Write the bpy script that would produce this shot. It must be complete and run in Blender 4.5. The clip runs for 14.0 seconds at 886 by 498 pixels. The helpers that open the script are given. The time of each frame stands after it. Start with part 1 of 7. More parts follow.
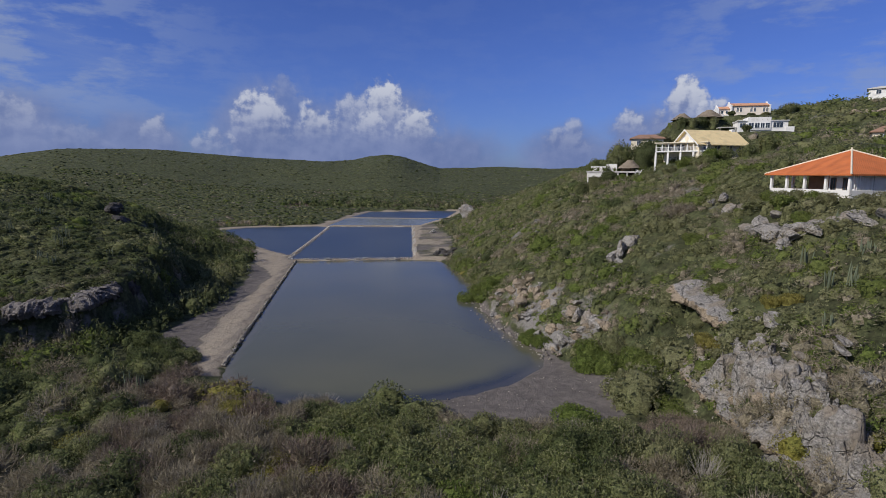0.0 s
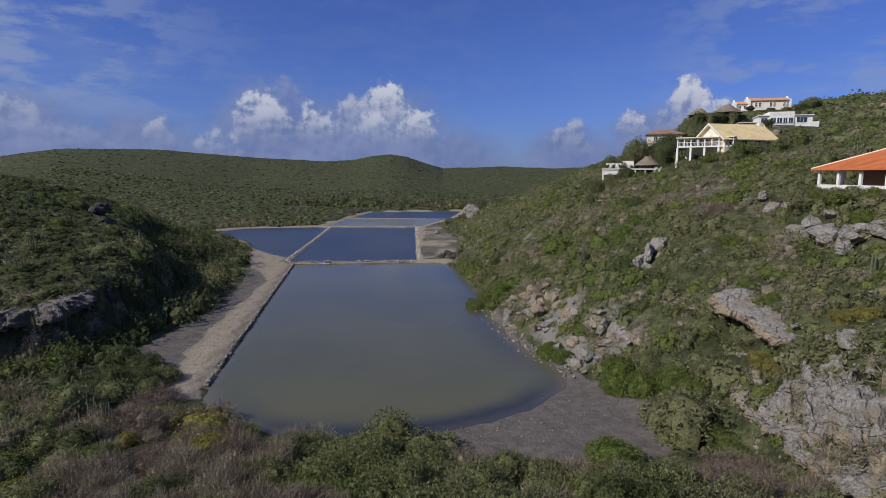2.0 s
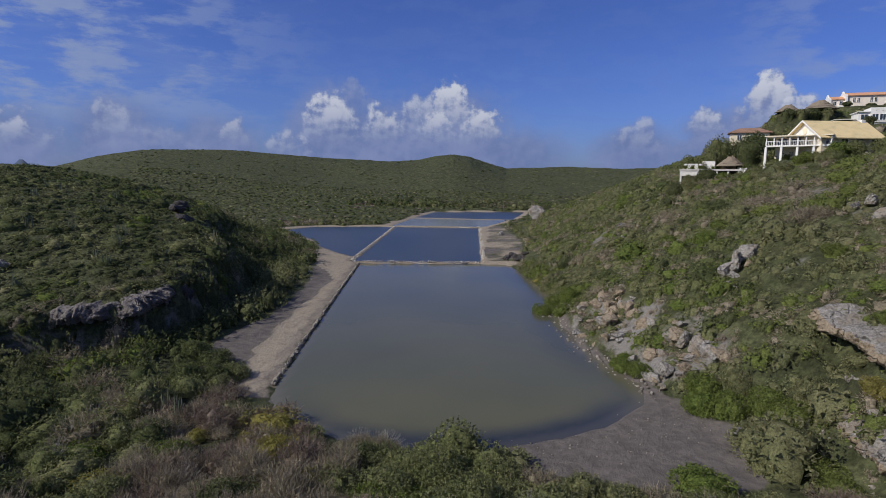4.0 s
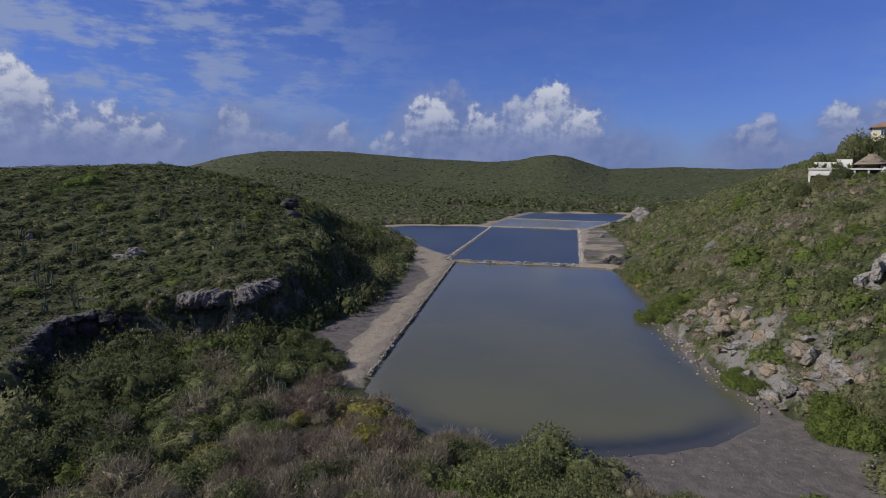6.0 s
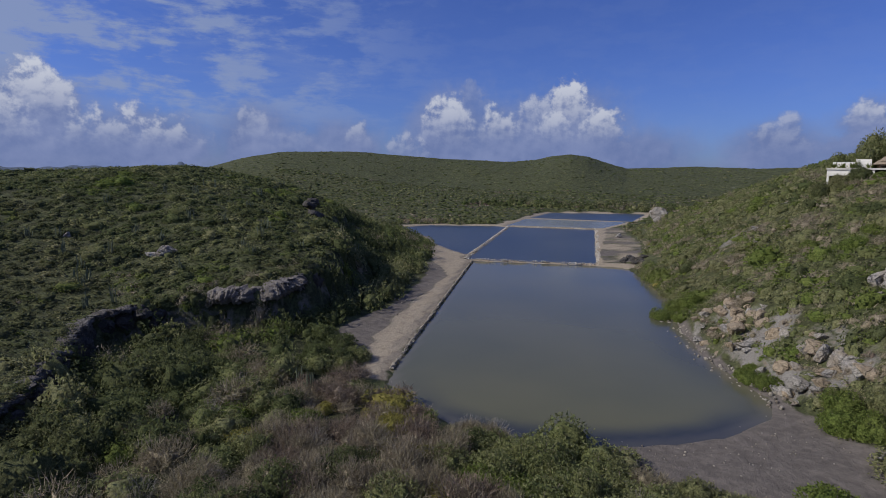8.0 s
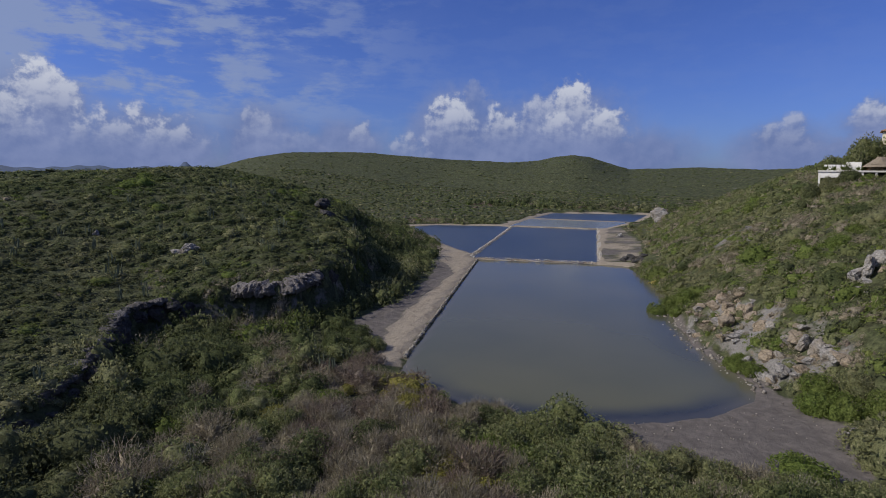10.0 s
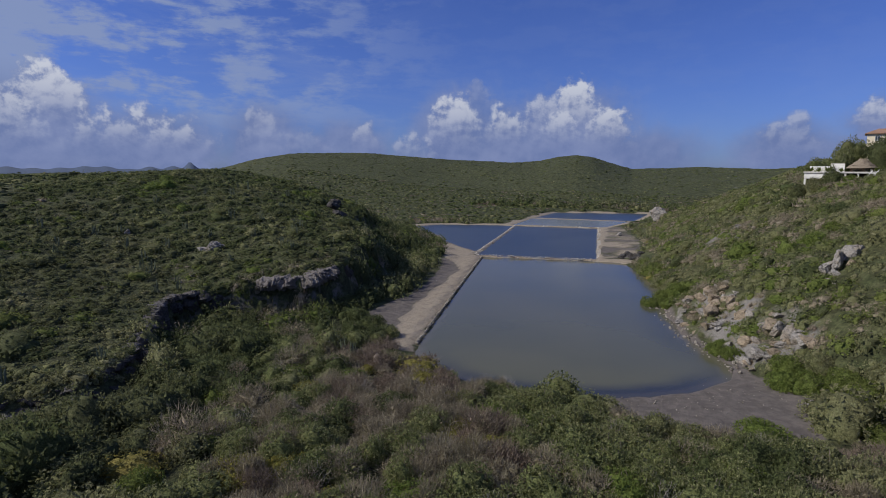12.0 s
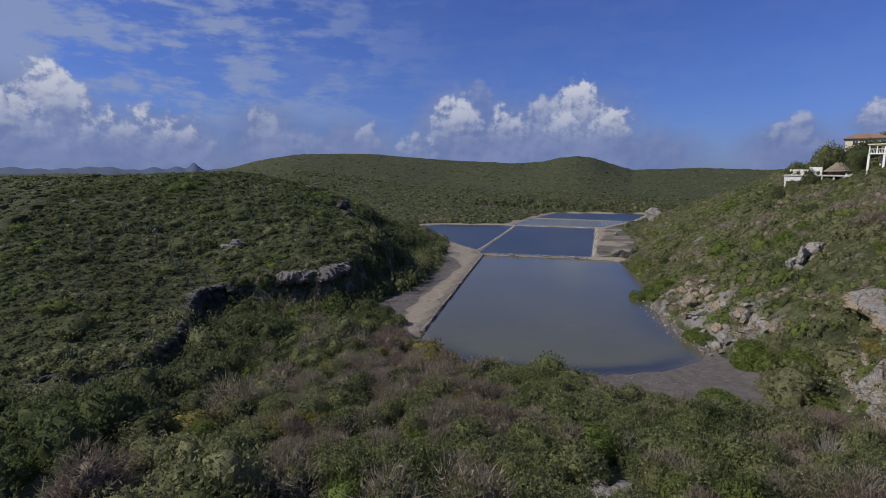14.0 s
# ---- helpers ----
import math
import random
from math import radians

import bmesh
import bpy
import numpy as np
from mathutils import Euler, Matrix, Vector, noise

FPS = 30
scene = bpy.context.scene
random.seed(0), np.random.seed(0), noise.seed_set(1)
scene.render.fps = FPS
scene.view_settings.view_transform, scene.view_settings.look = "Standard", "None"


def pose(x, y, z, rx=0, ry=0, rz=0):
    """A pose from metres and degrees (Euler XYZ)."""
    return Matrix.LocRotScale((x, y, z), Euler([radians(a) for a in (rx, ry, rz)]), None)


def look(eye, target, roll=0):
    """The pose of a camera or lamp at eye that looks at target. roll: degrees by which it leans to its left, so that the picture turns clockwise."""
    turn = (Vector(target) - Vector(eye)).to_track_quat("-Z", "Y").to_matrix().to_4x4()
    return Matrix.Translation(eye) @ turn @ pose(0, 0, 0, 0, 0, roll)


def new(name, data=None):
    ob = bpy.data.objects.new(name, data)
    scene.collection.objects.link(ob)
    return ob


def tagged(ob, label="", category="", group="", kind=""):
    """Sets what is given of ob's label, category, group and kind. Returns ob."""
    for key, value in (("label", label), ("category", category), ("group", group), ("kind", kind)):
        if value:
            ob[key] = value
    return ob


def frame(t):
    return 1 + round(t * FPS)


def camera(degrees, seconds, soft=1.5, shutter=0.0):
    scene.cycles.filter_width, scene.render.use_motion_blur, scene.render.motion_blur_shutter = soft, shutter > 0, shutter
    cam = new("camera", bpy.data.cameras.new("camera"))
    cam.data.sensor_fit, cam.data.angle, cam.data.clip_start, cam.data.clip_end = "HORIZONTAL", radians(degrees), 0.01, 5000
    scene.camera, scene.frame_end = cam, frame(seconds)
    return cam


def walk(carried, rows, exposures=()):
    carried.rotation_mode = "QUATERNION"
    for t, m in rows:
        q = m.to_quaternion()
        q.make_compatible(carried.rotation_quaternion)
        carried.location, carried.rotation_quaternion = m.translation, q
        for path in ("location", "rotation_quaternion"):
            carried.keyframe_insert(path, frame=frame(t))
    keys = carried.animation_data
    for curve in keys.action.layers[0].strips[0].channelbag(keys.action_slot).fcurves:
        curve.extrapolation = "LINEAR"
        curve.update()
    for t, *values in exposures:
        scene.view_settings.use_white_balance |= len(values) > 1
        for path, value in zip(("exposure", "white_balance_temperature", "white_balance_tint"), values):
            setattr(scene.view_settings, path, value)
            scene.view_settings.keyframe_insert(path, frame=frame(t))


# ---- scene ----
cam = camera(78.4, 14.0, 0.9)
PATH = [
    (0, (0.462, -0.422, 24.346), (0.474, 1.559, 24.075), 0.6),
    (0.5, (0.298, 0.892, 24.222), (0.307, 2.873, 23.951), 0.6),
    (1, (0.122, 2.682, 24.025), (0.121, 4.663, 23.754), 0.6),
    (1.5, (-0.15, 4.997, 23.809), (-0.149, 6.978, 23.538), 0.6),
    (2, (-0.462, 7.534, 23.761), (-0.458, 9.515, 23.491), 0.5),
    (2.5, (-0.72, 9.328, 23.864), (-0.723, 11.31, 23.597), 0.6),
    (3, (-0.875, 9.932, 23.914), (-0.883, 11.914, 23.647), 0.6),
    (3.5, (-1.048, 9.869, 23.862), (-1.056, 11.851, 23.595), 0.6),
    (3.8, (-1.3, 9.762, 23.836), (-1.413, 11.741, 23.572), 0.5),
    (4, (-1.435, 9.689, 23.808), (-1.655, 11.658, 23.536), 0.7),
    (4.2, (-1.423, 9.713, 23.788), (-1.731, 11.67, 23.514), 0.8),
    (6.3, (-1.486, 10.261, 23.419), (-2.063, 12.156, 23.145), 0.8),
    (6.5, (-1.454, 10.147, 23.422), (-2.041, 12.039, 23.148), 0.8),
    (7, (-1.378, 9.669, 23.492), (-1.984, 11.555, 23.218), 0.7),
    (7.5, (-1.308, 8.878, 23.542), (-1.923, 10.761, 23.268), 0.7),
    (8, (-1.192, 7.843, 23.588), (-1.815, 9.723, 23.313), 0.7),
    (10.3, (-0.177, 1.736, 23.919), (-0.813, 3.612, 23.645), 0.7),
    (10.5, (-0.033, 1.115, 23.942), (-0.67, 2.991, 23.667), 0.6),
    (11, (0.325, -0.62, 24.061), (-0.312, 1.256, 23.785), 0.6),
    (11.5, (0.749, -2.484, 24.228), (0.111, -0.609, 23.952), 0.6),
    (12, (1.289, -4.402, 24.351), (0.643, -2.529, 24.076), 0.6),
    (12.5, (1.84, -6.35, 24.462), (1.191, -4.479, 24.187), 0.6),
    (13, (2.441, -8.419, 24.595), (1.789, -6.549, 24.321), 0.6),
    (13.5, (3.105, -10.586, 24.779), (2.451, -8.716, 24.505), 0.6),
    (14, (3.89, -12.656, 24.964), (3.236, -10.786, 24.69), 0.6),
]
walk(cam, [(t, look(e, g, r)) for t, e, g, r in PATH])

# ---------------------------------------------------------------- light and sky
SUN_AZ, SUN_EL = -116.0, 38.0      # degrees from +y towards +x, and above the horizon
EXPOSURE = 0.0
scene.view_settings.exposure = EXPOSURE


class Nodes:
    """Small helper to write node trees in a few lines."""

    def __init__(self, tree):
        self.t = tree
        tree.nodes.clear()

    def add(self, kind, inputs=None):
        n = self.t.nodes.new(kind)
        for k, v in (inputs or {}).items():
            self.put(n.inputs[k], v)
        return n

    def put(self, socket, v):
        if isinstance(v, bpy.types.NodeSocket):
            self.t.links.new(v, socket)
        elif isinstance(v, bpy.types.Node):
            self.t.links.new(v.outputs[0], socket)
        else:
            socket.default_value = v

    def math(self, op, a, b=0.0, c=0.0, clamp=False):
        n = self.t.nodes.new("ShaderNodeMath")
        n.operation, n.use_clamp = op, clamp
        for k, v in enumerate((a, b, c)):
            self.put(n.inputs[k], v)
        return n.outputs[0]

    def mix(self, fac, a, b, blend="MIX"):
        n = self.t.nodes.new("ShaderNodeMix")
        n.data_type, n.blend_type = "RGBA", blend
        self.put(n.inputs[0], fac)
        self.put(n.inputs[6], a)
        self.put(n.inputs[7], b)
        return n.outputs[2]

    def ramp(self, v, lo, hi, a=0.0, b=1.0):
        n = self.t.nodes.new("ShaderNodeMapRange")
        n.interpolation_type = "SMOOTHSTEP"
        for k, value in enumerate((v, lo, hi, a, b)):
            self.put(n.inputs[k], value)
        return n.outputs[0]

    def noise(self, vec, scale, detail=4.0, rough=0.55, distort=0.0):
        return self.add("ShaderNodeTexNoise", {"Vector": vec, "Scale": scale, "Detail": detail, "Roughness": rough, "Distortion": distort}).outputs[0]


def rgb(*c):
    return (*c, 1.0)


def make_sky():
    w = bpy.data.worlds.new("sky")
    w.use_nodes = True
    scene.world = w
    n = Nodes(w.node_tree)
    sky = n.add("ShaderNodeTexSky")
    sky.sky_type, sky.sun_disc = "NISHITA", False
    sky.sun_elevation, sky.sun_rotation = radians(SUN_EL), radians(SUN_AZ)
    sky.altitude, sky.air_density, sky.dust_density, sky.ozone_density = 50.0, 1.0, 0.6, 2.0
    base = n.mix(1.0, n.mix(1.0, sky.outputs[0], rgb(0.60, 0.80, 1.15), "MULTIPLY"), rgb(*SKY_GAIN), "MULTIPLY")
    co = n.add("ShaderNodeTexCoord").outputs["Generated"]
    sep = n.add("ShaderNodeSeparateXYZ", {0: co})
    x, y, z = sep.outputs
    az = n.math("MULTIPLY", n.math("ARCTAN2", x, y), 57.2958)
    el = n.math("MULTIPLY", n.math("ARCSINE", z), 57.2958)
    flat = n.add("ShaderNodeCombineXYZ", {0: az, 1: el, 2: 0.0}).outputs[0]
    # billowing edges
    puff = n.noise(flat, 0.62, 8.0, 0.58)
    wide = n.noise(flat, 0.17, 5.0, 0.55)
    sunward = n.add("ShaderNodeVectorMath", {0: flat, 1: (-0.35, 0.5, 0.0)}).outputs[0]
    puff2 = n.noise(sunward, 0.62, 8.0, 0.58)

    def heap_field(rows):
        """Height over the edge of a smooth union of wide low heaps."""
        field = None
        for u, v, a, b in rows:
            du = n.math("DIVIDE", n.math("SUBTRACT", az, u), a)
            dv = n.math("DIVIDE", n.math("SUBTRACT", el, v), b)
            r = n.math("SQRT", n.math("ADD", n.math("MULTIPLY", du, du), n.math("MULTIPLY", dv, dv)))
            f = n.math("SUBTRACT", 1.0, r)
            field = f if field is None else n.math("SMOOTH_MAX", field, f, 0.3)
        return field

    rough = n.math("MULTIPLY", n.math("SUBTRACT", puff, 0.5), 2.2)

    def tower_light(rows):
        """Sunlit heads that lose themselves downwards in the haze."""
        body = light = None
        for u, top, a, deep, bright in rows:
            under = n.math("SUBTRACT", top, el)
            wide_here = n.math("MULTIPLY_ADD", n.math("MAXIMUM", under, 0.0), 0.5, 0.8 * a)
            side = n.math("SUBTRACT", 1.0, n.math("DIVIDE", n.math("ABSOLUTE", n.math("SUBTRACT", az, u)), wide_here))
            f = n.math("ADD", n.math("SMOOTH_MIN", side, n.math("DIVIDE", under, 1.1 * a), 0.8), rough)
            mass = n.ramp(f, -0.16, 0.46, 0.0, 0.55 + 0.45 * bright)
            g = n.math("MULTIPLY", mass, n.ramp(under, 1.35 * deep, 0.0, 0.0, bright))
            body = mass if body is None else n.math("SMOOTH_MAX", body, mass, 0.1)
            light = g if light is None else n.math("MAXIMUM", light, g)
        return body, light

    low = n.math("ADD", heap_field(BANKS), n.math("ADD", n.math("MULTIPLY", n.math("SUBTRACT", wide, 0.5), 1.1), n.math("MULTIPLY", rough, 0.22)))
    bank = n.math("MULTIPLY", n.ramp(low, -0.25, 0.55), 0.88)
    body, heap = tower_light(TOWERS)
    relief = n.math("MULTIPLY", n.math("SUBTRACT", puff, puff2), 3.0)
    grey = n.mix(n.ramp(n.math("ADD", n.math("MULTIPLY", relief, 0.25), n.math("MULTIPLY", n.math("SUBTRACT", wide, 0.5), 1.6)), -0.45, 0.5), rgb(*CLOUD_DARK), rgb(*CLOUD_BANK))
    shade = n.mix(n.math("MULTIPLY", heap, n.ramp(n.math("ADD", relief, n.math("MULTIPLY", heap, 0.5)), -0.45, 0.6, 0.12, 1.0)), grey, rgb(*CLOUD_LIGHT))
    # thin high streaks and torn sheets, thickest in the west
    stretched = n.add("ShaderNodeMapping", {0: flat, 2: (0, 0, radians(-7)), 3: (0.045, 0.22, 1.0)}).outputs[0]
    streak = n.noise(stretched, 1.5, 8.0, 0.62, 0.7)
    torn = n.noise(n.add("ShaderNodeMapping", {0: flat, 3: (0.075, 0.30, 1.0)}).outputs[0], 1.0, 9.0, 0.62, 0.15)
    clot = n.noise(n.add("ShaderNodeMapping", {0: flat, 3: (0.22, 0.48, 1.0)}).outputs[0], 1.0, 7.0, 0.6, 0.1)
    left = n.ramp(az, -12.0, -47.0, 0.0, 1.0)
    right = n.math("MULTIPLY", n.ramp(az, 16.0, 30.0), 0.5)
    side = n.math("MAXIMUM", n.math("MAXIMUM", left, right), 0.06)
    deck = n.math("MULTIPLY", n.math("MULTIPLY", n.ramp(el, 9.5, 16.0), n.ramp(az, -34.0, -50.0)), 0.055)
    amount = n.math("ADD", n.math("MULTIPLY", n.ramp(streak, 0.42, 0.70), 0.40), n.math("MULTIPLY", n.ramp(n.math("ADD", n.math("MULTIPLY", torn, 0.6), n.math("ADD", n.math("MULTIPLY", clot, 0.4), deck)), 0.46, 0.57), 1.0))
    high = n.ramp(el, 2.0, 7.0)
    wisp = n.math("MINIMUM", n.math("MULTIPLY", n.math("MULTIPLY", amount, side), high), 1.0)
    c = n.mix(n.math("MULTIPLY", wisp, 0.84), base, rgb(*CLOUD_THIN))
    c = n.mix(bank, c, grey)
    c = n.mix(n.math("MULTIPLY", n.math("MINIMUM", body, 1.0), n.ramp(heap, 0.0, 0.6, 0.80, 0.98)), c, shade)
    bg = n.add("ShaderNodeBackground", {0: c, 1: SKY_STRENGTH})
    n.add("ShaderNodeOutputWorld", {0: bg})


SKY_STRENGTH = 0.10
SKY_GAIN = (0.535, 0.555, 0.835)
CLOUD_LIGHT, CLOUD_DARK, CLOUD_THIN, CLOUD_BANK = (5.5, 5.8, 6.7), (1.3, 1.8, 3.7), (2.5, 3.15, 4.95), (2.05, 2.55, 4.5)
# bright heads of heaped clouds: bearing, elevation of the top, half width, depth that catches the sun (degrees), brightness;
# grey banks under them: bearing, elevation, half width, half height
TOWERS = [
    (-54.4, 9.0, 1.9, 4.6, 1.0), (-58.0, 7.2, 2.6, 4.5, 0.9), (-49.5, 5.6, 3.2, 3.0, 0.85), (-45.0, 5.2, 2.8, 2.8, 0.85), (-37.4, 6.3, 1.1, 3.6, 0.55), (-33.0, 4.6, 1.6, 2.4, 0.35),
    (-27.2, 5.0, 0.9, 2.2, 0.6), (-22.4, 4.0, 1.8, 2.4, 0.6), (-17.9, 8.2, 1.7, 4.6, 0.95), (-15.6, 9.6, 0.8, 3.2, 0.30), (-12.7, 6.7, 1.7, 3.0, 0.9), (-8.7, 8.1, 1.5, 4.0, 0.75), (-5.8, 9.7, 1.45, 5.0, 1.0),
    (-7.4, 6.6, 1.8, 3.0, 0.85), (-2.6, 6.8, 1.8, 3.2, 0.95), (12.9, 5.6, 1.5, 3.0, 0.6), (18.9, 6.4, 1.2, 2.4, 0.8), (23.8, 9.4, 1.2, 4.4, 1.0), (26.0, 7.2, 1.3, 2.6, 0.9),
    (-66.0, 8.5, 4.0, 5.0, 0.9), (45.0, 7.0, 4.0, 4.0, 0.9), (110.0, 8.0, 8.0, 5.0, 0.9),
]
BANKS = [
    (-58.0, 4.0, 9.0, 4.2), (-47.0, 2.6, 8.0, 3.2), (-37.0, 3.0, 5.0, 3.6), (-29.0, 2.4, 5.0, 3.0), (-17.5, 3.4, 5.5, 5.2), (-12.0, 3.0, 6.0, 4.6), (-5.5, 3.6, 6.5, 5.6), (1.0, 2.0, 6.0, 2.8),
    (13.0, 2.4, 5.0, 2.8), (21.0, 3.4, 5.0, 3.2), (30.0, 2.5, 7.0, 3.0), (-75.0, 3.0, 12.0, 4.0), (60.0, 3.0, 20.0, 4.0), (120.0, 3.0, 30.0, 4.0), (-130.0, 3.0, 30.0, 4.0),
]
make_sky()

sun = new("sun", bpy.data.lights.new("sun", "SUN"))
sun.data.energy, sun.data.angle, sun.data.color = 4.1, radians(0.6), (1.0, 0.945, 0.86)
sun.matrix_world = look((0, 0, 0), (-math.sin(radians(SUN_AZ)) * math.cos(radians(SUN_EL)),
                                   -math.cos(radians(SUN_AZ)) * math.cos(radians(SUN_EL)), -math.sin(radians(SUN_EL))))

# ---------------------------------------------------------------- materials
def material(name):
    m = bpy.data.materials.new(name)
    m.use_nodes = True
    n = Nodes(m.node_tree)
    pos = n.add("ShaderNodeNewGeometry").outputs["Position"]
    return m, n, pos


def finish(n, color, rough=0.8, bump=None, strength=0.3, dist=0.05, spec=0.3, metal=0.0, through_light=0.0):
    p = n.add("ShaderNodeBsdfPrincipled", {"Base Color": color, "Roughness": rough, "Specular IOR Level": spec, "Metallic": metal})
    if bump is not None:
        b = n.add("ShaderNodeBump", {"Strength": strength, "Distance": dist, "Height": bump})
        n.put(p.inputs["Normal"], b)
    out = p.outputs[0]
    if through_light:
        tr = n.add("ShaderNodeBsdfTranslucent", {0: color})
        out = n.add("ShaderNodeMixShader", {0: through_light, 1: p, 2: tr}).outputs[0]
    n.add("ShaderNodeOutputMaterial", {0: out})


def plain(name, c, rough=0.7, vary=0.25, scale=2.0, bump=0.15, spec=0.3, metal=0.0, grime=(0.4, 0.36, 0.3)):
    """Paint, plaster and the like: one colour with stains at two scales."""
    m, n, pos = material(name)
    big = n.noise(pos, scale, 5.0, 0.6)
    fine = n.noise(pos, scale * 14.0, 4.0, 0.6)
    col = n.mix(n.ramp(big, 0.42, 0.78, 0.0, vary), rgb(*c), rgb(*[a * b for a, b in zip(c, grime)]))
    col = n.mix(n.ramp(fine, 0.4, 0.8, 0.0, vary * 0.6), col, rgb(*[a * 0.75 for a in c]))
    finish(n, col, rough, fine, bump, 0.02, spec, metal)
    return m


def leaf_material(name, a, b, dry, dry_share=0.3, through_light=0.22):
    """Foliage: two greens mixed plant by plant and in wide patches, with dry leaves among them."""
    m, n, pos = material(name)
    isl = n.add("ShaderNodeNewGeometry").outputs["Random Per Island"]
    plant = n.noise(pos, 0.55, 2.0, 0.5)
    patch = n.math("MULTIPLY_ADD", n.noise(pos, 0.012, 3.0, 0.5), 0.45, n.math("MULTIPLY", n.noise(pos, 0.06, 3.0, 0.5), 0.55))
    c = n.mix(n.ramp(plant, 0.35, 0.65), rgb(*a), rgb(*b))
    c = n.mix(n.math("MULTIPLY", n.ramp(patch, 0.42, 0.66), dry_share * 1.6), c, rgb(*dry))
    c = n.mix(n.math("MULTIPLY", n.ramp(isl, 0.55, 1.0), dry_share * 1.4), c, rgb(*dry))
    c = n.mix(1.0, c, n.mix(isl, rgb(0.80, 0.80, 0.80), rgb(1.20, 1.20, 1.20)), "MULTIPLY")
    # tone of single leaves, with the shade of gaps between them painted in
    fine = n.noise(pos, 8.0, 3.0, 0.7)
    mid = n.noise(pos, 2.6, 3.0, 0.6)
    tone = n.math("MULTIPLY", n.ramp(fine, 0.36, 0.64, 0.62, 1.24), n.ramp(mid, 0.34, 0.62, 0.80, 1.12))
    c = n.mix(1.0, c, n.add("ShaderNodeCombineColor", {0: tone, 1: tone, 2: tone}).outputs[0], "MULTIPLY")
    finish(n, c, 0.8, n.math("ADD", fine, n.math("MULTIPLY", mid, 0.8)), 0.4, 0.10, 0.12, through_light=through_light)
    return m


def ground_material():
    """Dry earth with gravel, limestone, sand and mud; the masks say which lies where."""
    m, n, pos = material("dry_ground")
    mask = n.add("ShaderNodeVertexColor")
    mask.layer_name = "cover"
    sep = n.add("ShaderNodeSeparateColor", {0: mask})
    sand, rock, mud = sep.outputs
    big = n.noise(pos, 0.12, 5.0, 0.6)
    mid = n.noise(pos, 0.9, 6.0, 0.65)
    fine = n.noise(pos, 6.0, 5.0, 0.7)
    soil = n.mix(n.ramp(mid, 0.35, 0.7), rgb(0.075, 0.068, 0.044), rgb(0.125, 0.112, 0.076))
    grass = n.mix(n.ramp(fine, 0.36, 0.64), rgb(0.048, 0.052, 0.024), rgb(0.125, 0.120, 0.066))
    soil = n.mix(n.ramp(big, 0.28, 0.52, 0.45, 1.0), soil, grass)
    patch = n.noise(pos, 0.28, 5.0, 0.65)
    scrub = n.mix(n.ramp(patch, 0.34, 0.64), rgb(0.050, 0.060, 0.027), rgb(0.082, 0.087, 0.043))
    tuft = n.noise(pos, 2.4, 6.0, 0.75)
    low = n.ramp(tuft, 0.36, 0.64, 0.55, 1.35)
    scrub = n.mix(1.0, scrub, n.add("ShaderNodeCombineColor", {0: low, 1: low, 2: n.math("MULTIPLY", low, 0.95)}).outputs[0], "MULTIPLY")
    clump = n.ramp(n.noise(pos, 0.42, 3.0, 0.55), 0.40, 0.60, 0.62, 1.22)
    scrub = n.mix(1.0, scrub, n.add("ShaderNodeCombineColor", {0: clump, 1: clump, 2: clump}).outputs[0], "MULTIPLY")
    soil = n.mix(n.math("MAXIMUM", mask.outputs[1], n.ramp(mid, 0.32, 0.55, 0.7, 0.95)), soil, scrub)
    lime = n.mix(n.ramp(fine, 0.3, 0.7), rgb(0.13, 0.122, 0.112), rgb(0.27, 0.255, 0.235))
    lime = n.mix(n.ramp(mid, 0.5, 0.72, 0.0, 0.7), lime, rgb(0.17, 0.13, 0.085))
    beige = n.mix(n.ramp(fine, 0.35, 0.7), rgb(0.23, 0.192, 0.146), rgb(0.37, 0.320, 0.250))
    beige = n.mix(n.ramp(mid, 0.45, 0.7, 0.0, 0.6), beige, rgb(0.15, 0.118, 0.09))
    silt = n.mix(n.ramp(mid, 0.35, 0.7), rgb(0.100, 0.088, 0.080), rgb(0.155, 0.135, 0.122))
    silt = n.mix(n.ramp(fine, 0.62, 0.74, 0.0, 0.5), silt, rgb(0.3, 0.28, 0.26))
    c = n.mix(n.ramp(n.math("ADD", rock, n.math("MULTIPLY", n.math("SUBTRACT", mid, 0.5), 0.9)), 0.3, 0.6), soil, lime)
    c = n.mix(n.ramp(n.math("ADD", sand, n.math("MULTIPLY", n.math("SUBTRACT", mid, 0.5), 0.5)), 0.3, 0.6), c, beige)
    c = n.mix(n.ramp(n.math("ADD", mud, n.math("MULTIPLY", n.math("SUBTRACT", mid, 0.5), 0.4)), 0.3, 0.6), c, silt)
    h = n.math("ADD", n.math("ADD", mid, n.math("MULTIPLY", fine, 0.35)), n.math("MULTIPLY", tuft, n.math("SUBTRACT", 1.0, n.math("MAXIMUM", sand, mud))))
    finish(n, c, 0.9, h, 0.8, 0.3, 0.15)
    return m


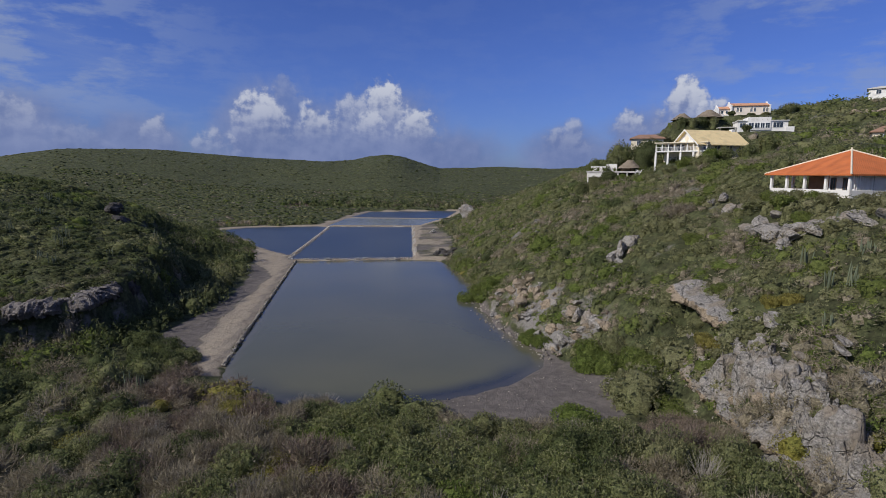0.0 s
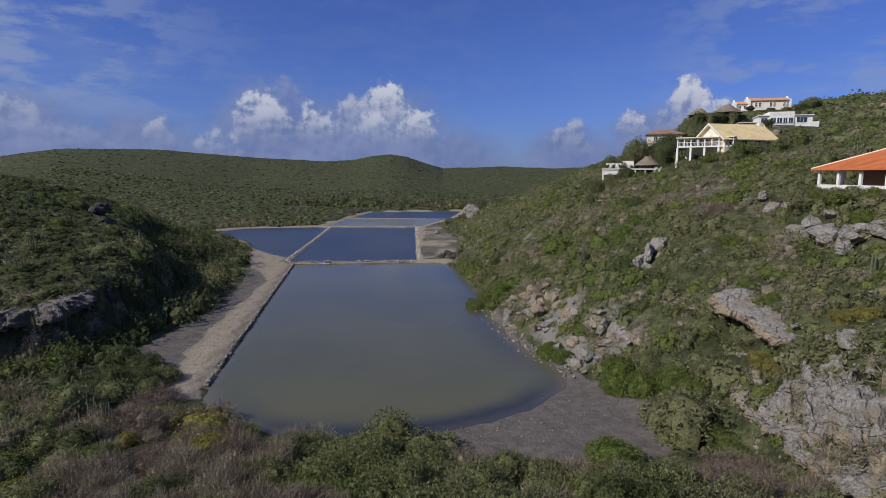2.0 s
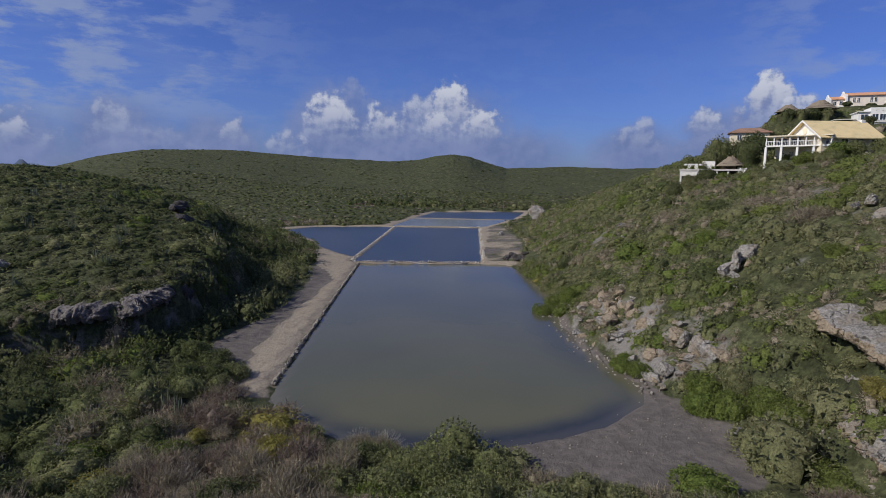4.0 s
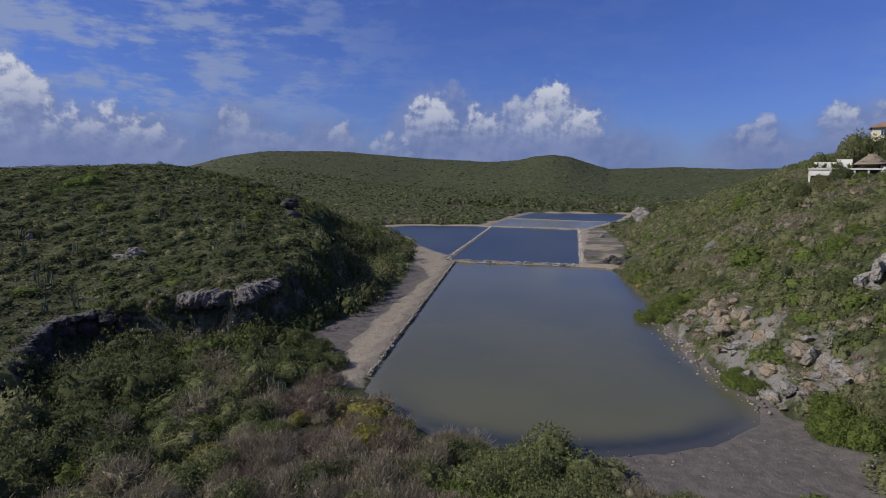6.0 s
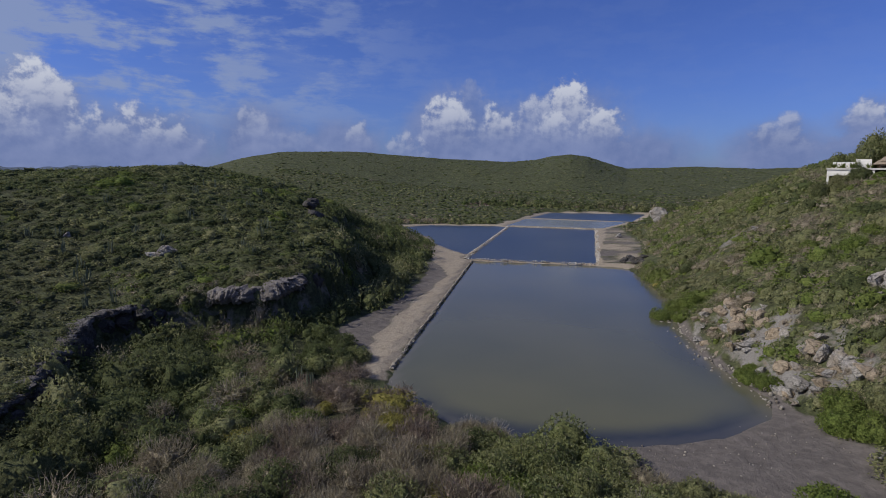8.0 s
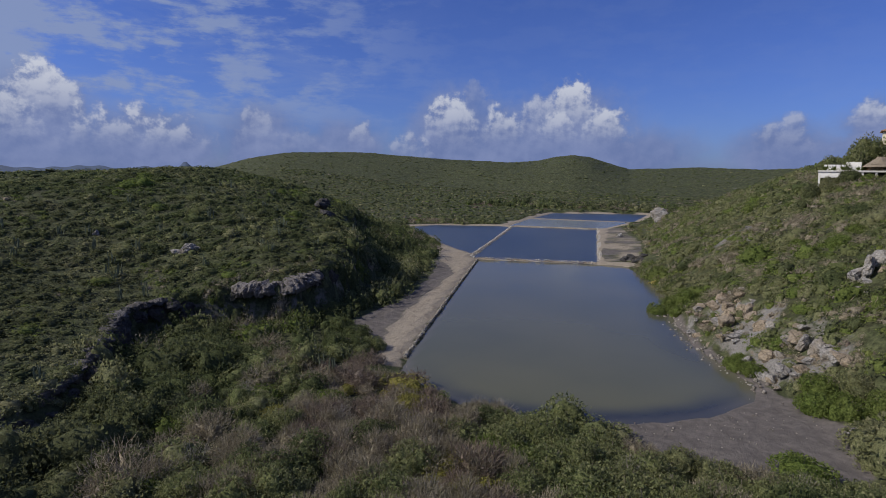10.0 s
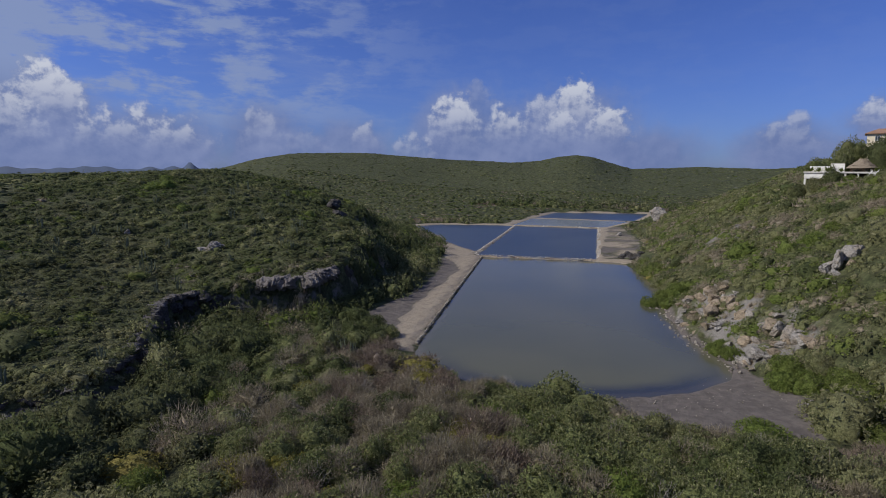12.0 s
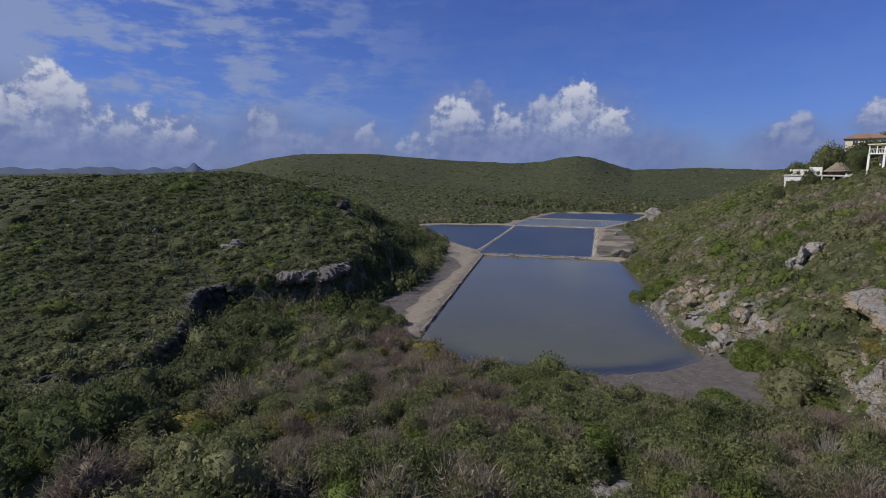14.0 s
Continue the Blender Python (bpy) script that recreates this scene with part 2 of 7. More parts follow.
def rock_material(name, lo, hi, stain):
    """Weathered limestone: grain, tan stains, grey lichen, pits and thin dark cracks."""
    m, n, pos = material(name)
    big = n.noise(pos, 0.45, 6.0, 0.62)
    lichen = n.noise(pos, 1.3, 7.0, 0.7)
    fine = n.noise(pos, 4.5, 8.0, 0.75)
    bent = n.add("ShaderNodeVectorMath", {0: pos, 1: n.add("ShaderNodeTexNoise", {"Vector": pos, "Scale": 0.9, "Detail": 4.0}).outputs[1]}).outputs[0]
    crack = n.add("ShaderNodeTexVoronoi", {"Vector": n.add("ShaderNodeMapping", {0: bent, 2: (0, 0, radians(12)), 3: (0.75, 0.28, 0.6)}).outputs[0], "Scale": 0.8})
    crack.feature = "DISTANCE_TO_EDGE"
    pits = n.add("ShaderNodeTexVoronoi", {"Vector": bent, "Scale": 3.4}).outputs[0]
    c = n.mix(n.ramp(fine, 0.32, 0.68), rgb(*lo), rgb(*hi))
    c = n.mix(n.ramp(big, 0.46, 0.64, 0.0, 0.75), c, rgb(*stain))
    c = n.mix(n.ramp(lichen, 0.52, 0.66, 0.0, 0.7), c, rgb(*[v * 0.75 for v in lo]))
    c = n.mix(n.ramp(pits, 0.22, 0.02, 0.0, 0.55), c, rgb(*[v * 0.4 for v in lo]))
    gap = n.ramp(crack.outputs[0], 0.035, 0.0)
    c = n.mix(n.math("MULTIPLY", gap, n.ramp(big, 0.40, 0.52, 0.8, 0.0)), c, rgb(*[v * 0.22 for v in lo]))
    h = n.math("SUBTRACT", n.math("ADD", n.math("MULTIPLY", fine, 0.9), n.math("ADD", n.math("MULTIPLY", pits, 0.4), n.math("MULTIPLY", lichen, 0.8))), n.math("MULTIPLY", gap, 0.5))
    finish(n, c, 0.92, h, 1.0, 0.35, 0.15)
    return m


def water_material(name, c1, c2, waves, margin=None, rough=0.16):
    m, n, pos = material(name)
    wind = n.add("ShaderNodeMapping", {0: pos, 3: (1.0, 0.35, 1.0)}).outputs[0]
    rip = n.noise(wind, 2.2, 4.0, 0.6)
    wide = n.noise(pos, 0.035, 3.0, 0.5)
    c = n.mix(n.ramp(wide, 0.35, 0.65), rgb(*c1), rgb(*c2))
    if margin:
        bed = n.add("ShaderNodeVertexColor")
        bed.layer_name = "bed"
        part_of = n.add("ShaderNodeSeparateColor", {0: bed})
        c = n.mix(part_of.outputs[0], c, rgb(*margin))
        c = n.mix(n.math("MULTIPLY", part_of.outputs[1], 0.6), c, rgb(0.14, 0.125, 0.10))
    p = n.add("ShaderNodeBsdfPrincipled", {"Base Color": c, "Roughness": rough, "IOR": 1.333, "Specular IOR Level": 0.5})
    b = n.add("ShaderNodeBump", {"Strength": waves, "Distance": 0.05, "Height": rip})
    n.put(p.inputs["Normal"], b)
    n.add("ShaderNodeOutputMaterial", {0: p})
    return m


M_GROUND = ground_material()
M_ROCK = rock_material("grey_limestone", (0.185, 0.173, 0.158), (0.47, 0.44, 0.402), (0.30, 0.25, 0.19))
# Dark limestone: the western cliff's shade is in this colour; dike rocks share it.
M_ROCK_DARK = rock_material("dark_shade_limestone", (0.045, 0.042, 0.042), (0.12, 0.115, 0.11), (0.07, 0.06, 0.05))
# darker copy of the grey limestone, with shade mixed into its colour
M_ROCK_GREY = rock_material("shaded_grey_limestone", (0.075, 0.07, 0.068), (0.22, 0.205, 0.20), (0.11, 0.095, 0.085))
M_ROCK_TAN = rock_material("tan_limestone", (0.24, 0.185, 0.125), (0.46, 0.38, 0.28), (0.24, 0.205, 0.165))
M_FRINGE = rock_material("crumbling_limestone", (0.12, 0.108, 0.100), (0.33, 0.30, 0.28), (0.18, 0.156, 0.135))
M_STONE = rock_material("pale_wall_stone", (0.25, 0.225, 0.19), (0.46, 0.42, 0.36), (0.18, 0.15, 0.12))
M_WATER = water_material("murky_water", (0.106, 0.102, 0.055), (0.088, 0.088, 0.049), 0.10, (0.022, 0.027, 0.038))
M_WATER_PALE = water_material("shallow_pale_water", (0.13, 0.145, 0.155), (0.10, 0.115, 0.13), 0.2)
M_WATER_BLUE = water_material("blue_water", (0.030, 0.041, 0.056), (0.040, 0.051, 0.064), 0.8, None, 0.32)
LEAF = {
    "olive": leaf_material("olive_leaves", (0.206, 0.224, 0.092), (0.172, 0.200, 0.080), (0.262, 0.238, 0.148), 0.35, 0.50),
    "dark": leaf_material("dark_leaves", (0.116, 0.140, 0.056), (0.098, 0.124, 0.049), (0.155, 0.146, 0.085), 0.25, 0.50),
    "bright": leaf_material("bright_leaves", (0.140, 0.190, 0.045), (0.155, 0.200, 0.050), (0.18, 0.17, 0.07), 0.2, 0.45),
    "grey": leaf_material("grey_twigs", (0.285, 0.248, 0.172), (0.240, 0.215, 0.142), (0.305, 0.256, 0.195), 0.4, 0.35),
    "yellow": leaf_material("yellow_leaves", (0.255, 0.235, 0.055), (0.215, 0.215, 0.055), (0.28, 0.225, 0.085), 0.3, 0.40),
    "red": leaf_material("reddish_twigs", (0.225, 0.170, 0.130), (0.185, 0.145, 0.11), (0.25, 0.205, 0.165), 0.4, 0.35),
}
M_SALT_STONE = rock_material("salt_bleached_stone", (0.36, 0.34, 0.31), (0.62, 0.60, 0.56), (0.40, 0.35, 0.29))
M_DIKE = plain("pale_dike_earth", (0.42, 0.375, 0.31), 0.95, 0.6, 0.9, 0.5)
M_BARK = plain("grey_bark", (0.20, 0.17, 0.14), 0.9, 0.5, 3.0, 0.5)
M_CACTUS = plain("cactus_skin", (0.125, 0.145, 0.09), 0.7, 0.4, 3.0, 0.3)
M_WHITE = plain("white_paint", (0.78, 0.77, 0.74), 0.6, 0.3, 0.8, 0.1)
M_CREAM = plain("cream_paint", (0.74, 0.66, 0.50), 0.6, 0.25, 0.8, 0.1)
M_PEACH = plain("pale_peach_paint", (0.84, 0.75, 0.64), 0.6, 0.2, 0.8, 0.1)
M_PLASTER = plain("white_plaster", (0.72, 0.70, 0.66), 0.85, 0.35, 0.7, 0.2)
M_CONCRETE = plain("weathered_concrete", (0.55, 0.53, 0.49), 0.9, 0.6, 0.6, 0.3)
M_DARK = plain("dark_interior", (0.05, 0.045, 0.04), 0.8, 0.3, 1.0, 0.1)
M_WOOD = plain("brown_timber", (0.16, 0.10, 0.065), 0.7, 0.4, 2.0, 0.3)
M_DEADWOOD = plain("bleached_deadwood", (0.31, 0.285, 0.24), 0.9, 0.4, 2.0, 0.4)
M_THATCH = plain("dry_thatch", (0.22, 0.18, 0.135), 0.95, 0.6, 2.5, 0.6)


def tile_material(name, c):
    m, n, pos = material(name)
    wave = n.add("ShaderNodeTexWave", {"Vector": pos, "Scale": 1.1, "Distortion": 0.6, "Detail": 2.0})
    big = n.noise(pos, 0.6, 5.0, 0.6)
    col = n.mix(n.ramp(big, 0.4, 0.75, 0.0, 0.5), rgb(*c), rgb(*[v * 0.55 for v in c]))
    col = n.mix(n.ramp(n.noise(pos, 6.0, 3.0, 0.6), 0.45, 0.7, 0.0, 0.35), col, rgb(c[0] * 0.8, c[1] * 1.1, c[2] * 1.3))
    finish(n, col, 0.8, wave.outputs[1], 0.6, 0.08, 0.2)
    return m


M_TILE_ORANGE = tile_material("orange_roof_tiles", (0.52, 0.15, 0.05))
M_TILE_BROWN = tile_material("brown_roof_tiles", (0.31, 0.185, 0.125))
M_TILE_SALMON = tile_material("faded_salmon_roof_tiles", (0.64, 0.33, 0.19))
M_SHINGLE = tile_material("straw_yellow_shingles", (0.72, 0.56, 0.30))


def glass_material():
    m, n, pos = material("window_glass")
    finish(n, n.mix(n.noise(pos, 0.8), rgb(0.02, 0.03, 0.04), rgb(0.05, 0.065, 0.08)), 0.08, None, spec=0.6)
    return m


M_GLASS = glass_material()

# ---------------------------------------------------------------- shape of the land
def hash2(ix, iy, seed):
    h = (ix.astype(np.int64) * 374761393 + iy.astype(np.int64) * 668265263 + seed * 974711) & 0x7FFFFFFF
    h = ((h ^ (h >> 13)) * 1274126177) & 0x7FFFFFFF
    return ((h ^ (h >> 16)) & 0xFFFF) / 65535.0


def vnoise(x, y, seed=0):
    ix, iy = np.floor(x), np.floor(y)
    fx, fy = x - ix, y - iy
    fx, fy = fx * fx * (3 - 2 * fx), fy * fy * (3 - 2 * fy)
    a, b = hash2(ix, iy, seed), hash2(ix + 1, iy, seed)
    c, d = hash2(ix, iy + 1, seed), hash2(ix + 1, iy + 1, seed)
    return (a * (1 - fx) + b * fx) * (1 - fy) + (c * (1 - fx) + d * fx) * fy


def fbm(x, y, size, octaves=4, seed=0):
    """Rolling noise between about -1 and 1, with its largest lumps of that size."""
    total, amp, norm = 0.0, 1.0, 0.0
    for k in range(octaves):
        total = total + amp * (vnoise(x / size * 2 ** k + 17.3 * k, y / size * 2 ** k - 9.1 * k, seed + k) * 2 - 1)
        norm += amp
        amp *= 0.5
    return total / norm


def smooth(a, b, x):
    t = np.clip((x - a) / (b - a), 0, 1)
    return t * t * (3 - 2 * t)


def outline_distance(x, y, poly):
    """Distance to the outline of a polygon: positive inside, negative outside."""
    p = np.array(poly, float)
    best = np.full(np.shape(x), 1e18)
    inside = np.zeros(np.shape(x), bool)
    for (x0, y0), (x1, y1) in zip(p, np.roll(p, -1, 0)):
        dx, dy = x1 - x0, y1 - y0
        t = np.clip(((x - x0) * dx + (y - y0) * dy) / (dx * dx + dy * dy), 0, 1)
        best = np.minimum(best, (x - x0 - t * dx) ** 2 + (y - y0 - t * dy) ** 2)
        if dy:
            inside ^= ((y0 > y) != (y1 > y)) & (x < dx * (y - y0) / dy + x0)
    return np.where(inside, 1, -1) * np.sqrt(best)


POND_MAIN = [(-39.7, 149.5), (-6.6, 154.5), (0, 153.4), (5, 133), (7.8, 115), (8, 96), (9.5, 85), (12, 77), (14.3, 72), (13.8, 66.8), (8.9, 60.9),
             (4.4, 57.9), (-2, 54.8), (-10, 53.5), (-19, 56), (-24.5, 61), (-26.6, 65)]
POND_MIDDLE = [(-42.0, 150.0), (-49.9, 250.4), (-12.4, 253.4), (-7, 155.0)]
POND_WEST = [(-44.0, 158.5), (-60.6, 180), (-69, 196.6), (-93, 226.4), (-85, 242), (-56.7, 250.4), (-51.1, 248.4)]
POND_FAR = [(-52.0, 252.5), (-50.5, 300.5), (1, 300.5), (-11.5, 255)]
POND_LAST = [(-49.8, 302.8), (-44.4, 350), (12, 368), (2.5, 302.5)]
PONDS = [POND_MAIN, POND_MIDDLE, POND_WEST, POND_FAR, POND_LAST]
BEACH = [(-3, 52.3), (4, 50.4), (12, 48.6), (18.5, 50), (20.5, 58), (17.5, 66), (15.5, 70), (13, 67), (8, 60), (-3, 54.5)]
DIKE = [(-26.3, 62), (-27.3, 66.6), (-39.8, 148.2), (-6.5, 153.6), (2, 152.7), (2.5, 157), (-6.5, 157.8), (-11.9, 252), (-7, 258), (-12.4, 256),
        (-50, 252.8), (-42.8, 154.5), (-46.5, 161.5), (-54.5, 165.5), (-58.5, 170), (-48.5, 141), (-42.6, 133), (-38.7, 125), (-37.5, 113.5), (-36.0, 95), (-33.6, 76), (-30.8, 67), (-29.3, 62)]
EAST_BANK = [(-7, 158), (-12, 252), (-2, 262), (1, 235), (5.5, 203), (4, 160)]
WEST_STRIP = [(-30.2, 66), (-33.0, 76), (-35.4, 95), (-36.9, 113.5), (-38.1, 125), (-42.0, 133), (-50.5, 143), (-45.5, 130), (-42.6, 119), (-40.2, 104), (-39.0, 92), (-40.4, 82), (-40.6, 76), (-36, 67)]
LEFT_HILL = [(-50.4, 71.5), (-47.2, 81), (-49.4, 94), (-58, 111), (-68.5, 125), (-76, 142), (-84, 165), (-96, 190), (-112, 215), (-150, 240), (-420, 300), (-420, -40),
             (-110, 10), (-70, 21), (-53.0, 28.2), (-48.6, 32.8), (-50.8, 40), (-57.5, 48.5), (-63, 56), (-60, 65), (-54, 70.5)]
SHORE_Y = [-400, 0, 30, 46, 54, 60, 67, 74, 85, 95, 113, 131, 155, 165, 200, 235, 270, 320, 420, 900]
SHORE_X = [80, 42, 30, 25, 23, 21, 17, 15.5, 11.5, 9.5, 9.5, 6.5, 3, 4, 7, 4, 8, 14, 40, 200]
EDGE_Y = [24, 30, 36, 40, 44, 47, 51, 55, 59, 64]     # line of the escarpment's edge
EDGE_X = [26.6, 26.0, 25.3, 25.2, 25.4, 25.7, 26.0, 26.3, 26.9, 28.0]
RISE_D = [-5, 0, 4, 10, 17, 25, 35, 46, 56, 75, 95, 130, 180, 260, 500]
RISE_Z = [0, 0.4, 2.6, 8.3, 12.6, 17.2, 21.6, 26.0, 28.6, 31.5, 34.5, 42.0, 51, 57, 40]
RIDGE_AZ = [-180, -75, -50, -43, -41, -38.4, -34.5, -31, -26, -18.7, -12.7, -9, -7.2, -5.4, -3.8, -2.3, 0, 7, 14.5, 40, 180]
RIDGE_EL = [-0.5, -0.3, -0.3, -0.1, 0.4, 1.3, 2.02, 2.0, 1.85, 1.40, 1.36, 1.6, 1.98, 2.20, 2.0, 1.46, 0.84, 0.78, 0.9, 0.5, -0.5]


PADS = [(46.5, 135.6, 4.6, 23.7), (53.0, 131.6, 2.2, 24.6), (79, 178.5, 3.5, 42.3), (88.5, 180.5, 4.0, 43.0), (121.5, 159, 3.5, 42.3), (55.5, 72.2, 8.6, 21.6), (60.5, 123, 8.0, 27.4), (97.5, 168.0, 8.5, 37.9), (105.5, 194, 12.0, 45.0)]   # levelled building plots: x, y, radius, height


def height(x, y, hollow=True):
    """Height of the bare land at x, y, with or without the hollow under the ledge."""
    far = np.hypot(x, y)
    # wide plain and the far ridge
    az = np.degrees(np.arctan2(x, y))
    crest = 24.0 + 760.0 * np.tan(np.radians(np.interp(az, RIDGE_AZ, RIDGE_EL))) - 1.5
    z = 0.8 + smooth(260, 420, far) * 1.5 + (crest - 2.3) * smooth(380, 770, far) * (1 - 0.9 * smooth(830, 1500, far))
    z = z + fbm(x, y, 90.0, 4, 3) * 5.0 * smooth(350, 600, far) * (1 - smooth(900, 1500, far))
    z = z + 0.5 * fbm(x, y, 9.0, 3, 5) * smooth(30, 10, np.abs(y - 25)) + 1.2 * smooth(48, 20, y)
    z = z + 1.5 * smooth(2, 22, x) * smooth(50, 40, y) + 0.3 * fbm(x, y, 6.0, 3, 8)
    # hill on the right
    d = x - np.interp(y, SHORE_Y, SHORE_X) + 1.6 * fbm(x, y, 14.0, 3, 11)
    r = np.interp(d, RISE_D, RISE_Z) * np.interp(y, [20, 40, 56, 70, 205, 250, 300, 420], [0.7, 1.0, 1.12, 1.0, 1.0, 0.75, 0.4, 0.1])
    r = r + 9.0 * np.exp(-((x - 110) ** 2 + (y - 216) ** 2) / 2 / 25.0 ** 2) * smooth(10, 60, d)
    r = r + 5.5 * np.exp(-((x - 80) ** 2 + (y - 182) ** 2) / 2 / 11.0 ** 2)
    r = r + smooth(2, 12, d) * (0.9 * fbm(x, y, 17.0, 4, 21) + 0.35 * fbm(x, y, 4.0, 3, 25))
    step = 2.6
    q = r / step + 0.5 * fbm(x, y, 12.0, 2, 31)
    ledge = (np.floor(q) + smooth(0.25, 0.75, q - np.floor(q))) * step - 0.5 * step * fbm(x, y, 12.0, 2, 31)
    rough = smooth(72, 60, y) * smooth(1.0, 5.0, d) * smooth(34, 22, d)
    r = r + (ledge - r) * 0.8 * rough
    # a broken escarpment stands on the hill's foot
    r = r + np.interp(y, [22, 30, 40, 46, 52, 57, 61, 65], [2.0, 4.2, 4.8, 4.8, 3.5, 2.7, 1.0, 0.0]) * smooth(-0.8, 2.8, x - np.interp(y, EDGE_Y, EDGE_X)) * np.interp(x, [31, 36, 44, 60], [1.0, 0.55, 0.35, 0.0])
    r = r + 6.0 * np.exp(-((x - 152) ** 2 + (y - 186) ** 2) / 2 / 27.0 ** 2)
    z = np.where(d > -5, np.maximum(z, z * smooth(8, 0, d) + r), z)
    # hill on the left, with a low cliff round its foot
    s = outline_distance(x, y, LEFT_HILL) + 1.1 * fbm(x, y, 7.0, 3, 41)
    rim = np.interp(y, [20, 28, 34, 55, 66, 72, 84, 95, 110, 124, 142, 165, 200], [1.9, 2.6, 3.6, 5.4, 6.2, 7.2, 8.3, 9.5, 11.3, 12.6, 12.2, 9.5, 4.0])
    run = np.interp(y, [78, 95, 110, 124, 142, 165, 200], [1.0, 2.2, 6.0, 12.0, 19.0, 22.0, 20.0])
    k = np.interp(y, [20, 45, 60, 78, 100, 125], [0.10, 0.16, 0.19, 0.24, 0.28, 0.27])
    up = 25.5 * (1 - np.exp(-np.maximum(s, 0) * k / 25.5 * 1.15))
    top = rim + up * (1 + 0.0 * x) + smooth(0, 12, s) * (1.0 * fbm(x, y, 22.0, 4, 51) + 0.3 * fbm(x, y, 5.0, 3, 55))
    lid = 22.6 + 0.5 * fbm(x, y, 30.0, 2, 57) + 2.0 * np.exp(-((x + 112) ** 2 + (y - 128) ** 2) / 2 / 26.0 ** 2) - 2.5 * smooth(-150, -260, x)
    top = lid - 1.5 * np.logaddexp(0, (lid - top) / 1.5)
    top = top + 2.6 * np.exp(-((x + 112) ** 2 + (y - 150) ** 2) / 2 / 22.0 ** 2)
    top = top - 3.2 * np.exp(-((x + 85) ** 2 + (y - 75) ** 2) / 2 / 17.0 ** 2) - 1.6 * np.exp(-((x + 140) ** 2 + (y - 96) ** 2) / 2 / 24.0 ** 2)
    cliff = np.where(run > 1.5, 0.30 * smooth(-1.6, 0.15, s) + 0.70 * np.clip((s + run) / run, 0, 1) ** 0.85, smooth(-run, 0.15, s))
    z = np.where(s > -24, z + (np.maximum(top, z) - z) * cliff, z)
    if hollow:
        over = x - np.interp(y, EDGE_Y, EDGE_X)
        z = z - 1.0 * smooth(-0.4, 0.6, over) * smooth(5.2, 4.0, over) * smooth(27, 30, y) * smooth(52, 50, y)
        t = np.clip((y - 54.5) / 9.0, 0, 1)
        off = np.hypot(x - (29.9 - 0.3 * t), y - (54.5 + 9.0 * t))
        z = z - 2.6 * smooth(1.8, 0.7, off)
    for cx, cy, rad, level in PADS:
        z = z + (level - z) * smooth(rad + 5, rad, np.hypot(x - cx, y - cy))
    # ponds, dikes and bare flats
    edges = [outline_distance(x, y, p) for p in PONDS]
    for e in edges:
        z = z + (0.35 - z) * smooth(-9, -2.0, e) * (far > 40) * (d < 1.0)
    for e in edges:
        z = np.where(d < 3, z + (-0.55 - z) * smooth(-1.0, 0.7, e), z + (-0.55 - z) * smooth(-0.6, 0.7, e))
    dk = outline_distance(x, y, DIKE)
    wet = np.max([outline_distance(x, y, p) for p in PONDS], axis=0)
    z = np.where((dk > -1.0) & (wet < 0.3), np.maximum(z, 0.12 + 0.45 * smooth(-0.9, 0.2, dk) * smooth(0.25, -0.25, wet) + 0.05 * fbm(x, y, 2.0, 2, 61)), z)
    return z


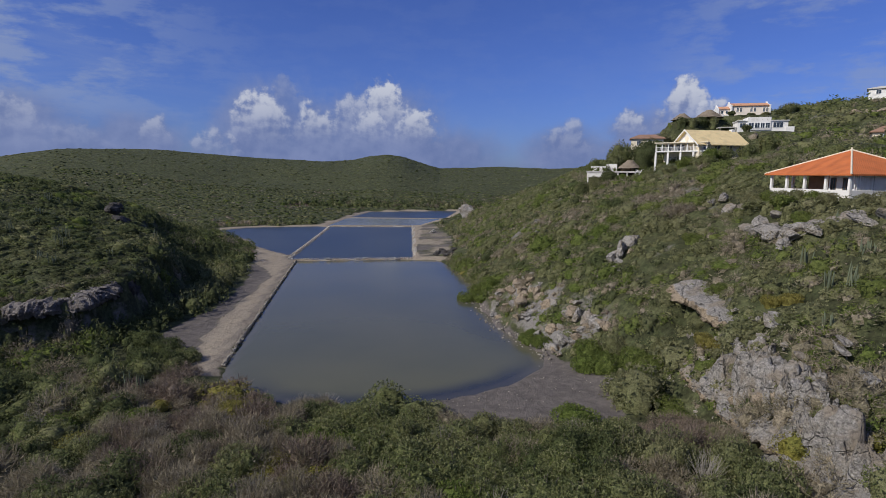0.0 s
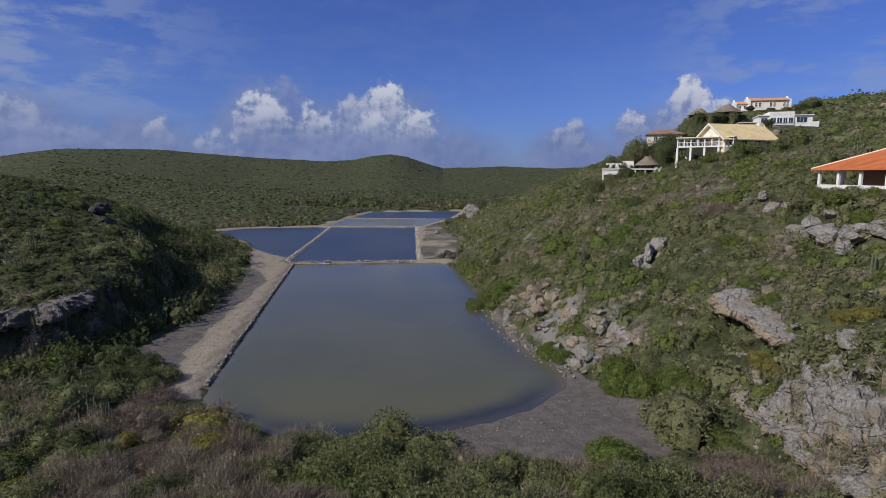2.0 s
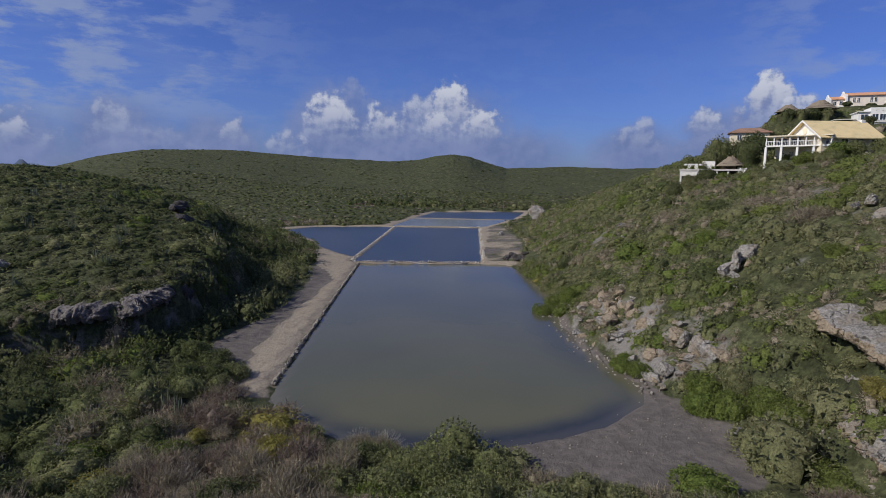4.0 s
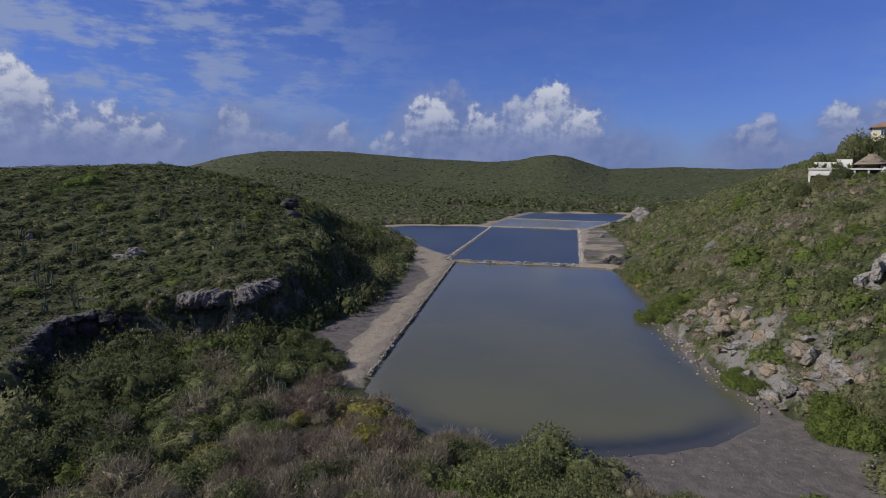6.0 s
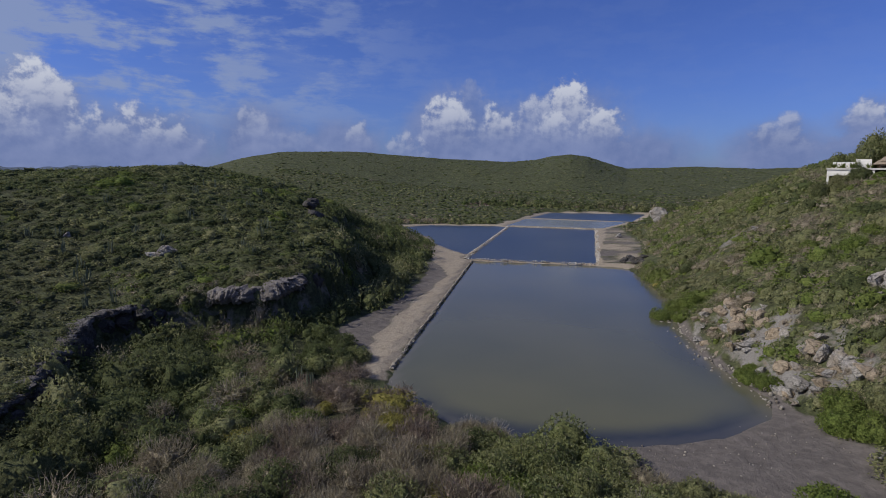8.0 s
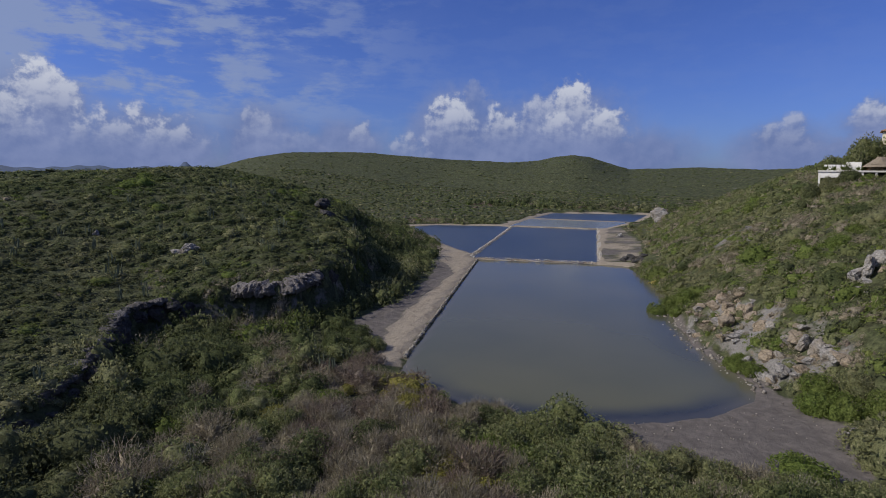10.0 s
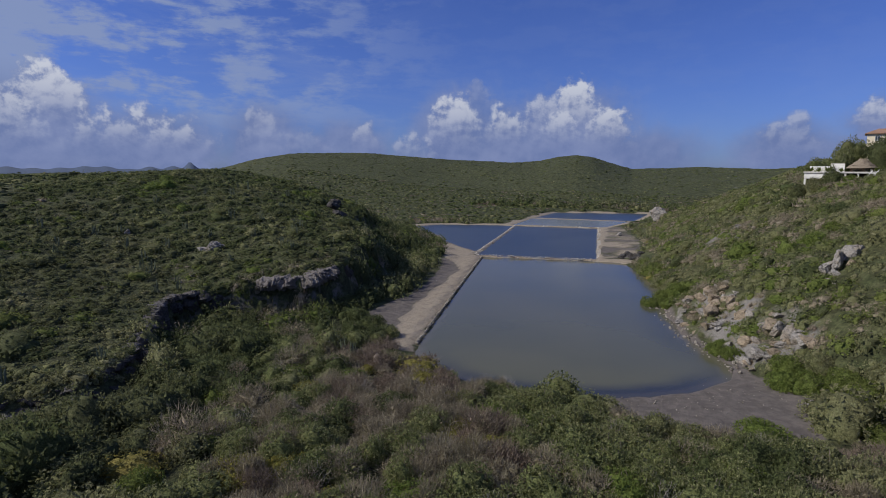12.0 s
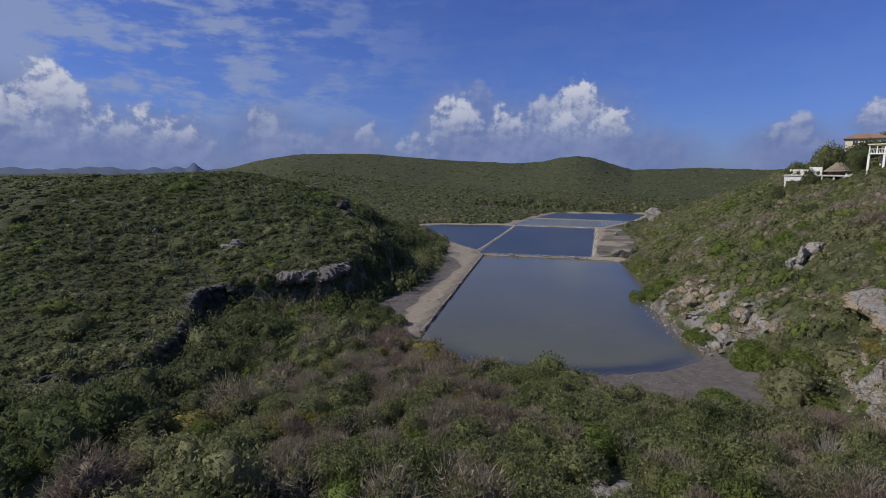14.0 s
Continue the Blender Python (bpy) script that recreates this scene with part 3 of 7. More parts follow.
def cover(x, y):
    """Sand, bare rock and mud at x, y, each from 0 to 1."""
    d = x - np.interp(y, SHORE_Y, SHORE_X) + 1.6 * fbm(x, y, 14.0, 3, 11)
    wet = np.max([outline_distance(x, y, p) for p in PONDS], axis=0)
    sand = smooth(-0.8, 0.4, outline_distance(x, y, DIKE))
    sand = np.maximum(sand, (0.40 + 0.45 * fbm(x, y, 7.0, 3, 88)) * smooth(-1.5, 1.0, outline_distance(x, y, EAST_BANK)))
    sand = np.maximum(sand, 0.7 * smooth(-6.5, -2, wet + 3 * fbm(x, y, 8.0, 3, 71)) * (y > 150) * (d < 3) * ((x < -8) | (y > 256)))
    mud = smooth(-1.0, 0.6, outline_distance(x, y, BEACH))
    mud = np.maximum(mud, 0.9 * smooth(-0.5, 1.0, outline_distance(x, y, WEST_STRIP)))
    mud = np.maximum(mud, (0.75 + 0.5 * fbm(x, y, 5.0, 3, 90)) * smooth(-1.0, 1.0, outline_distance(x, y, EAST_BANK)))
    t = np.clip((y - 54.5) / 9.0, 0, 1)
    sand = np.maximum(sand, 0.6 * smooth(1.1, 0.6, np.hypot(x - (29.6 - 0.3 * t), y - (54.5 + 4.0 * np.clip((y - 54.5) / 4.0, 0, 1)))))
    mud = np.maximum(mud, 0.8 * smooth(-2.4, -0.8, wet) * (x > 0) * (y < 103))
    mud = np.maximum(mud * (1 - sand), (wet > 0.3) * 1.0)
    over = x - np.interp(y, EDGE_Y, EDGE_X) + 1.8 * fbm(x, y, 7.0, 3, 74)
    slab = smooth(53, 49, y) * smooth(-0.6, 0.4, over) * smooth(6.0, 3.6, over) * smooth(24, 30, y)
    rock = 0.85 * slab * smooth(-0.45, 0.1, fbm(x, y, 5.0, 4, 75))
    rock = np.maximum(rock, (0.32 + 0.45 * smooth(-0.1, 0.35, fbm(x, y, 5.0, 3, 83))) * smooth(-1, 1, d) * smooth(11, 6, d) * smooth(67, 71, y) * smooth(101, 93, y) * 1.1)
    rock = np.maximum(rock, 0.5 * smooth(3, 10, d) * smooth(0.30, 0.55, fbm(x, y, 11.0, 4, 77)))
    s = outline_distance(x, y, LEFT_HILL) + 1.1 * fbm(x, y, 7.0, 3, 41)
    rock = np.maximum(rock, 0.5 * smooth(-2.0, -0.8, s) * smooth(0.2, -0.3, s) * (y < 132))
    rock = np.maximum(rock, 0.22 * (s > 0) * smooth(0.2, 0.5, fbm(x, y, 10.0, 4, 79)))
    return sand, rock * (1 - sand), mud


def mesh_object(name, verts, faces, mat, parent=None, shade_smooth=False):
    me = bpy.data.meshes.new(name)
    verts = np.asarray(verts, np.float32)
    faces = np.asarray(faces, np.int32)
    k = faces.shape[1]
    me.vertices.add(len(verts))
    me.vertices.foreach_set("co", verts.ravel())
    me.loops.add(faces.size)
    me.loops.foreach_set("vertex_index", faces.ravel())
    me.polygons.add(len(faces))
    me.polygons.foreach_set("loop_start", np.arange(0, faces.size, k, dtype=np.int32))
    me.polygons.foreach_set("loop_total", np.full(len(faces), k, np.int32))
    if shade_smooth:
        me.polygons.foreach_set("use_smooth", np.ones(len(faces), bool))
    me.update(calc_edges=True)
    me.materials.append(mat)
    ob = new(name, me)
    ob.parent = parent
    return ob


def steps(lo, hi, fine, grow, end):
    mid = list(np.arange(lo, hi, fine))
    out, s = [], fine
    v = hi
    while v < end:
        out.append(v)
        s *= grow
        v += s
    return mid, out + [end]


def build_ground():
    mx, px = steps(-130, 125, 1.4, 1.075, 4600)
    _, nx = steps(0, 130, 1.3, 1.075, 4600)
    xs = np.array([-v for v in reversed(nx)] + mx[1:] + px)
    my, py = steps(20, 262, 1.4, 1.055, 4600)
    _, ny = steps(0, -20, 1.3, 1.12, 4600)
    ys = np.array([-v for v in reversed(ny)] + my[1:] + py)
    gx, gy = np.meshgrid(xs, ys)
    x, y = gx.ravel(), gy.ravel()
    verts = np.stack([x, y, height(x, y)], 1)
    w, h = len(xs), len(ys)
    i = (np.arange(h - 1)[:, None] * w + np.arange(w - 1)[None]).ravel()
    faces = np.stack([i, i + 1, i + w + 1, i + w], 1)
    ob = mesh_object("ground", verts, faces, M_GROUND, None, True)
    c = np.stack([*cover(x, y), smooth(230, 330, np.hypot(x, y - 30))], 1).astype(np.float32)
    ob.data.color_attributes.new("cover", "FLOAT_COLOR", "POINT").data.foreach_set("color", c.ravel())
    tagged(ob, "dry scrubland earth with limestone, sand and mud", "ground", kind="structure")
    return xs, ys, verts[:, 2].reshape(len(ys), len(xs))


def land(x, y):
    """Height of the ground sheet itself at x, y."""
    xs, ys, z = GRID
    i, j = np.clip(np.searchsorted(xs, x) - 1, 0, len(xs) - 2), np.clip(np.searchsorted(ys, y) - 1, 0, len(ys) - 2)
    u, v = (x - xs[i]) / (xs[i + 1] - xs[i]), (y - ys[j]) / (ys[j + 1] - ys[j])
    return (z[j, i] * (1 - u) + z[j, i + 1] * u) * (1 - v) + (z[j + 1, i] * (1 - u) + z[j + 1, i + 1] * u) * v


GRID = build_ground()


def sheet(name, poly, z, mat, label):
    """A level sheet of water that reaches a little under its banks."""
    p = np.array(poly, float)
    c = p.mean(0)
    p = c + (p - c) * (1 + 1.6 / np.maximum(np.linalg.norm(p - c, axis=1), 1))[:, None]
    bm = bmesh.new()
    bm.faces.new([bm.verts.new((a, b, z)) for a, b in p])
    bmesh.ops.triangulate(bm, faces=bm.faces)
    bmesh.ops.recalc_face_normals(bm, faces=bm.faces)
    if sum(f.normal.z for f in bm.faces) < 0:
        bmesh.ops.reverse_faces(bm, faces=bm.faces)
    me = bpy.data.meshes.new(name)
    bm.to_mesh(me)
    bm.free()
    me.materials.append(mat)
    return tagged(new(name, me), label, "water", kind="structure")




def murky_sheet():
    """The near pond, as a fine sheet that knows its dark and its sandy margins."""
    xs, ys = np.arange(-42.5, 17.5, 1.0), np.arange(50.5, 157.5, 1.0)
    gx, gy = np.meshgrid(xs, ys)
    e = outline_distance(gx, gy, POND_MAIN)
    w = len(xs)
    ok = (e > -1.6)
    cell = ok[:-1, :-1] & ok[1:, :-1] & ok[:-1, 1:] & ok[1:, 1:]
    i = (np.arange(len(ys) - 1)[:, None] * w + np.arange(w - 1)[None])[cell]
    ob = mesh_object("water_main", np.stack([gx.ravel(), gy.ravel(), np.zeros(gx.size)], 1), np.stack([i, i + 1, i + w + 1, i + w], 1), M_WATER)
    south = smooth(74, 60, gy) * smooth(-27, -12, gx)
    dark = 0.9 * smooth(5.0, 0.8, e + 0.8 * fbm(gx, gy, 5.0, 3, 14)) * south + 0.35 * smooth(7.0, 1.0, e) * smooth(60, 90, gy) * smooth(-5, 3, gx)
    pale = smooth(1.4, 0.3, e) * (1 - 0.6 * south)
    c = np.stack([dark, pale, pale * 0, pale * 0 + 1], 2).astype(np.float32)
    ob.data.color_attributes.new("bed", "FLOAT_COLOR", "POINT").data.foreach_set("color", c.ravel())
    tagged(ob, "murky grey-green salt pond water, almost still", "water", kind="structure")


murky_sheet()
sheet("water_middle", POND_MIDDLE, 0.02, M_WATER_BLUE, "rippled blue-grey salt pond water")
sheet("water_west", POND_WEST, 0.02, M_WATER_BLUE, "rippled blue-grey salt pond water beside a dike")
sheet("water_far", POND_FAR, 0.02, M_WATER_PALE, "pale blue shallow salt pond water")
sheet("water_last", POND_LAST, 0.03, M_WATER_BLUE, "blue salt pond water at the valley's end")

# ---------------------------------------------------------------- scrub
RNG = np.random.default_rng(7)


def dome(rng, rings, sides, lobes, flat):
    """Lumpy closed canopy of a bush of radius 1: points and triangles."""
    cent, rad = lobes
    co = []
    for k in range(rings):
        up = (k / rings) * math.pi / 2
        for s in range(sides):
            a = (s + 0.5 * (k % 2)) * 2 * math.pi / sides
            co.append((math.cos(a) * math.cos(up), math.sin(a) * math.cos(up), math.sin(up)))
    co.append((0.0, 0.0, 1.0))
    d = np.array(co)
    # distance along each direction to the outermost lobe
    reach = np.zeros(len(d))
    for c, r in zip(cent, rad):
        b = d @ c
        disc = b * b - (c @ c - r * r)
        reach = np.maximum(reach, np.where(disc > 0, b + np.sqrt(np.maximum(disc, 0)), 0))
    reach = np.where(reach < 0.25, 0.25, reach) * rng.uniform(0.74, 1.02, len(d))
    co = d * reach[:, None]
    co[:sides] *= 0.85
    co[:sides, 2] = -0.7
    fa = []
    for k in range(rings - 1):
        for s in range(sides):
            a, b = k * sides + s, k * sides + (s + 1) % sides
            c, e = a + sides, b + sides
            if k % 2 == 0:
                fa += [(a, b, c), (b, e, c)]
            else:
                fa += [(a, e, c), (a, b, e)]
    top = len(d) - 1
    fa += [((rings - 1) * sides + s, (rings - 1) * sides + (s + 1) % sides, top) for s in range(sides)]
    return co, np.array(fa)


def bush_shape(rng, count, leaf, flat=0.8, twiggy=False, lobes=9, rings=3, sides=8):
    """A bush of radius 1 with its foot at the origin: heaped clumps of leaf sprays round a dense heart. Points, triangles and which are heart."""
    turn, up = rng.uniform(0, 6.28, lobes), np.arcsin(rng.uniform(-0.05, 1.0, lobes))
    out = rng.uniform(0.40, 0.66, lobes)
    cent = np.stack([np.cos(turn) * np.cos(up) * out, np.sin(turn) * np.cos(up) * out, (np.sin(up) * out + 0.12) * flat], 1)
    rad = rng.uniform(0.26, 0.44, lobes)
    cent = np.concatenate([cent, [[0.0, 0.0, 0.22 * flat]]])
    rad = np.append(rad, 0.58)
    # sprays on the outside of the heap, those buried in another clump left out
    big = count * 4
    pick = rng.choice(lobes + 1, big, p=rad ** 2 / np.sum(rad ** 2))
    d = rng.normal(size=(big, 3))
    d[:, 2] = np.abs(d[:, 2]) * 0.9 - 0.35
    d /= np.linalg.norm(d, axis=1)[:, None]
    p = cent[pick] + d * (rad[pick] * np.where(rng.uniform(0, 1, big) < 0.25, rng.uniform(1.0, 1.22, big), rng.uniform(0.45 if twiggy else 0.82, 1.06, big)))[:, None]
    deep = np.min(np.linalg.norm(p[:, None] - cent[None], axis=2) / rad[None], axis=1)
    best = np.flatnonzero((deep > (0.45 if twiggy else 0.80)) & (p[:, 2] > -0.05))[:count]
    p, d, count = p[best], d[best], len(best)
    thin = rng.uniform(0, 1, count) < (0.95 if twiggy else 0.22)
    along = np.where(thin[:, None], d + rng.normal(size=(count, 3)) * 0.45 + np.array([0, 0, 0.5]), rng.normal(size=(count, 3)) + np.array([0, 0, 0.25]))
    face = np.where(thin[:, None], rng.normal(size=(count, 3)), d + rng.normal(size=(count, 3)) * 0.55)
    length = np.where(thin, leaf * ((2.9 if rings > 3 else 1.8) if twiggy else 1.7 if rings > 3 else 1.3), leaf * 1.15)[:, None]
    width = np.where(thin, leaf * (0.13 if twiggy else 0.17), leaf * 0.42)[:, None]
    along /= np.linalg.norm(along, axis=1)[:, None]
    side = np.cross(along, face)
    side /= np.linalg.norm(side, axis=1)[:, None]
    s = rng.uniform(0.6, 1.4, count)[:, None]
    tri = np.stack([p - side * width * s - along * length * 0.4 * s, p + side * width * s - along * length * 0.25 * s, p + along * length * 0.6 * s], 1).reshape(-1, 3)
    co, fa = dome(rng, rings, sides, (cent, rad * (0.40 if twiggy else 0.78 if rings > 3 else 0.62)), flat)
    return np.concatenate([co, tri]), np.concatenate([fa, np.arange(len(tri)).reshape(-1, 3) + len(co)]), len(fa)


def joined(name, mat, label, variants, places):
    """One object out of many bushes: places are rows of x, y, z, turn, width, height, variant and the slope along x and y."""
    vs, fs, sm, n0 = [], [], [], 0
    for k, (v, f, canopy) in enumerate(variants):
        sel = places[places[:, 6] == k]
        m = len(sel)
        if not m:
            continue
        c, s = np.cos(sel[:, 3])[:, None], np.sin(sel[:, 3])[:, None]
        X = (v[None, :, 0] * c - v[None, :, 1] * s) * sel[:, 4:5] + sel[:, 0:1]
        Y = (v[None, :, 0] * s + v[None, :, 1] * c) * sel[:, 4:5] + sel[:, 1:2]
        # the plant follows the slope that it stands on
        Z = v[None, :, 2] * sel[:, 5:6] + sel[:, 2:3] + (X - sel[:, 0:1]) * sel[:, 7:8] + (Y - sel[:, 1:2]) * sel[:, 8:9]
        vs.append(np.stack([X, Y, Z], 2).reshape(-1, 3))
        fs.append((f[None] + (np.arange(m) * len(v))[:, None, None] + n0).reshape(-1, 3))
        flag = np.zeros(len(f), bool)
        flag[:canopy] = True
        sm.append(np.tile(flag, m))
        n0 += m * len(v)
    ob = mesh_object(name, np.concatenate(vs), np.concatenate(fs), mat)
    ob.data.polygons.foreach_set("use_smooth", np.concatenate(sm))
    return tagged(ob, label, "scrub", kind="stuff")


def scatter(rng, x0, x1, y0, y1, spacing, jitter=0.9):
    nx, ny = int((x1 - x0) / spacing), int((y1 - y0) / spacing)
    gx, gy = np.meshgrid(np.arange(nx), np.arange(ny))
    x = x0 + (gx.ravel() + 0.5 + rng.uniform(-jitter, jitter, nx * ny)) * spacing
    y = y0 + (gy.ravel() + 0.5 + rng.uniform(-jitter, jitter, nx * ny)) * spacing
    return x, y


# circles x, y, radius where nothing grows: plots and paved places
CLEAR = [(55.5, 72.2, 9.2), (60.5, 123, 7.0), (54.0, 122.0, 4.5), (97.5, 167.0, 9.5), (96, 160.0, 4.5), (103, 158.5, 4.0), (105, 185.5, 5.0), (98, 186, 4.0), (112, 185, 4.0), (79, 178, 3.0), (88.5, 179.5, 4.0), (101, 194, 6.5), (110, 194, 6.5), (43, 137.0, 5.5), (48, 135.5, 4.0), (41, 140, 3.5), (48.5, 139, 3.4), (59, 156, 5.5), (28.6, 55.6, 1.2), (28.6, 58.0, 1.0), (28.9, 63.4, 0.9)]


def growable(x, y, rng):
    """How thickly scrub covers the land at x, y: 0 to 1."""
    sand, rock, mud = cover(x, y)
    wet = np.max([outline_distance(x, y, p) for p in PONDS], axis=0)
    g = (1 - smooth(0.15, 0.5, sand)) * (1 - smooth(0.15, 0.5, mud)) * (1 - 0.7 * smooth(0.25, 0.6, rock)) * (wet < -1.2)
    g = g * (outline_distance(x, y, EAST_BANK) < -0.6) * (outline_distance(x, y, WEST_STRIP) < -1.3) * (outline_distance(x, y, DIKE) < -1.3)
    for cx, cy, r in CLEAR:
        g = g * (np.hypot(x - cx, y - cy) > r)
    return g


def seen(x, y):
    """Wedge of land that the walk looks over."""
    az = np.degrees(np.arctan2(x - 4, y + 16))
    return (az > -62) & (az < 46) & (y > 12 - 0.25 * np.abs(x + 10))


KINDS = ["olive", "dark", "bright", "grey", "yellow", "red"]
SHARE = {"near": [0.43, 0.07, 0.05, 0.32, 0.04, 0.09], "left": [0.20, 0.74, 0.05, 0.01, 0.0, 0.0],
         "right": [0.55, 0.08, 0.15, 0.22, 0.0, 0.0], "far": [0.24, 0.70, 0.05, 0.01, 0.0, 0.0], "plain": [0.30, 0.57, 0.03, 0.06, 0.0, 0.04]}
LABEL = {"olive": "olive-green thorn scrub, dense and low", "dark": "dark green scrub in dense clumps", "bright": "bright green leafy scrub",
         "grey": "grey leafless twiggy scrub", "yellow": "yellow-green low shrubs", "red": "reddish-brown leafless scrub"}


def kind_of(rng, x, y, share):
    """Which plant grows where: mostly by chance, with patches of one kind."""
    u = np.clip(rng.uniform(0, 1, len(x)) * 0.34 + (vnoise(x / 5.0, y / 5.0, 91) * 0.6 + vnoise(x / 17.0, y / 17.0, 92) * 0.4) * 0.8 - 0.1, 0, 0.999)
    order = np.argsort(np.argsort(u)) / max(len(u), 1)
    return np.searchsorted(np.cumsum(share), order * 0.9999).clip(0, 5)


def belt(name, share, x, y, size, count, leaf, tall=1.0, variants=5, only=None, sink=0.1, mesh=(2, 7)):
    """A belt of joined scrub, one object for each kind of plant."""
    keep = RNG.uniform(0, 1, len(x)) < growable(x, y, RNG)
    if only is not None:
        keep &= only(x, y)
    x, y = x[keep], y[keep]
    z = land(x, y)
    gx, gy = 0.4 * np.clip((height(x + 1, y) - height(x - 1, y)) / 2, -1, 1), 0.4 * np.clip((height(x, y + 1) - height(x, y - 1)) / 2, -1, 1)
    kind = kind_of(RNG, x, y, share)
    for k, nm in enumerate(KINDS):
        sel = kind == k
        m = int(sel.sum())
        if not m:
            continue
        w = size * np.clip(np.exp(RNG.normal(-0.08, 0.36, m)), 0.4, 1.9)
        h = w * RNG.uniform(0.6, 1.15, m) * tall * (0.7 if nm == "yellow" else 1.0)
        rows = np.stack([x[sel], y[sel], z[sel] - sink, RNG.uniform(0, 6.28, m), w, h, RNG.integers(0, variants, m), gx[sel], gy[sel]], 1)
        twig = nm in ("grey", "red")
        vs = [bush_shape(RNG, int(count * (1.4 if twig else 1.0)), leaf, 0.8, twig, 8, *mesh) for _ in range(variants)]
        joined(nm + "_scrub", LEAF[nm], LABEL[nm] + name, vs, rows)


def on_left(x, y):
    return outline_distance(x, y, LEFT_HILL) > 0.3


def on_right(x, y):
    return (x - np.interp(y, SHORE_Y, SHORE_X)) > 0.8


def twig_stems(rng, count, reach, thick=0.035):
    """Bare stems that fork from the foot of a bush of radius 1, as thin four-sided rods."""
    co, fa = [], []
    for _ in range(count):
        a, lean = rng.uniform(0, 6.28), rng.uniform(0.25, 1.0)
        p = np.array([0.0, 0.0, -0.08])
        d = np.array([math.cos(a) * lean, math.sin(a) * lean, 1.0])
        r = thick
        for seg in range(3):
            q = p + d / np.linalg.norm(d) * reach * 0.34
            for ring, rad in ((p, r), (q, r * 0.65)):
                co += [ring + np.array([rad, 0, 0]), ring + np.array([0, rad, 0]), ring - np.array([rad, 0, 0]), ring - np.array([0, rad, 0])]
            b = len(co) - 8
            fa += [(b + k, b + (k + 1) % 4, b + 4 + (k + 1) % 4, b + 4 + k) for k in range(4)]
            p, r = q, r * 0.65
            d = d + rng.normal(size=3) * 0.45
    return np.array(co), np.array(fa)


SHRUB_LABEL = {"olive": "rounded olive-green thorn shrub with fine leaves", "dark": "dense dark green shrub with fine leaves",
               "bright": "fresh bright green leafy shrub", "grey": "grey leafless twiggy thorn shrub", "yellow": "low yellow-green leafy shrub",
               "red": "reddish-brown leafless twiggy shrub"}
SHRUB_MESH = {}


def shrub_meshes(nm):
    """Four crowns and stems of a kind of shrub, made once."""
    if nm not in SHRUB_MESH:
        rows = []
        for _ in range(4):
            twig = nm in ("grey", "red")
            co, fa, canopy = bush_shape(RNG, 2500 if twig else 2100, 0.068, 0.8, twig, 18, 5, 13)
            crown = mesh_object("crown", co, fa, LEAF[nm])
            crown.data.polygons.foreach_set("use_smooth", np.arange(len(fa)) < canopy)
            co, fa = twig_stems(RNG, 7, 0.9)
            stems = mesh_object("stem", co, fa, M_BARK)
            rows.append((crown.data, stems.data))
            bpy.data.objects.remove(crown)
            bpy.data.objects.remove(stems)
        SHRUB_MESH[nm] = rows
    return SHRUB_MESH[nm]


def shrub(nm, x, y, z, width, tall, turn, pick, label="", group="shrubs by the pond"):
    crown, stems = shrub_meshes(nm)[pick % 4]
    top = new(nm + "_shrub")
    top.matrix_world = Matrix.Translation((x, y, z)) @ Matrix.Rotation(turn, 4, "Z") @ Matrix.Diagonal((width, width, tall, 1))
    for part_name, me in (("crown", crown), ("stem", stems)):
        new(part_name, me).parent = top
    return tagged(top, label or SHRUB_LABEL[nm], "shrub", group)


NEAR_PLOT = (-29, 22, 20.5, 50.5)    # shrubs here stand as things of their own


def in_plot(x, y):
    a, b, c, d = NEAR_PLOT
    return (x > a) & (x < b) & (y > c) & (y < d)


def low_land(x, y):
    return ~on_left(x, y) & ~on_right(x, y) & seen(x, y) & ~((outline_distance(x, y, LEFT_HILL) > np.where(y < 37, -4.2, -2.0)) & (y < 60))


def by_cliff(x, y):
    """The corner of the low land that lies under the western cliff."""
    return (x < -33.5 - 0.3 * np.maximum(0, y - 30)) & (y < 66)


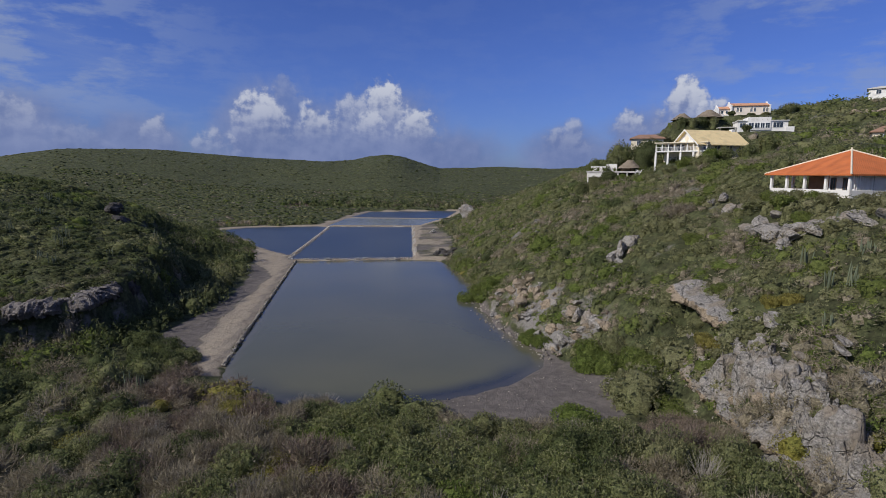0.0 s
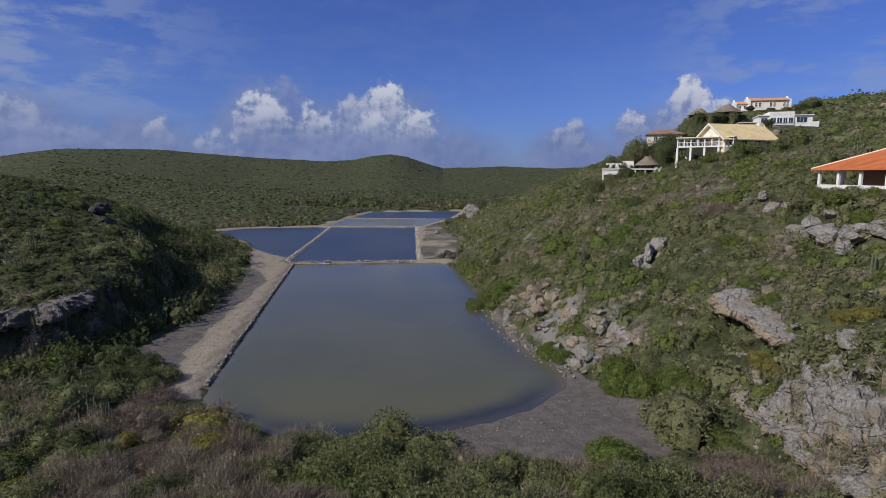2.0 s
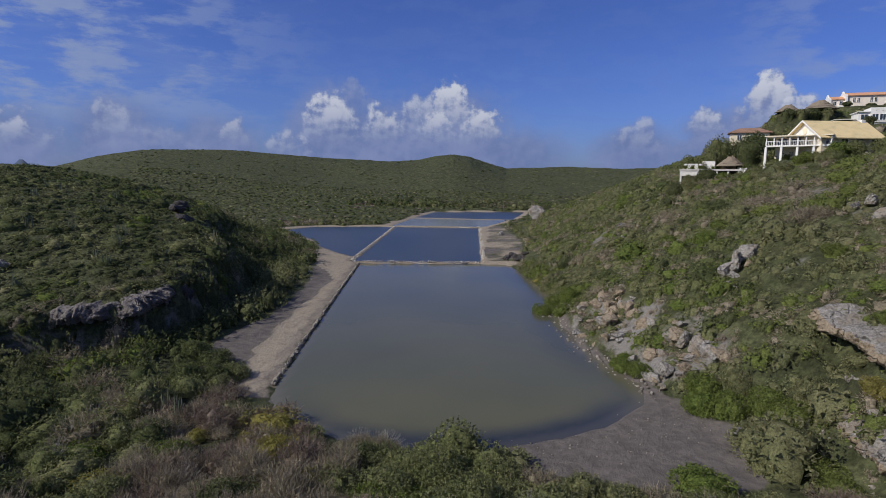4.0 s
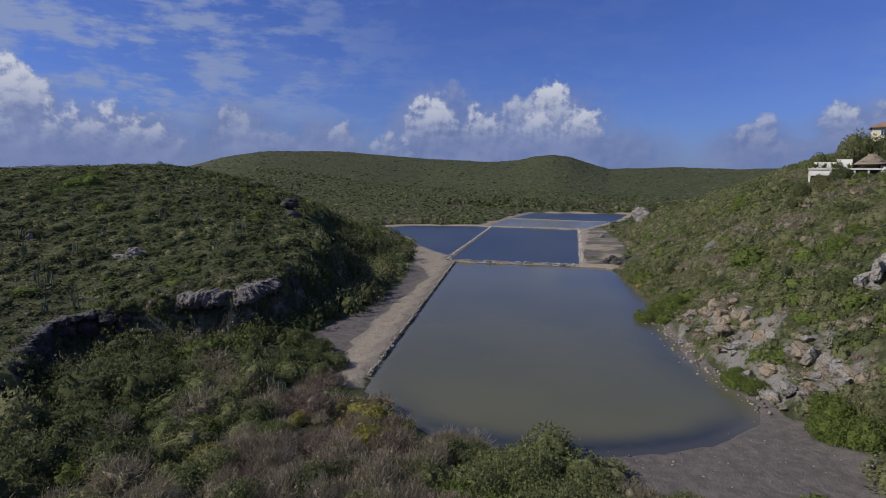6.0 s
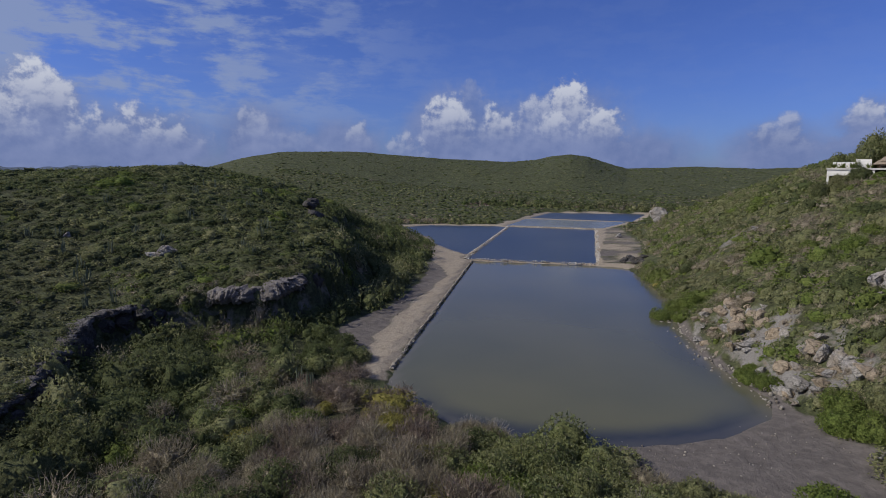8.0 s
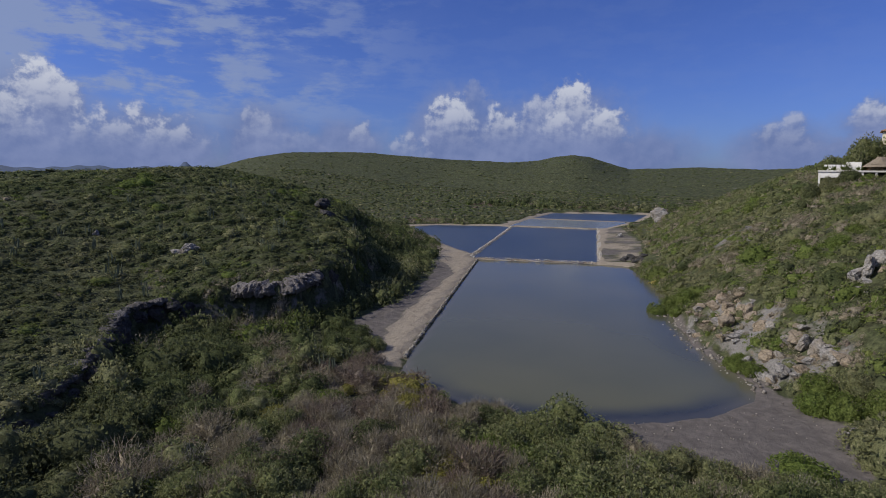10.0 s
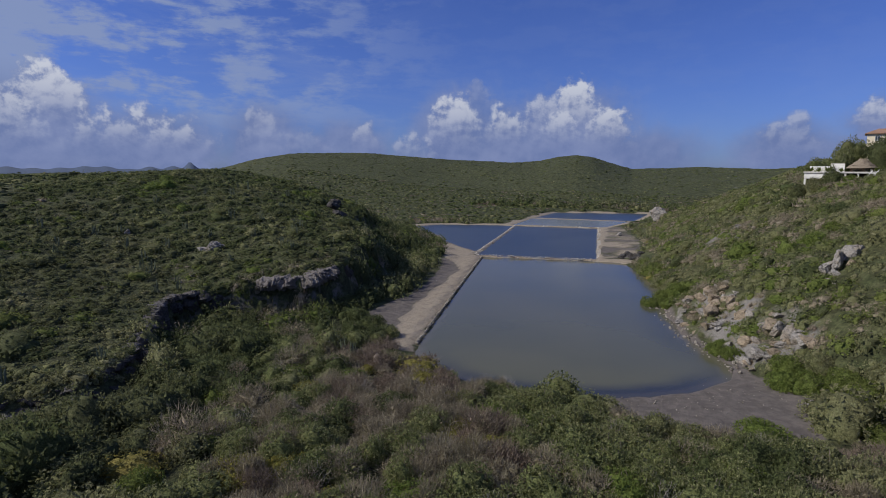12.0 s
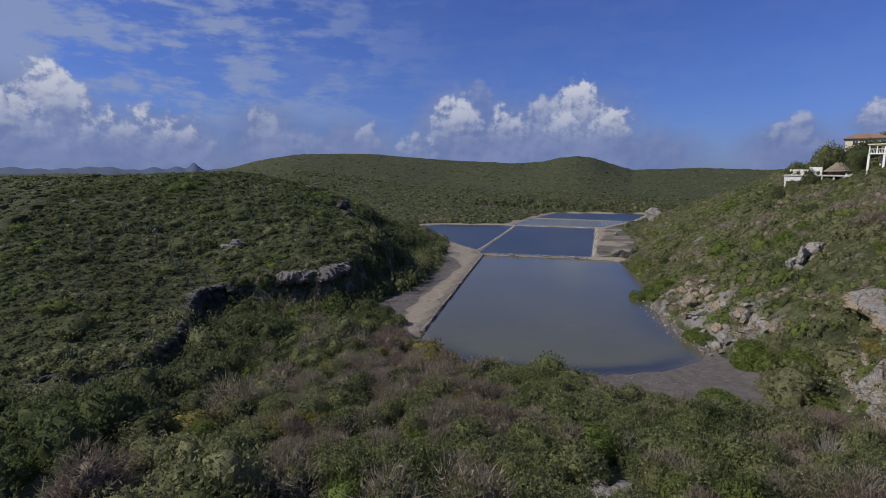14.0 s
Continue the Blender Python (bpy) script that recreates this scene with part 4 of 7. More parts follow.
# solitary plants that stand out: kind, x, y, width, height
SOLITARY = [("bright", 13.6, 76.5, 2.0, 1.7), ("bright", 15.2, 74.5, 2.2, 1.9), ("bright", 14.3, 78.6, 1.8, 1.6), ("bright", 18.6, 63.5, 2.6, 2.6),
            ("bright", 20.8, 62.0, 2.8, 2.8), ("bright", 19.6, 66.2, 2.4, 2.4), ("olive", 22.4, 65.0, 2.6, 2.5), ("bright", 23.4, 61.0, 2.4, 2.3),
            ("bright", 24.4, 58.6, 2.6, 2.1), ("bright", 23.4, 55.6, 2.5, 1.9), ("bright", 23.4, 52.2, 2.4, 1.6), ("bright", 23.2, 49.2, 2.2, 1.4), ("olive", 23.4, 46.0, 2.2, 1.5), ("olive", 23.6, 42.8, 2.2, 1.5), ("olive", 21.6, 57.8, 2.2, 2.0), ("olive", 26.5, 60.2, 2.2, 1.9),
            ("grey", -10.8, 51.5, 2.2, 2.3), ("grey", -13.0, 52.6, 1.7, 1.7), ("red", 21.6, 46.6, 2.6, 1.7), ("red", 20.0, 44.4, 2.6, 1.6), ("red", 22.6, 43.0, 2.4, 1.5), ("red", 23.0, 45.2, 2.4, 1.6), ("red", 21.0, 42.4, 2.4, 1.5), ("red", 18.6, 42.6, 2.2, 1.5),
            ("yellow", 29.0, 53.8, 1.6, 1.4), ("yellow", 28.4, 55.2, 1.4, 1.2), ("yellow", 34.0, 53.0, 1.6, 1.2), ("yellow", 35.2, 51.8, 1.5, 1.1),
            ("yellow", -27.5, 51.5, 1.5, 1.1), ("yellow", -23.0, 52.0, 1.4, 1.0), ("olive", -31.6, 66.2, 2.5, 2.2), ("dark", -35.6, 69.4, 2.7, 2.4), ("dark", -38.8, 71.0, 2.7, 2.6), ("dark", -33.0, 64.5, 2.4, 2.4), ("dark", -35.5, 63.0, 2.6, 2.6),
            ("olive", -31.0, 61.5, 2.2, 2.2), ("dark", -37.5, 66.0, 2.2, 2.0), ("olive", -1.5, 48.6, 2.4, 2.4), ("grey", 1.6, 47.4, 2.5, 2.3), ("olive", 4.4, 46.6, 2.6, 2.5), ("olive", 7.2, 46.2, 2.5, 2.4), ("grey", 9.8, 45.6, 2.6, 2.4), ("olive", 12.4, 45.2, 2.5, 2.4), ("dark", 15.0, 45.0, 2.4, 2.3), ("olive", 17.4, 45.6, 2.3, 2.0), ("olive", 18.4, 38.8, 2.9, 3.6), ("red", 20.6, 40.6, 2.8, 3.0), ("olive", 22.4, 37.4, 2.7, 3.2), ("grey", 23.6, 40.2, 2.2, 2.6), ("olive", 23.0, 33.6, 2.8, 3.2), ("dark", 11.0, 40.8, 2.8, 3.1), ("dark", 14.2, 40.0, 2.7, 3.3), ("dark", 8.4, 39.6, 2.2, 2.6),
            ("bright", 6.0, 104.0, 3.0, 2.6), ("bright", 9.0, 101.5, 2.6, 2.4), ("bright", 10.5, 106.0, 3.0, 2.6), ("bright", 8.2, 110.0, 2.8, 2.5),
            ("bright", 29.5, 96.0, 2.6, 2.0), ("bright", 33.0, 101.0, 2.4, 1.8), ("olive", 38.5, 134.6, 2.6, 2.9), ("dark", 41.6, 133.4, 2.8, 2.9), ("olive", 36.2, 137.0, 2.6, 3.2), ("bright", 44.4, 131.4, 2.2, 1.7), ("olive", 47.0, 130.2, 2.2, 1.6), ("dark", 76.4, 174.4, 2.6, 2.5), ("olive", 79.6, 173.6, 2.6, 2.3), ("dark", 83.0, 174.8, 2.8, 2.6), ("olive", 86.4, 174.8, 2.6, 2.4), ("dark", 89.8, 174.6, 2.6, 2.5), ("olive", 93.0, 176.4, 2.4, 2.2), ("olive", 74.0, 172.0, 2.4, 2.8), ("bright", 40.6, 140.6, 2.2, 4.6), ("dark", 43.0, 140.4, 2.0, 4.2),
            ("olive", 47.6, 121.6, 2.6, 2.0), ("olive", 50.2, 118.6, 2.6, 1.8), ("dark", 36.4, 135.4, 2.6, 3.9), ("olive", 38.8, 134.6, 2.4, 3.5), ("olive", 48.6, 126.4, 2.2, 2.0), ("olive", 48.0, 66.0, 1.8, 1.7), ("bright", 47.7, 68.4, 1.7, 1.6), ("olive", 47.2, 70.8, 1.9, 1.8), ("olive", 46.8, 73.2, 1.8, 1.6), ("bright", 46.4, 75.6, 1.8, 1.7), ("olive", 45.9, 78.2, 1.9, 1.8), ("olive", 49.8, 62.9, 2.0, 1.8), ("olive", 52.4, 62.6, 2.0, 1.7), ("dark", 50.2, 130.0, 2.2, 2.4), ("bright", 52.4, 117.6, 2.2, 1.6), ("olive", 55.0, 116.0, 2.6, 2.0), ("bright", 53.5, 117.5, 2.2, 2.0), ("olive", 56.5, 114.5, 2.4, 2.4), ("olive", 45.5, 79.0, 1.8, 1.6), ("bright", 45.0, 66.0, 1.6, 1.4),
            ("grey", 37.7, 86.5, 3.0, 2.6), ("grey", 39.6, 85.8, 2.4, 2.0), ("grey", 36.0, 87.6, 2.2, 1.8), ("bright", 27.3, 107.0, 2.2, 1.7), ("bright", 36.5, 76.0, 2.0, 1.4), ("bright", 33.5, 62.0, 1.6, 1.2)]
CLEAR += [(x, y, w * 0.75) for _, x, y, w, _ in SOLITARY]
CLEAR += [(25.0, 51.0, 1.1), (25.0, 48.5, 1.1), (25.1, 46.0, 1.1), (25.4, 43.5, 1.1), (26.0, 40.8, 1.1), (26.8, 38.2, 1.1), (28.2, 35.2, 1.1)]
CLEAR += [(47.4, 131.4, 1.7), (46.2, 130.0, 1.2), (52.4, 130.6, 1.6), (55.0, 129.6, 1.4)]
CLEAR += [(3.2, 26.4, 2.9), (4.0, 28.6, 2.5)]

x, y = scatter(RNG, -75, 34, 4, 62, 2.1)
belt(" beside the pond", SHARE["near"], x, y, 2.25, 600, 0.08, 1.05, 5, lambda x, y: low_land(x, y) & ~in_plot(x, y) & ~by_cliff(x, y) & (y > 10), 0.1, (4, 11))
# dark green plants; their large share also stands in for the cliff's shade
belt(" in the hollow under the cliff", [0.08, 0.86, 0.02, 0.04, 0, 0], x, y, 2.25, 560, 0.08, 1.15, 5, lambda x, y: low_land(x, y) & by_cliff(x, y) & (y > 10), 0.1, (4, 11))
x, y = scatter(RNG, NEAR_PLOT[0], NEAR_PLOT[1], NEAR_PLOT[2], NEAR_PLOT[3], 2.2)
keep = (growable(x, y, RNG) > 0.5) & low_land(x, y)
x, y = x[keep], y[keep]
z = height(x, y)
for k, kind in enumerate(kind_of(RNG, x, y, SHARE["near"])):
    w = 2.45 * RNG.uniform(0.70, 1.30)
    shrub(KINDS[kind], x[k], y[k], z[k] - 0.08, w, RNG.uniform(1.9, 3.1) * (0.7 if kind == 4 else 1.0), RNG.uniform(0, 6.28), int(RNG.integers(0, 4)))
for k, (nm, px, py, w, h) in enumerate(SOLITARY):
    shrub(nm, px, py, float(height(np.array([px]), np.array([py]))[0]) - 0.1, w * 0.85, h * 1.0, k * 1.3, k, group="solitary shrubs")
DEAD = []
for _ in range(3):
    co, fa = twig_stems(RNG, 70, 1.15, 0.017)
    ob = mesh_object("branches", co * np.array([1.0, 1.0, 0.8]), fa, M_DEADWOOD)
    DEAD.append(ob.data)
    bpy.data.objects.remove(ob)
for k, (px, py, w, up) in enumerate(((-10.9, 52.3, 2.4, 2.4), (-13.4, 53.2, 1.8, 2.0), (-12.0, 34.5, 2.4, 2.9), (4.5, 33.0, 2.2, 2.8), (-30.5, 33.0, 2.4, 2.9), (19.5, 35.5, 2.3, 3.4), (-24.0, 44.0, 2.2, 2.8), (-6.0, 27.5, 2.2, 2.8), (12.5, 44.5, 2.0, 2.6), (-36.0, 46.0, 2.2, 2.8), (1.0, 43.5, 2.0, 2.7), (9.0, 29.0, 2.2, 2.9), (-19.0, 27.0, 2.3, 2.9))):
    ob = new("dead_shrub", DEAD[k % 3])
    ob.matrix_world = Matrix.Translation((px, py, float(land(np.array([px]), np.array([py]))[0]) - 0.1)) @ Matrix.Rotation(k * 2.1, 4, "Z") @ Matrix.Diagonal((w * 0.8, w * 0.8, up, 1))
    tagged(ob, "bleached dead shrub with bare forking branches", "shrub", "dead shrubs")
x, y = scatter(RNG, -100, 10, 62, 262, 2.2)
belt(" on the valley floor", SHARE["near"], x, y, 1.8, 70, 0.17, 1.0, 5, lambda x, y: low_land(x, y) & (outline_distance(x, y, LEFT_HILL) < -24))
# mostly the dark kind: the slope's shade is partly in leaf colour
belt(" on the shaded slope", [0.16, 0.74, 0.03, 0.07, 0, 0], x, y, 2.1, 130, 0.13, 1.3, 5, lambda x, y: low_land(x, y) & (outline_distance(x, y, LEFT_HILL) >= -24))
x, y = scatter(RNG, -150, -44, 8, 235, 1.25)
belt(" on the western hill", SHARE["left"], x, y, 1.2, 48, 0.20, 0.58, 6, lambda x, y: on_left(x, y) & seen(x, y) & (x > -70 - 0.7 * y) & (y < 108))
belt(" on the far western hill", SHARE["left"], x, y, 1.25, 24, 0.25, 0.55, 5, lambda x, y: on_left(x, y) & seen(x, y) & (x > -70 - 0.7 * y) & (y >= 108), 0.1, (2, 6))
x, y = scatter(RNG, -135, -44, 18, 200, 5.5)
belt(" in larger clumps on the western hill", [0.25, 0.50, 0.25, 0.0, 0, 0], x, y, 2.1, 190, 0.12, 0.62, 5, lambda x, y: on_left(x, y) & seen(x, y) & (x > -70 - 0.7 * y) & (vnoise(x / 14.0, y / 14.0, 97) > 0.42), 0.1, (4, 9))
x, y = scatter(RNG, -300, -100, -40, 330, 2.9)
belt(" on the western plateau", SHARE["left"], x, y, 2.4, 12, 0.28, 0.45, 5, lambda x, y: on_left(x, y) & (np.degrees(np.arctan2(x - 4, y + 16)) > -76) & (x <= -70 - 0.7 * np.minimum(y, 115)))
x, y = scatter(RNG, 8, 75, 25, 262, 1.32)
belt(" on the eastern hillside", SHARE["right"], x, y, 1.3, 70, 0.165, 0.85, 6, lambda x, y: on_right(x, y) & seen(x, y) & (x < 62 + 0.1 * y) & (y < 125), 0.12, (2, 8))
belt(" on the far eastern hillside", SHARE["right"], x, y, 1.35, 34, 0.22, 0.85, 5, lambda x, y: on_right(x, y) & seen(x, y) & (x < 62 + 0.1 * y) & (y >= 125), 0.12)
x, y = scatter(RNG, 8, 75, 25, 200, 4.6)
belt(" in larger clumps on the eastern hillside", [0.50, 0.10, 0.22, 0.18, 0, 0], x, y, 2.0, 260, 0.11, 0.85, 5, lambda x, y: on_right(x, y) & seen(x, y) & (x < 62 + 0.1 * y), 0.12, (4, 10))
x, y = scatter(RNG, 60, 200, 60, 300, 3.0)
belt(" on the upper eastern hill", SHARE["right"], x, y, 2.6, 36, 0.2, 0.66, 4, lambda x, y: on_right(x, y) & seen(x, y) & (x >= 62 + 0.1 * y), 0.2)
x, y = scatter(RNG, -330, 130, 200, 480, 3.2)
belt(" on the far plain", SHARE["plain"], x, y, 2.7, 7, 0.28, 0.30, 5, lambda x, y: (y > 262 - 0.6 * np.maximum(0, -x - 80)) & seen(x, y) & ~on_left(x, y) & (x < 75), 0.1, (2, 6))
x, y = scatter(RNG, -110, 60, 368, 410, 3.4)
belt(" in a row along the far shore", [0.3, 0.45, 0.05, 0.1, 0.0, 0.10], x, y, 2.6, 26, 0.30, 1.15, 5, lambda x, y: y > 374 + 10 * fbm(x, y, 20.0, 2, 95), 0.1, (3, 7))
x, y = scatter(RNG, -900, 420, 450, 900, 7.5)
belt(" on the far ridge", SHARE["far"], x, y, 3.0, 4, 0.3, 0.22, 5, lambda x, y: (np.hypot(x, y) > 465) & (np.hypot(x, y) < 830) & seen(x, y), 0.1, (2, 5))

p = np.array([(-66, 19.5), (-55, 24.0), (-49, 27.6), (-45.0, 32.5), (-46.8, 39.5), (-50.5, 44.0), (-56, 49), (-59.5, 55), (-57.5, 62), (-53, 67.5)], float)
seg = np.concatenate([[0], np.cumsum(np.linalg.norm(np.diff(p, axis=0), axis=1))])
t = RNG.uniform(0, seg[-1], 190)
x = np.interp(t, seg, p[:, 0]) + RNG.normal(1.0, 0.9, 190)
y = np.interp(t, seg, p[:, 1]) + RNG.normal(-0.8, 0.8, 190)
# dark plants again, part of the cliff's shade in their colour
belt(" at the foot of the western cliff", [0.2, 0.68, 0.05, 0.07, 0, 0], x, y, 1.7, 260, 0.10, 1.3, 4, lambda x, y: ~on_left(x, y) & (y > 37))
t = RNG.uniform(0, seg[-1], 260)
x = np.interp(t, seg, p[:, 0]) - RNG.uniform(2.4, 5.0, 260)
y = np.interp(t, seg, p[:, 1]) + RNG.uniform(0.6, 3.0, 260)
belt(" along the top of the western cliff", [0.35, 0.45, 0.05, 0.15, 0, 0], x, y, 0.95, 90, 0.16, 0.7, 4, sink=-0.25)


def beside(points, count, across, seed):
    """Spots strewn along a line, shifted sideways by across at most."""
    q = np.array(points, float)
    c = np.concatenate([[0], np.cumsum(np.linalg.norm(np.diff(q, axis=0), axis=1))])
    r = np.random.default_rng(seed)
    u = r.uniform(0, c[-1], count)
    return np.interp(u, c, q[:, 0]) + r.uniform(-across, across, count), np.interp(u, c, q[:, 1]) + r.uniform(-across, across, count)


x, y = beside([(-44.8, 70), (-44.6, 84), (-43.9, 96), (-45.2, 107), (-47.6, 119), (-51.2, 133), (-56.8, 148), (-66, 166)], 150, 1.1, 4)
# dark leaf colour here also carries some of the hill's shade
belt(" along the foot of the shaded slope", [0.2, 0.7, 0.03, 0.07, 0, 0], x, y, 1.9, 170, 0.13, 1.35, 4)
x, y = beside([(9.6, 97), (10.2, 106), (9.6, 114), (8.2, 124), (6.4, 136), (4.2, 148)], 120, 1.3, 6)
belt(" hanging over the eastern shore", [0.45, 0.1, 0.42, 0.03, 0, 0], x, y, 1.7, 150, 0.14, 1.1, 4)
x, y = beside([(12.5, 93), (16.5, 84), (18.5, 78), (20.5, 72), (21.5, 68)], 150, 3.2, 8)
belt(" among the fallen rocks", [0.22, 0.0, 0.08, 0.5, 0.0, 0.2], x, y, 0.8, 90, 0.18, 0.8, 4, sink=0.0)
x, y = beside([(28.6, 56), (29.4, 50), (30.0, 45), (30.0, 40), (30.0, 34)], 130, 2.2, 12)
belt(" growing in cracks of the limestone", [0.42, 0.0, 0.08, 0.48, 0.0, 0.02], x, y, 0.9, 130, 0.16, 0.8, 4, sink=-0.5)
x, y = beside([(31.5, 67.5), (32.8, 63), (33.8, 58.5), (34.2, 54)], 40, 0.8, 14)
belt(" on top of the limestone ledge", [0.4, 0.0, 0.1, 0.5, 0, 0], x, y, 0.75, 170, 0.15, 0.8, 3, sink=-0.2)
x, y = beside([(-58.5, 71), (-54.5, 73.5), (-51.6, 75.5), (-50.4, 79), (-51.2, 84)], 55, 1.3, 16)
belt(" over the crumbling overhang", [0.25, 0.45, 0.0, 0.30, 0, 0], x, y, 1.0, 140, 0.13, 0.7, 3, sink=0.0)
x, y = scatter(RNG, -60, 52, -50, 16, 2.3)
belt(" on the land behind the viewpoint", SHARE["near"], x, y, 2.0, 70, 0.14, 0.8, 4, lambda x, y: ~seen(x, y) & ~on_left(x, y))

# ---------------------------------------------------------------- rocks and stones
def ground_at(x, y):
    return float(height(np.array([float(x)]), np.array([float(y)]))[0])


def ico(sub):
    bm = bmesh.new()
    bmesh.ops.create_icosphere(bm, subdivisions=sub, radius=1.0)
    return bm


def rock_mesh(seed, sub=3, mat=None, cuts=12, rough=0.26):
    """A broken limestone block of radius about 1: a lump with flat breaks, cracks and pitted skin."""
    rng = random.Random(seed)
    bm = ico(sub)
    planes = []
    for _ in range(cuts):
        v = Vector((rng.gauss(0, 1), rng.gauss(0, 1), rng.gauss(0, 1))).normalized()
        planes.append((v, rng.uniform(0.42, 0.80)))
    off = Vector((seed * 3.7, seed * 1.3, seed * 7.1))
    for v in bm.verts:
        p = v.co * (1 + 0.30 * noise.noise(v.co * 1.4 + off))
        for nrm, o in planes:
            over = p.dot(nrm) - o
            if over > 0:
                p = p - nrm * over * 0.9
        cell = noise.voronoi(p * 2.3 + off)[0]
        p = p * (1 + rough * (noise.fractal(p * 3.0 + off, 0.8, 2.0, 4) * 0.5 - 0.35 * max(0.0, 0.25 - (cell[1] - cell[0]))))
        v.co = p
    me = bpy.data.meshes.new("rock")
    bm.to_mesh(me)
    bm.free()
    me.materials.append(mat or M_ROCK)
    return me


ROCKS = [rock_mesh(k, 4 if k < 3 else 3) for k in range(8)]
ROCKS_TAN = [rock_mesh(20 + k, 3, M_ROCK_TAN) for k in range(5)]
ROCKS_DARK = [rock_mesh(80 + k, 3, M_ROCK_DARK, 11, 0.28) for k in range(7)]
STONES = [rock_mesh(40 + k, 2, M_STONE, 7, 0.3) for k in range(5)]
STONES_PALE = [rock_mesh(70 + k, 2, M_SALT_STONE, 7, 0.3) for k in range(5)]
STONES_LOW = [rock_mesh(60 + k, 1, M_STONE, 5, 0.2) for k in range(4)]


def boulder(me, x, y, lift, size, turn=0.0, tilt=(0.0, 0.0), label="grey limestone boulder", name="boulder", group=""):
    ob = new(name, me)
    ob.matrix_world = Matrix.Translation((x, y, ground_at(x, y) + lift)) @ Euler((tilt[0], tilt[1], turn)).to_matrix().to_4x4() @ Matrix.Diagonal((*size, 1))
    return tagged(ob, label, "rock", group)


# rocks on the eastern hillside: mesh, x, y, lift, half sizes, turn, tilt
for me, px, py, lift, size, turn, tilt in ((ROCKS[0], 27.5, 83.4, 0.5, (1.2, 0.9, 1.5), 0.3, (0.2, 0.5)), (ROCKS[1], 28.7, 83.4, 0.8, (1.5, 0.9, 1.5), 1.2, (0.0, 0.5)), (ROCKS[2], 29.9, 84.2, 0.9, (1.7, 1.0, 1.2), 2.2, (0.3, 0.3)),
                                           (ROCKS[3], 31.2, 84.4, 0.4, (1.1, 1.0, 1.3), 0.7, (-0.2, 0.4)), (ROCKS[4], 28.2, 81.8, 0.1, (1.0, 0.8, 1.0), 1.9, (0.3, 0.2)), (ROCKS_TAN[0], 30.4, 82.8, -0.3, (1.1, 0.7, 0.9), 0.9, (0.1, 0.3)),
                                           (ROCKS[5], 27.0, 81.4, 0.0, (0.8, 0.7, 0.7), 2.9, (0.1, 0.4)), (ROCKS[6], 27.6, 79.4, -0.1, (0.7, 0.9, 0.6), 0.2, (0.2, 0.5))):
    boulder(me, px, py, lift - 0.35, tuple(1.12 * v for v in size), turn, tilt, "jagged grey limestone block of a hillside outcrop", "rock_outcrop", "blocks of the outcrop")
boulder(ROCKS[4], 22.7, 121.9, 0.3, (1.3, 1.0, 1.1), 0.4, label="grey boulder among hillside bushes")
boulder(ROCKS[5], 24.0, 131.0, 0.2, (1.0, 0.9, 0.9), 1.4, label="grey boulder among hillside bushes")
boulder(ROCKS[2], 12.6, 244.5, 1.8, (4.6, 3.0, 3.4), 0.2, label="pale limestone crag at the hill's end", name="rock_outcrop")
boulder(ROCKS[6], 11.6, 236.0, 0.6, (2.4, 1.8, 1.6), 1.0, label="pale limestone crag below another", name="rock_outcrop")
# broken escarpment at the hill's foot and faces above it
rr = random.Random(5)


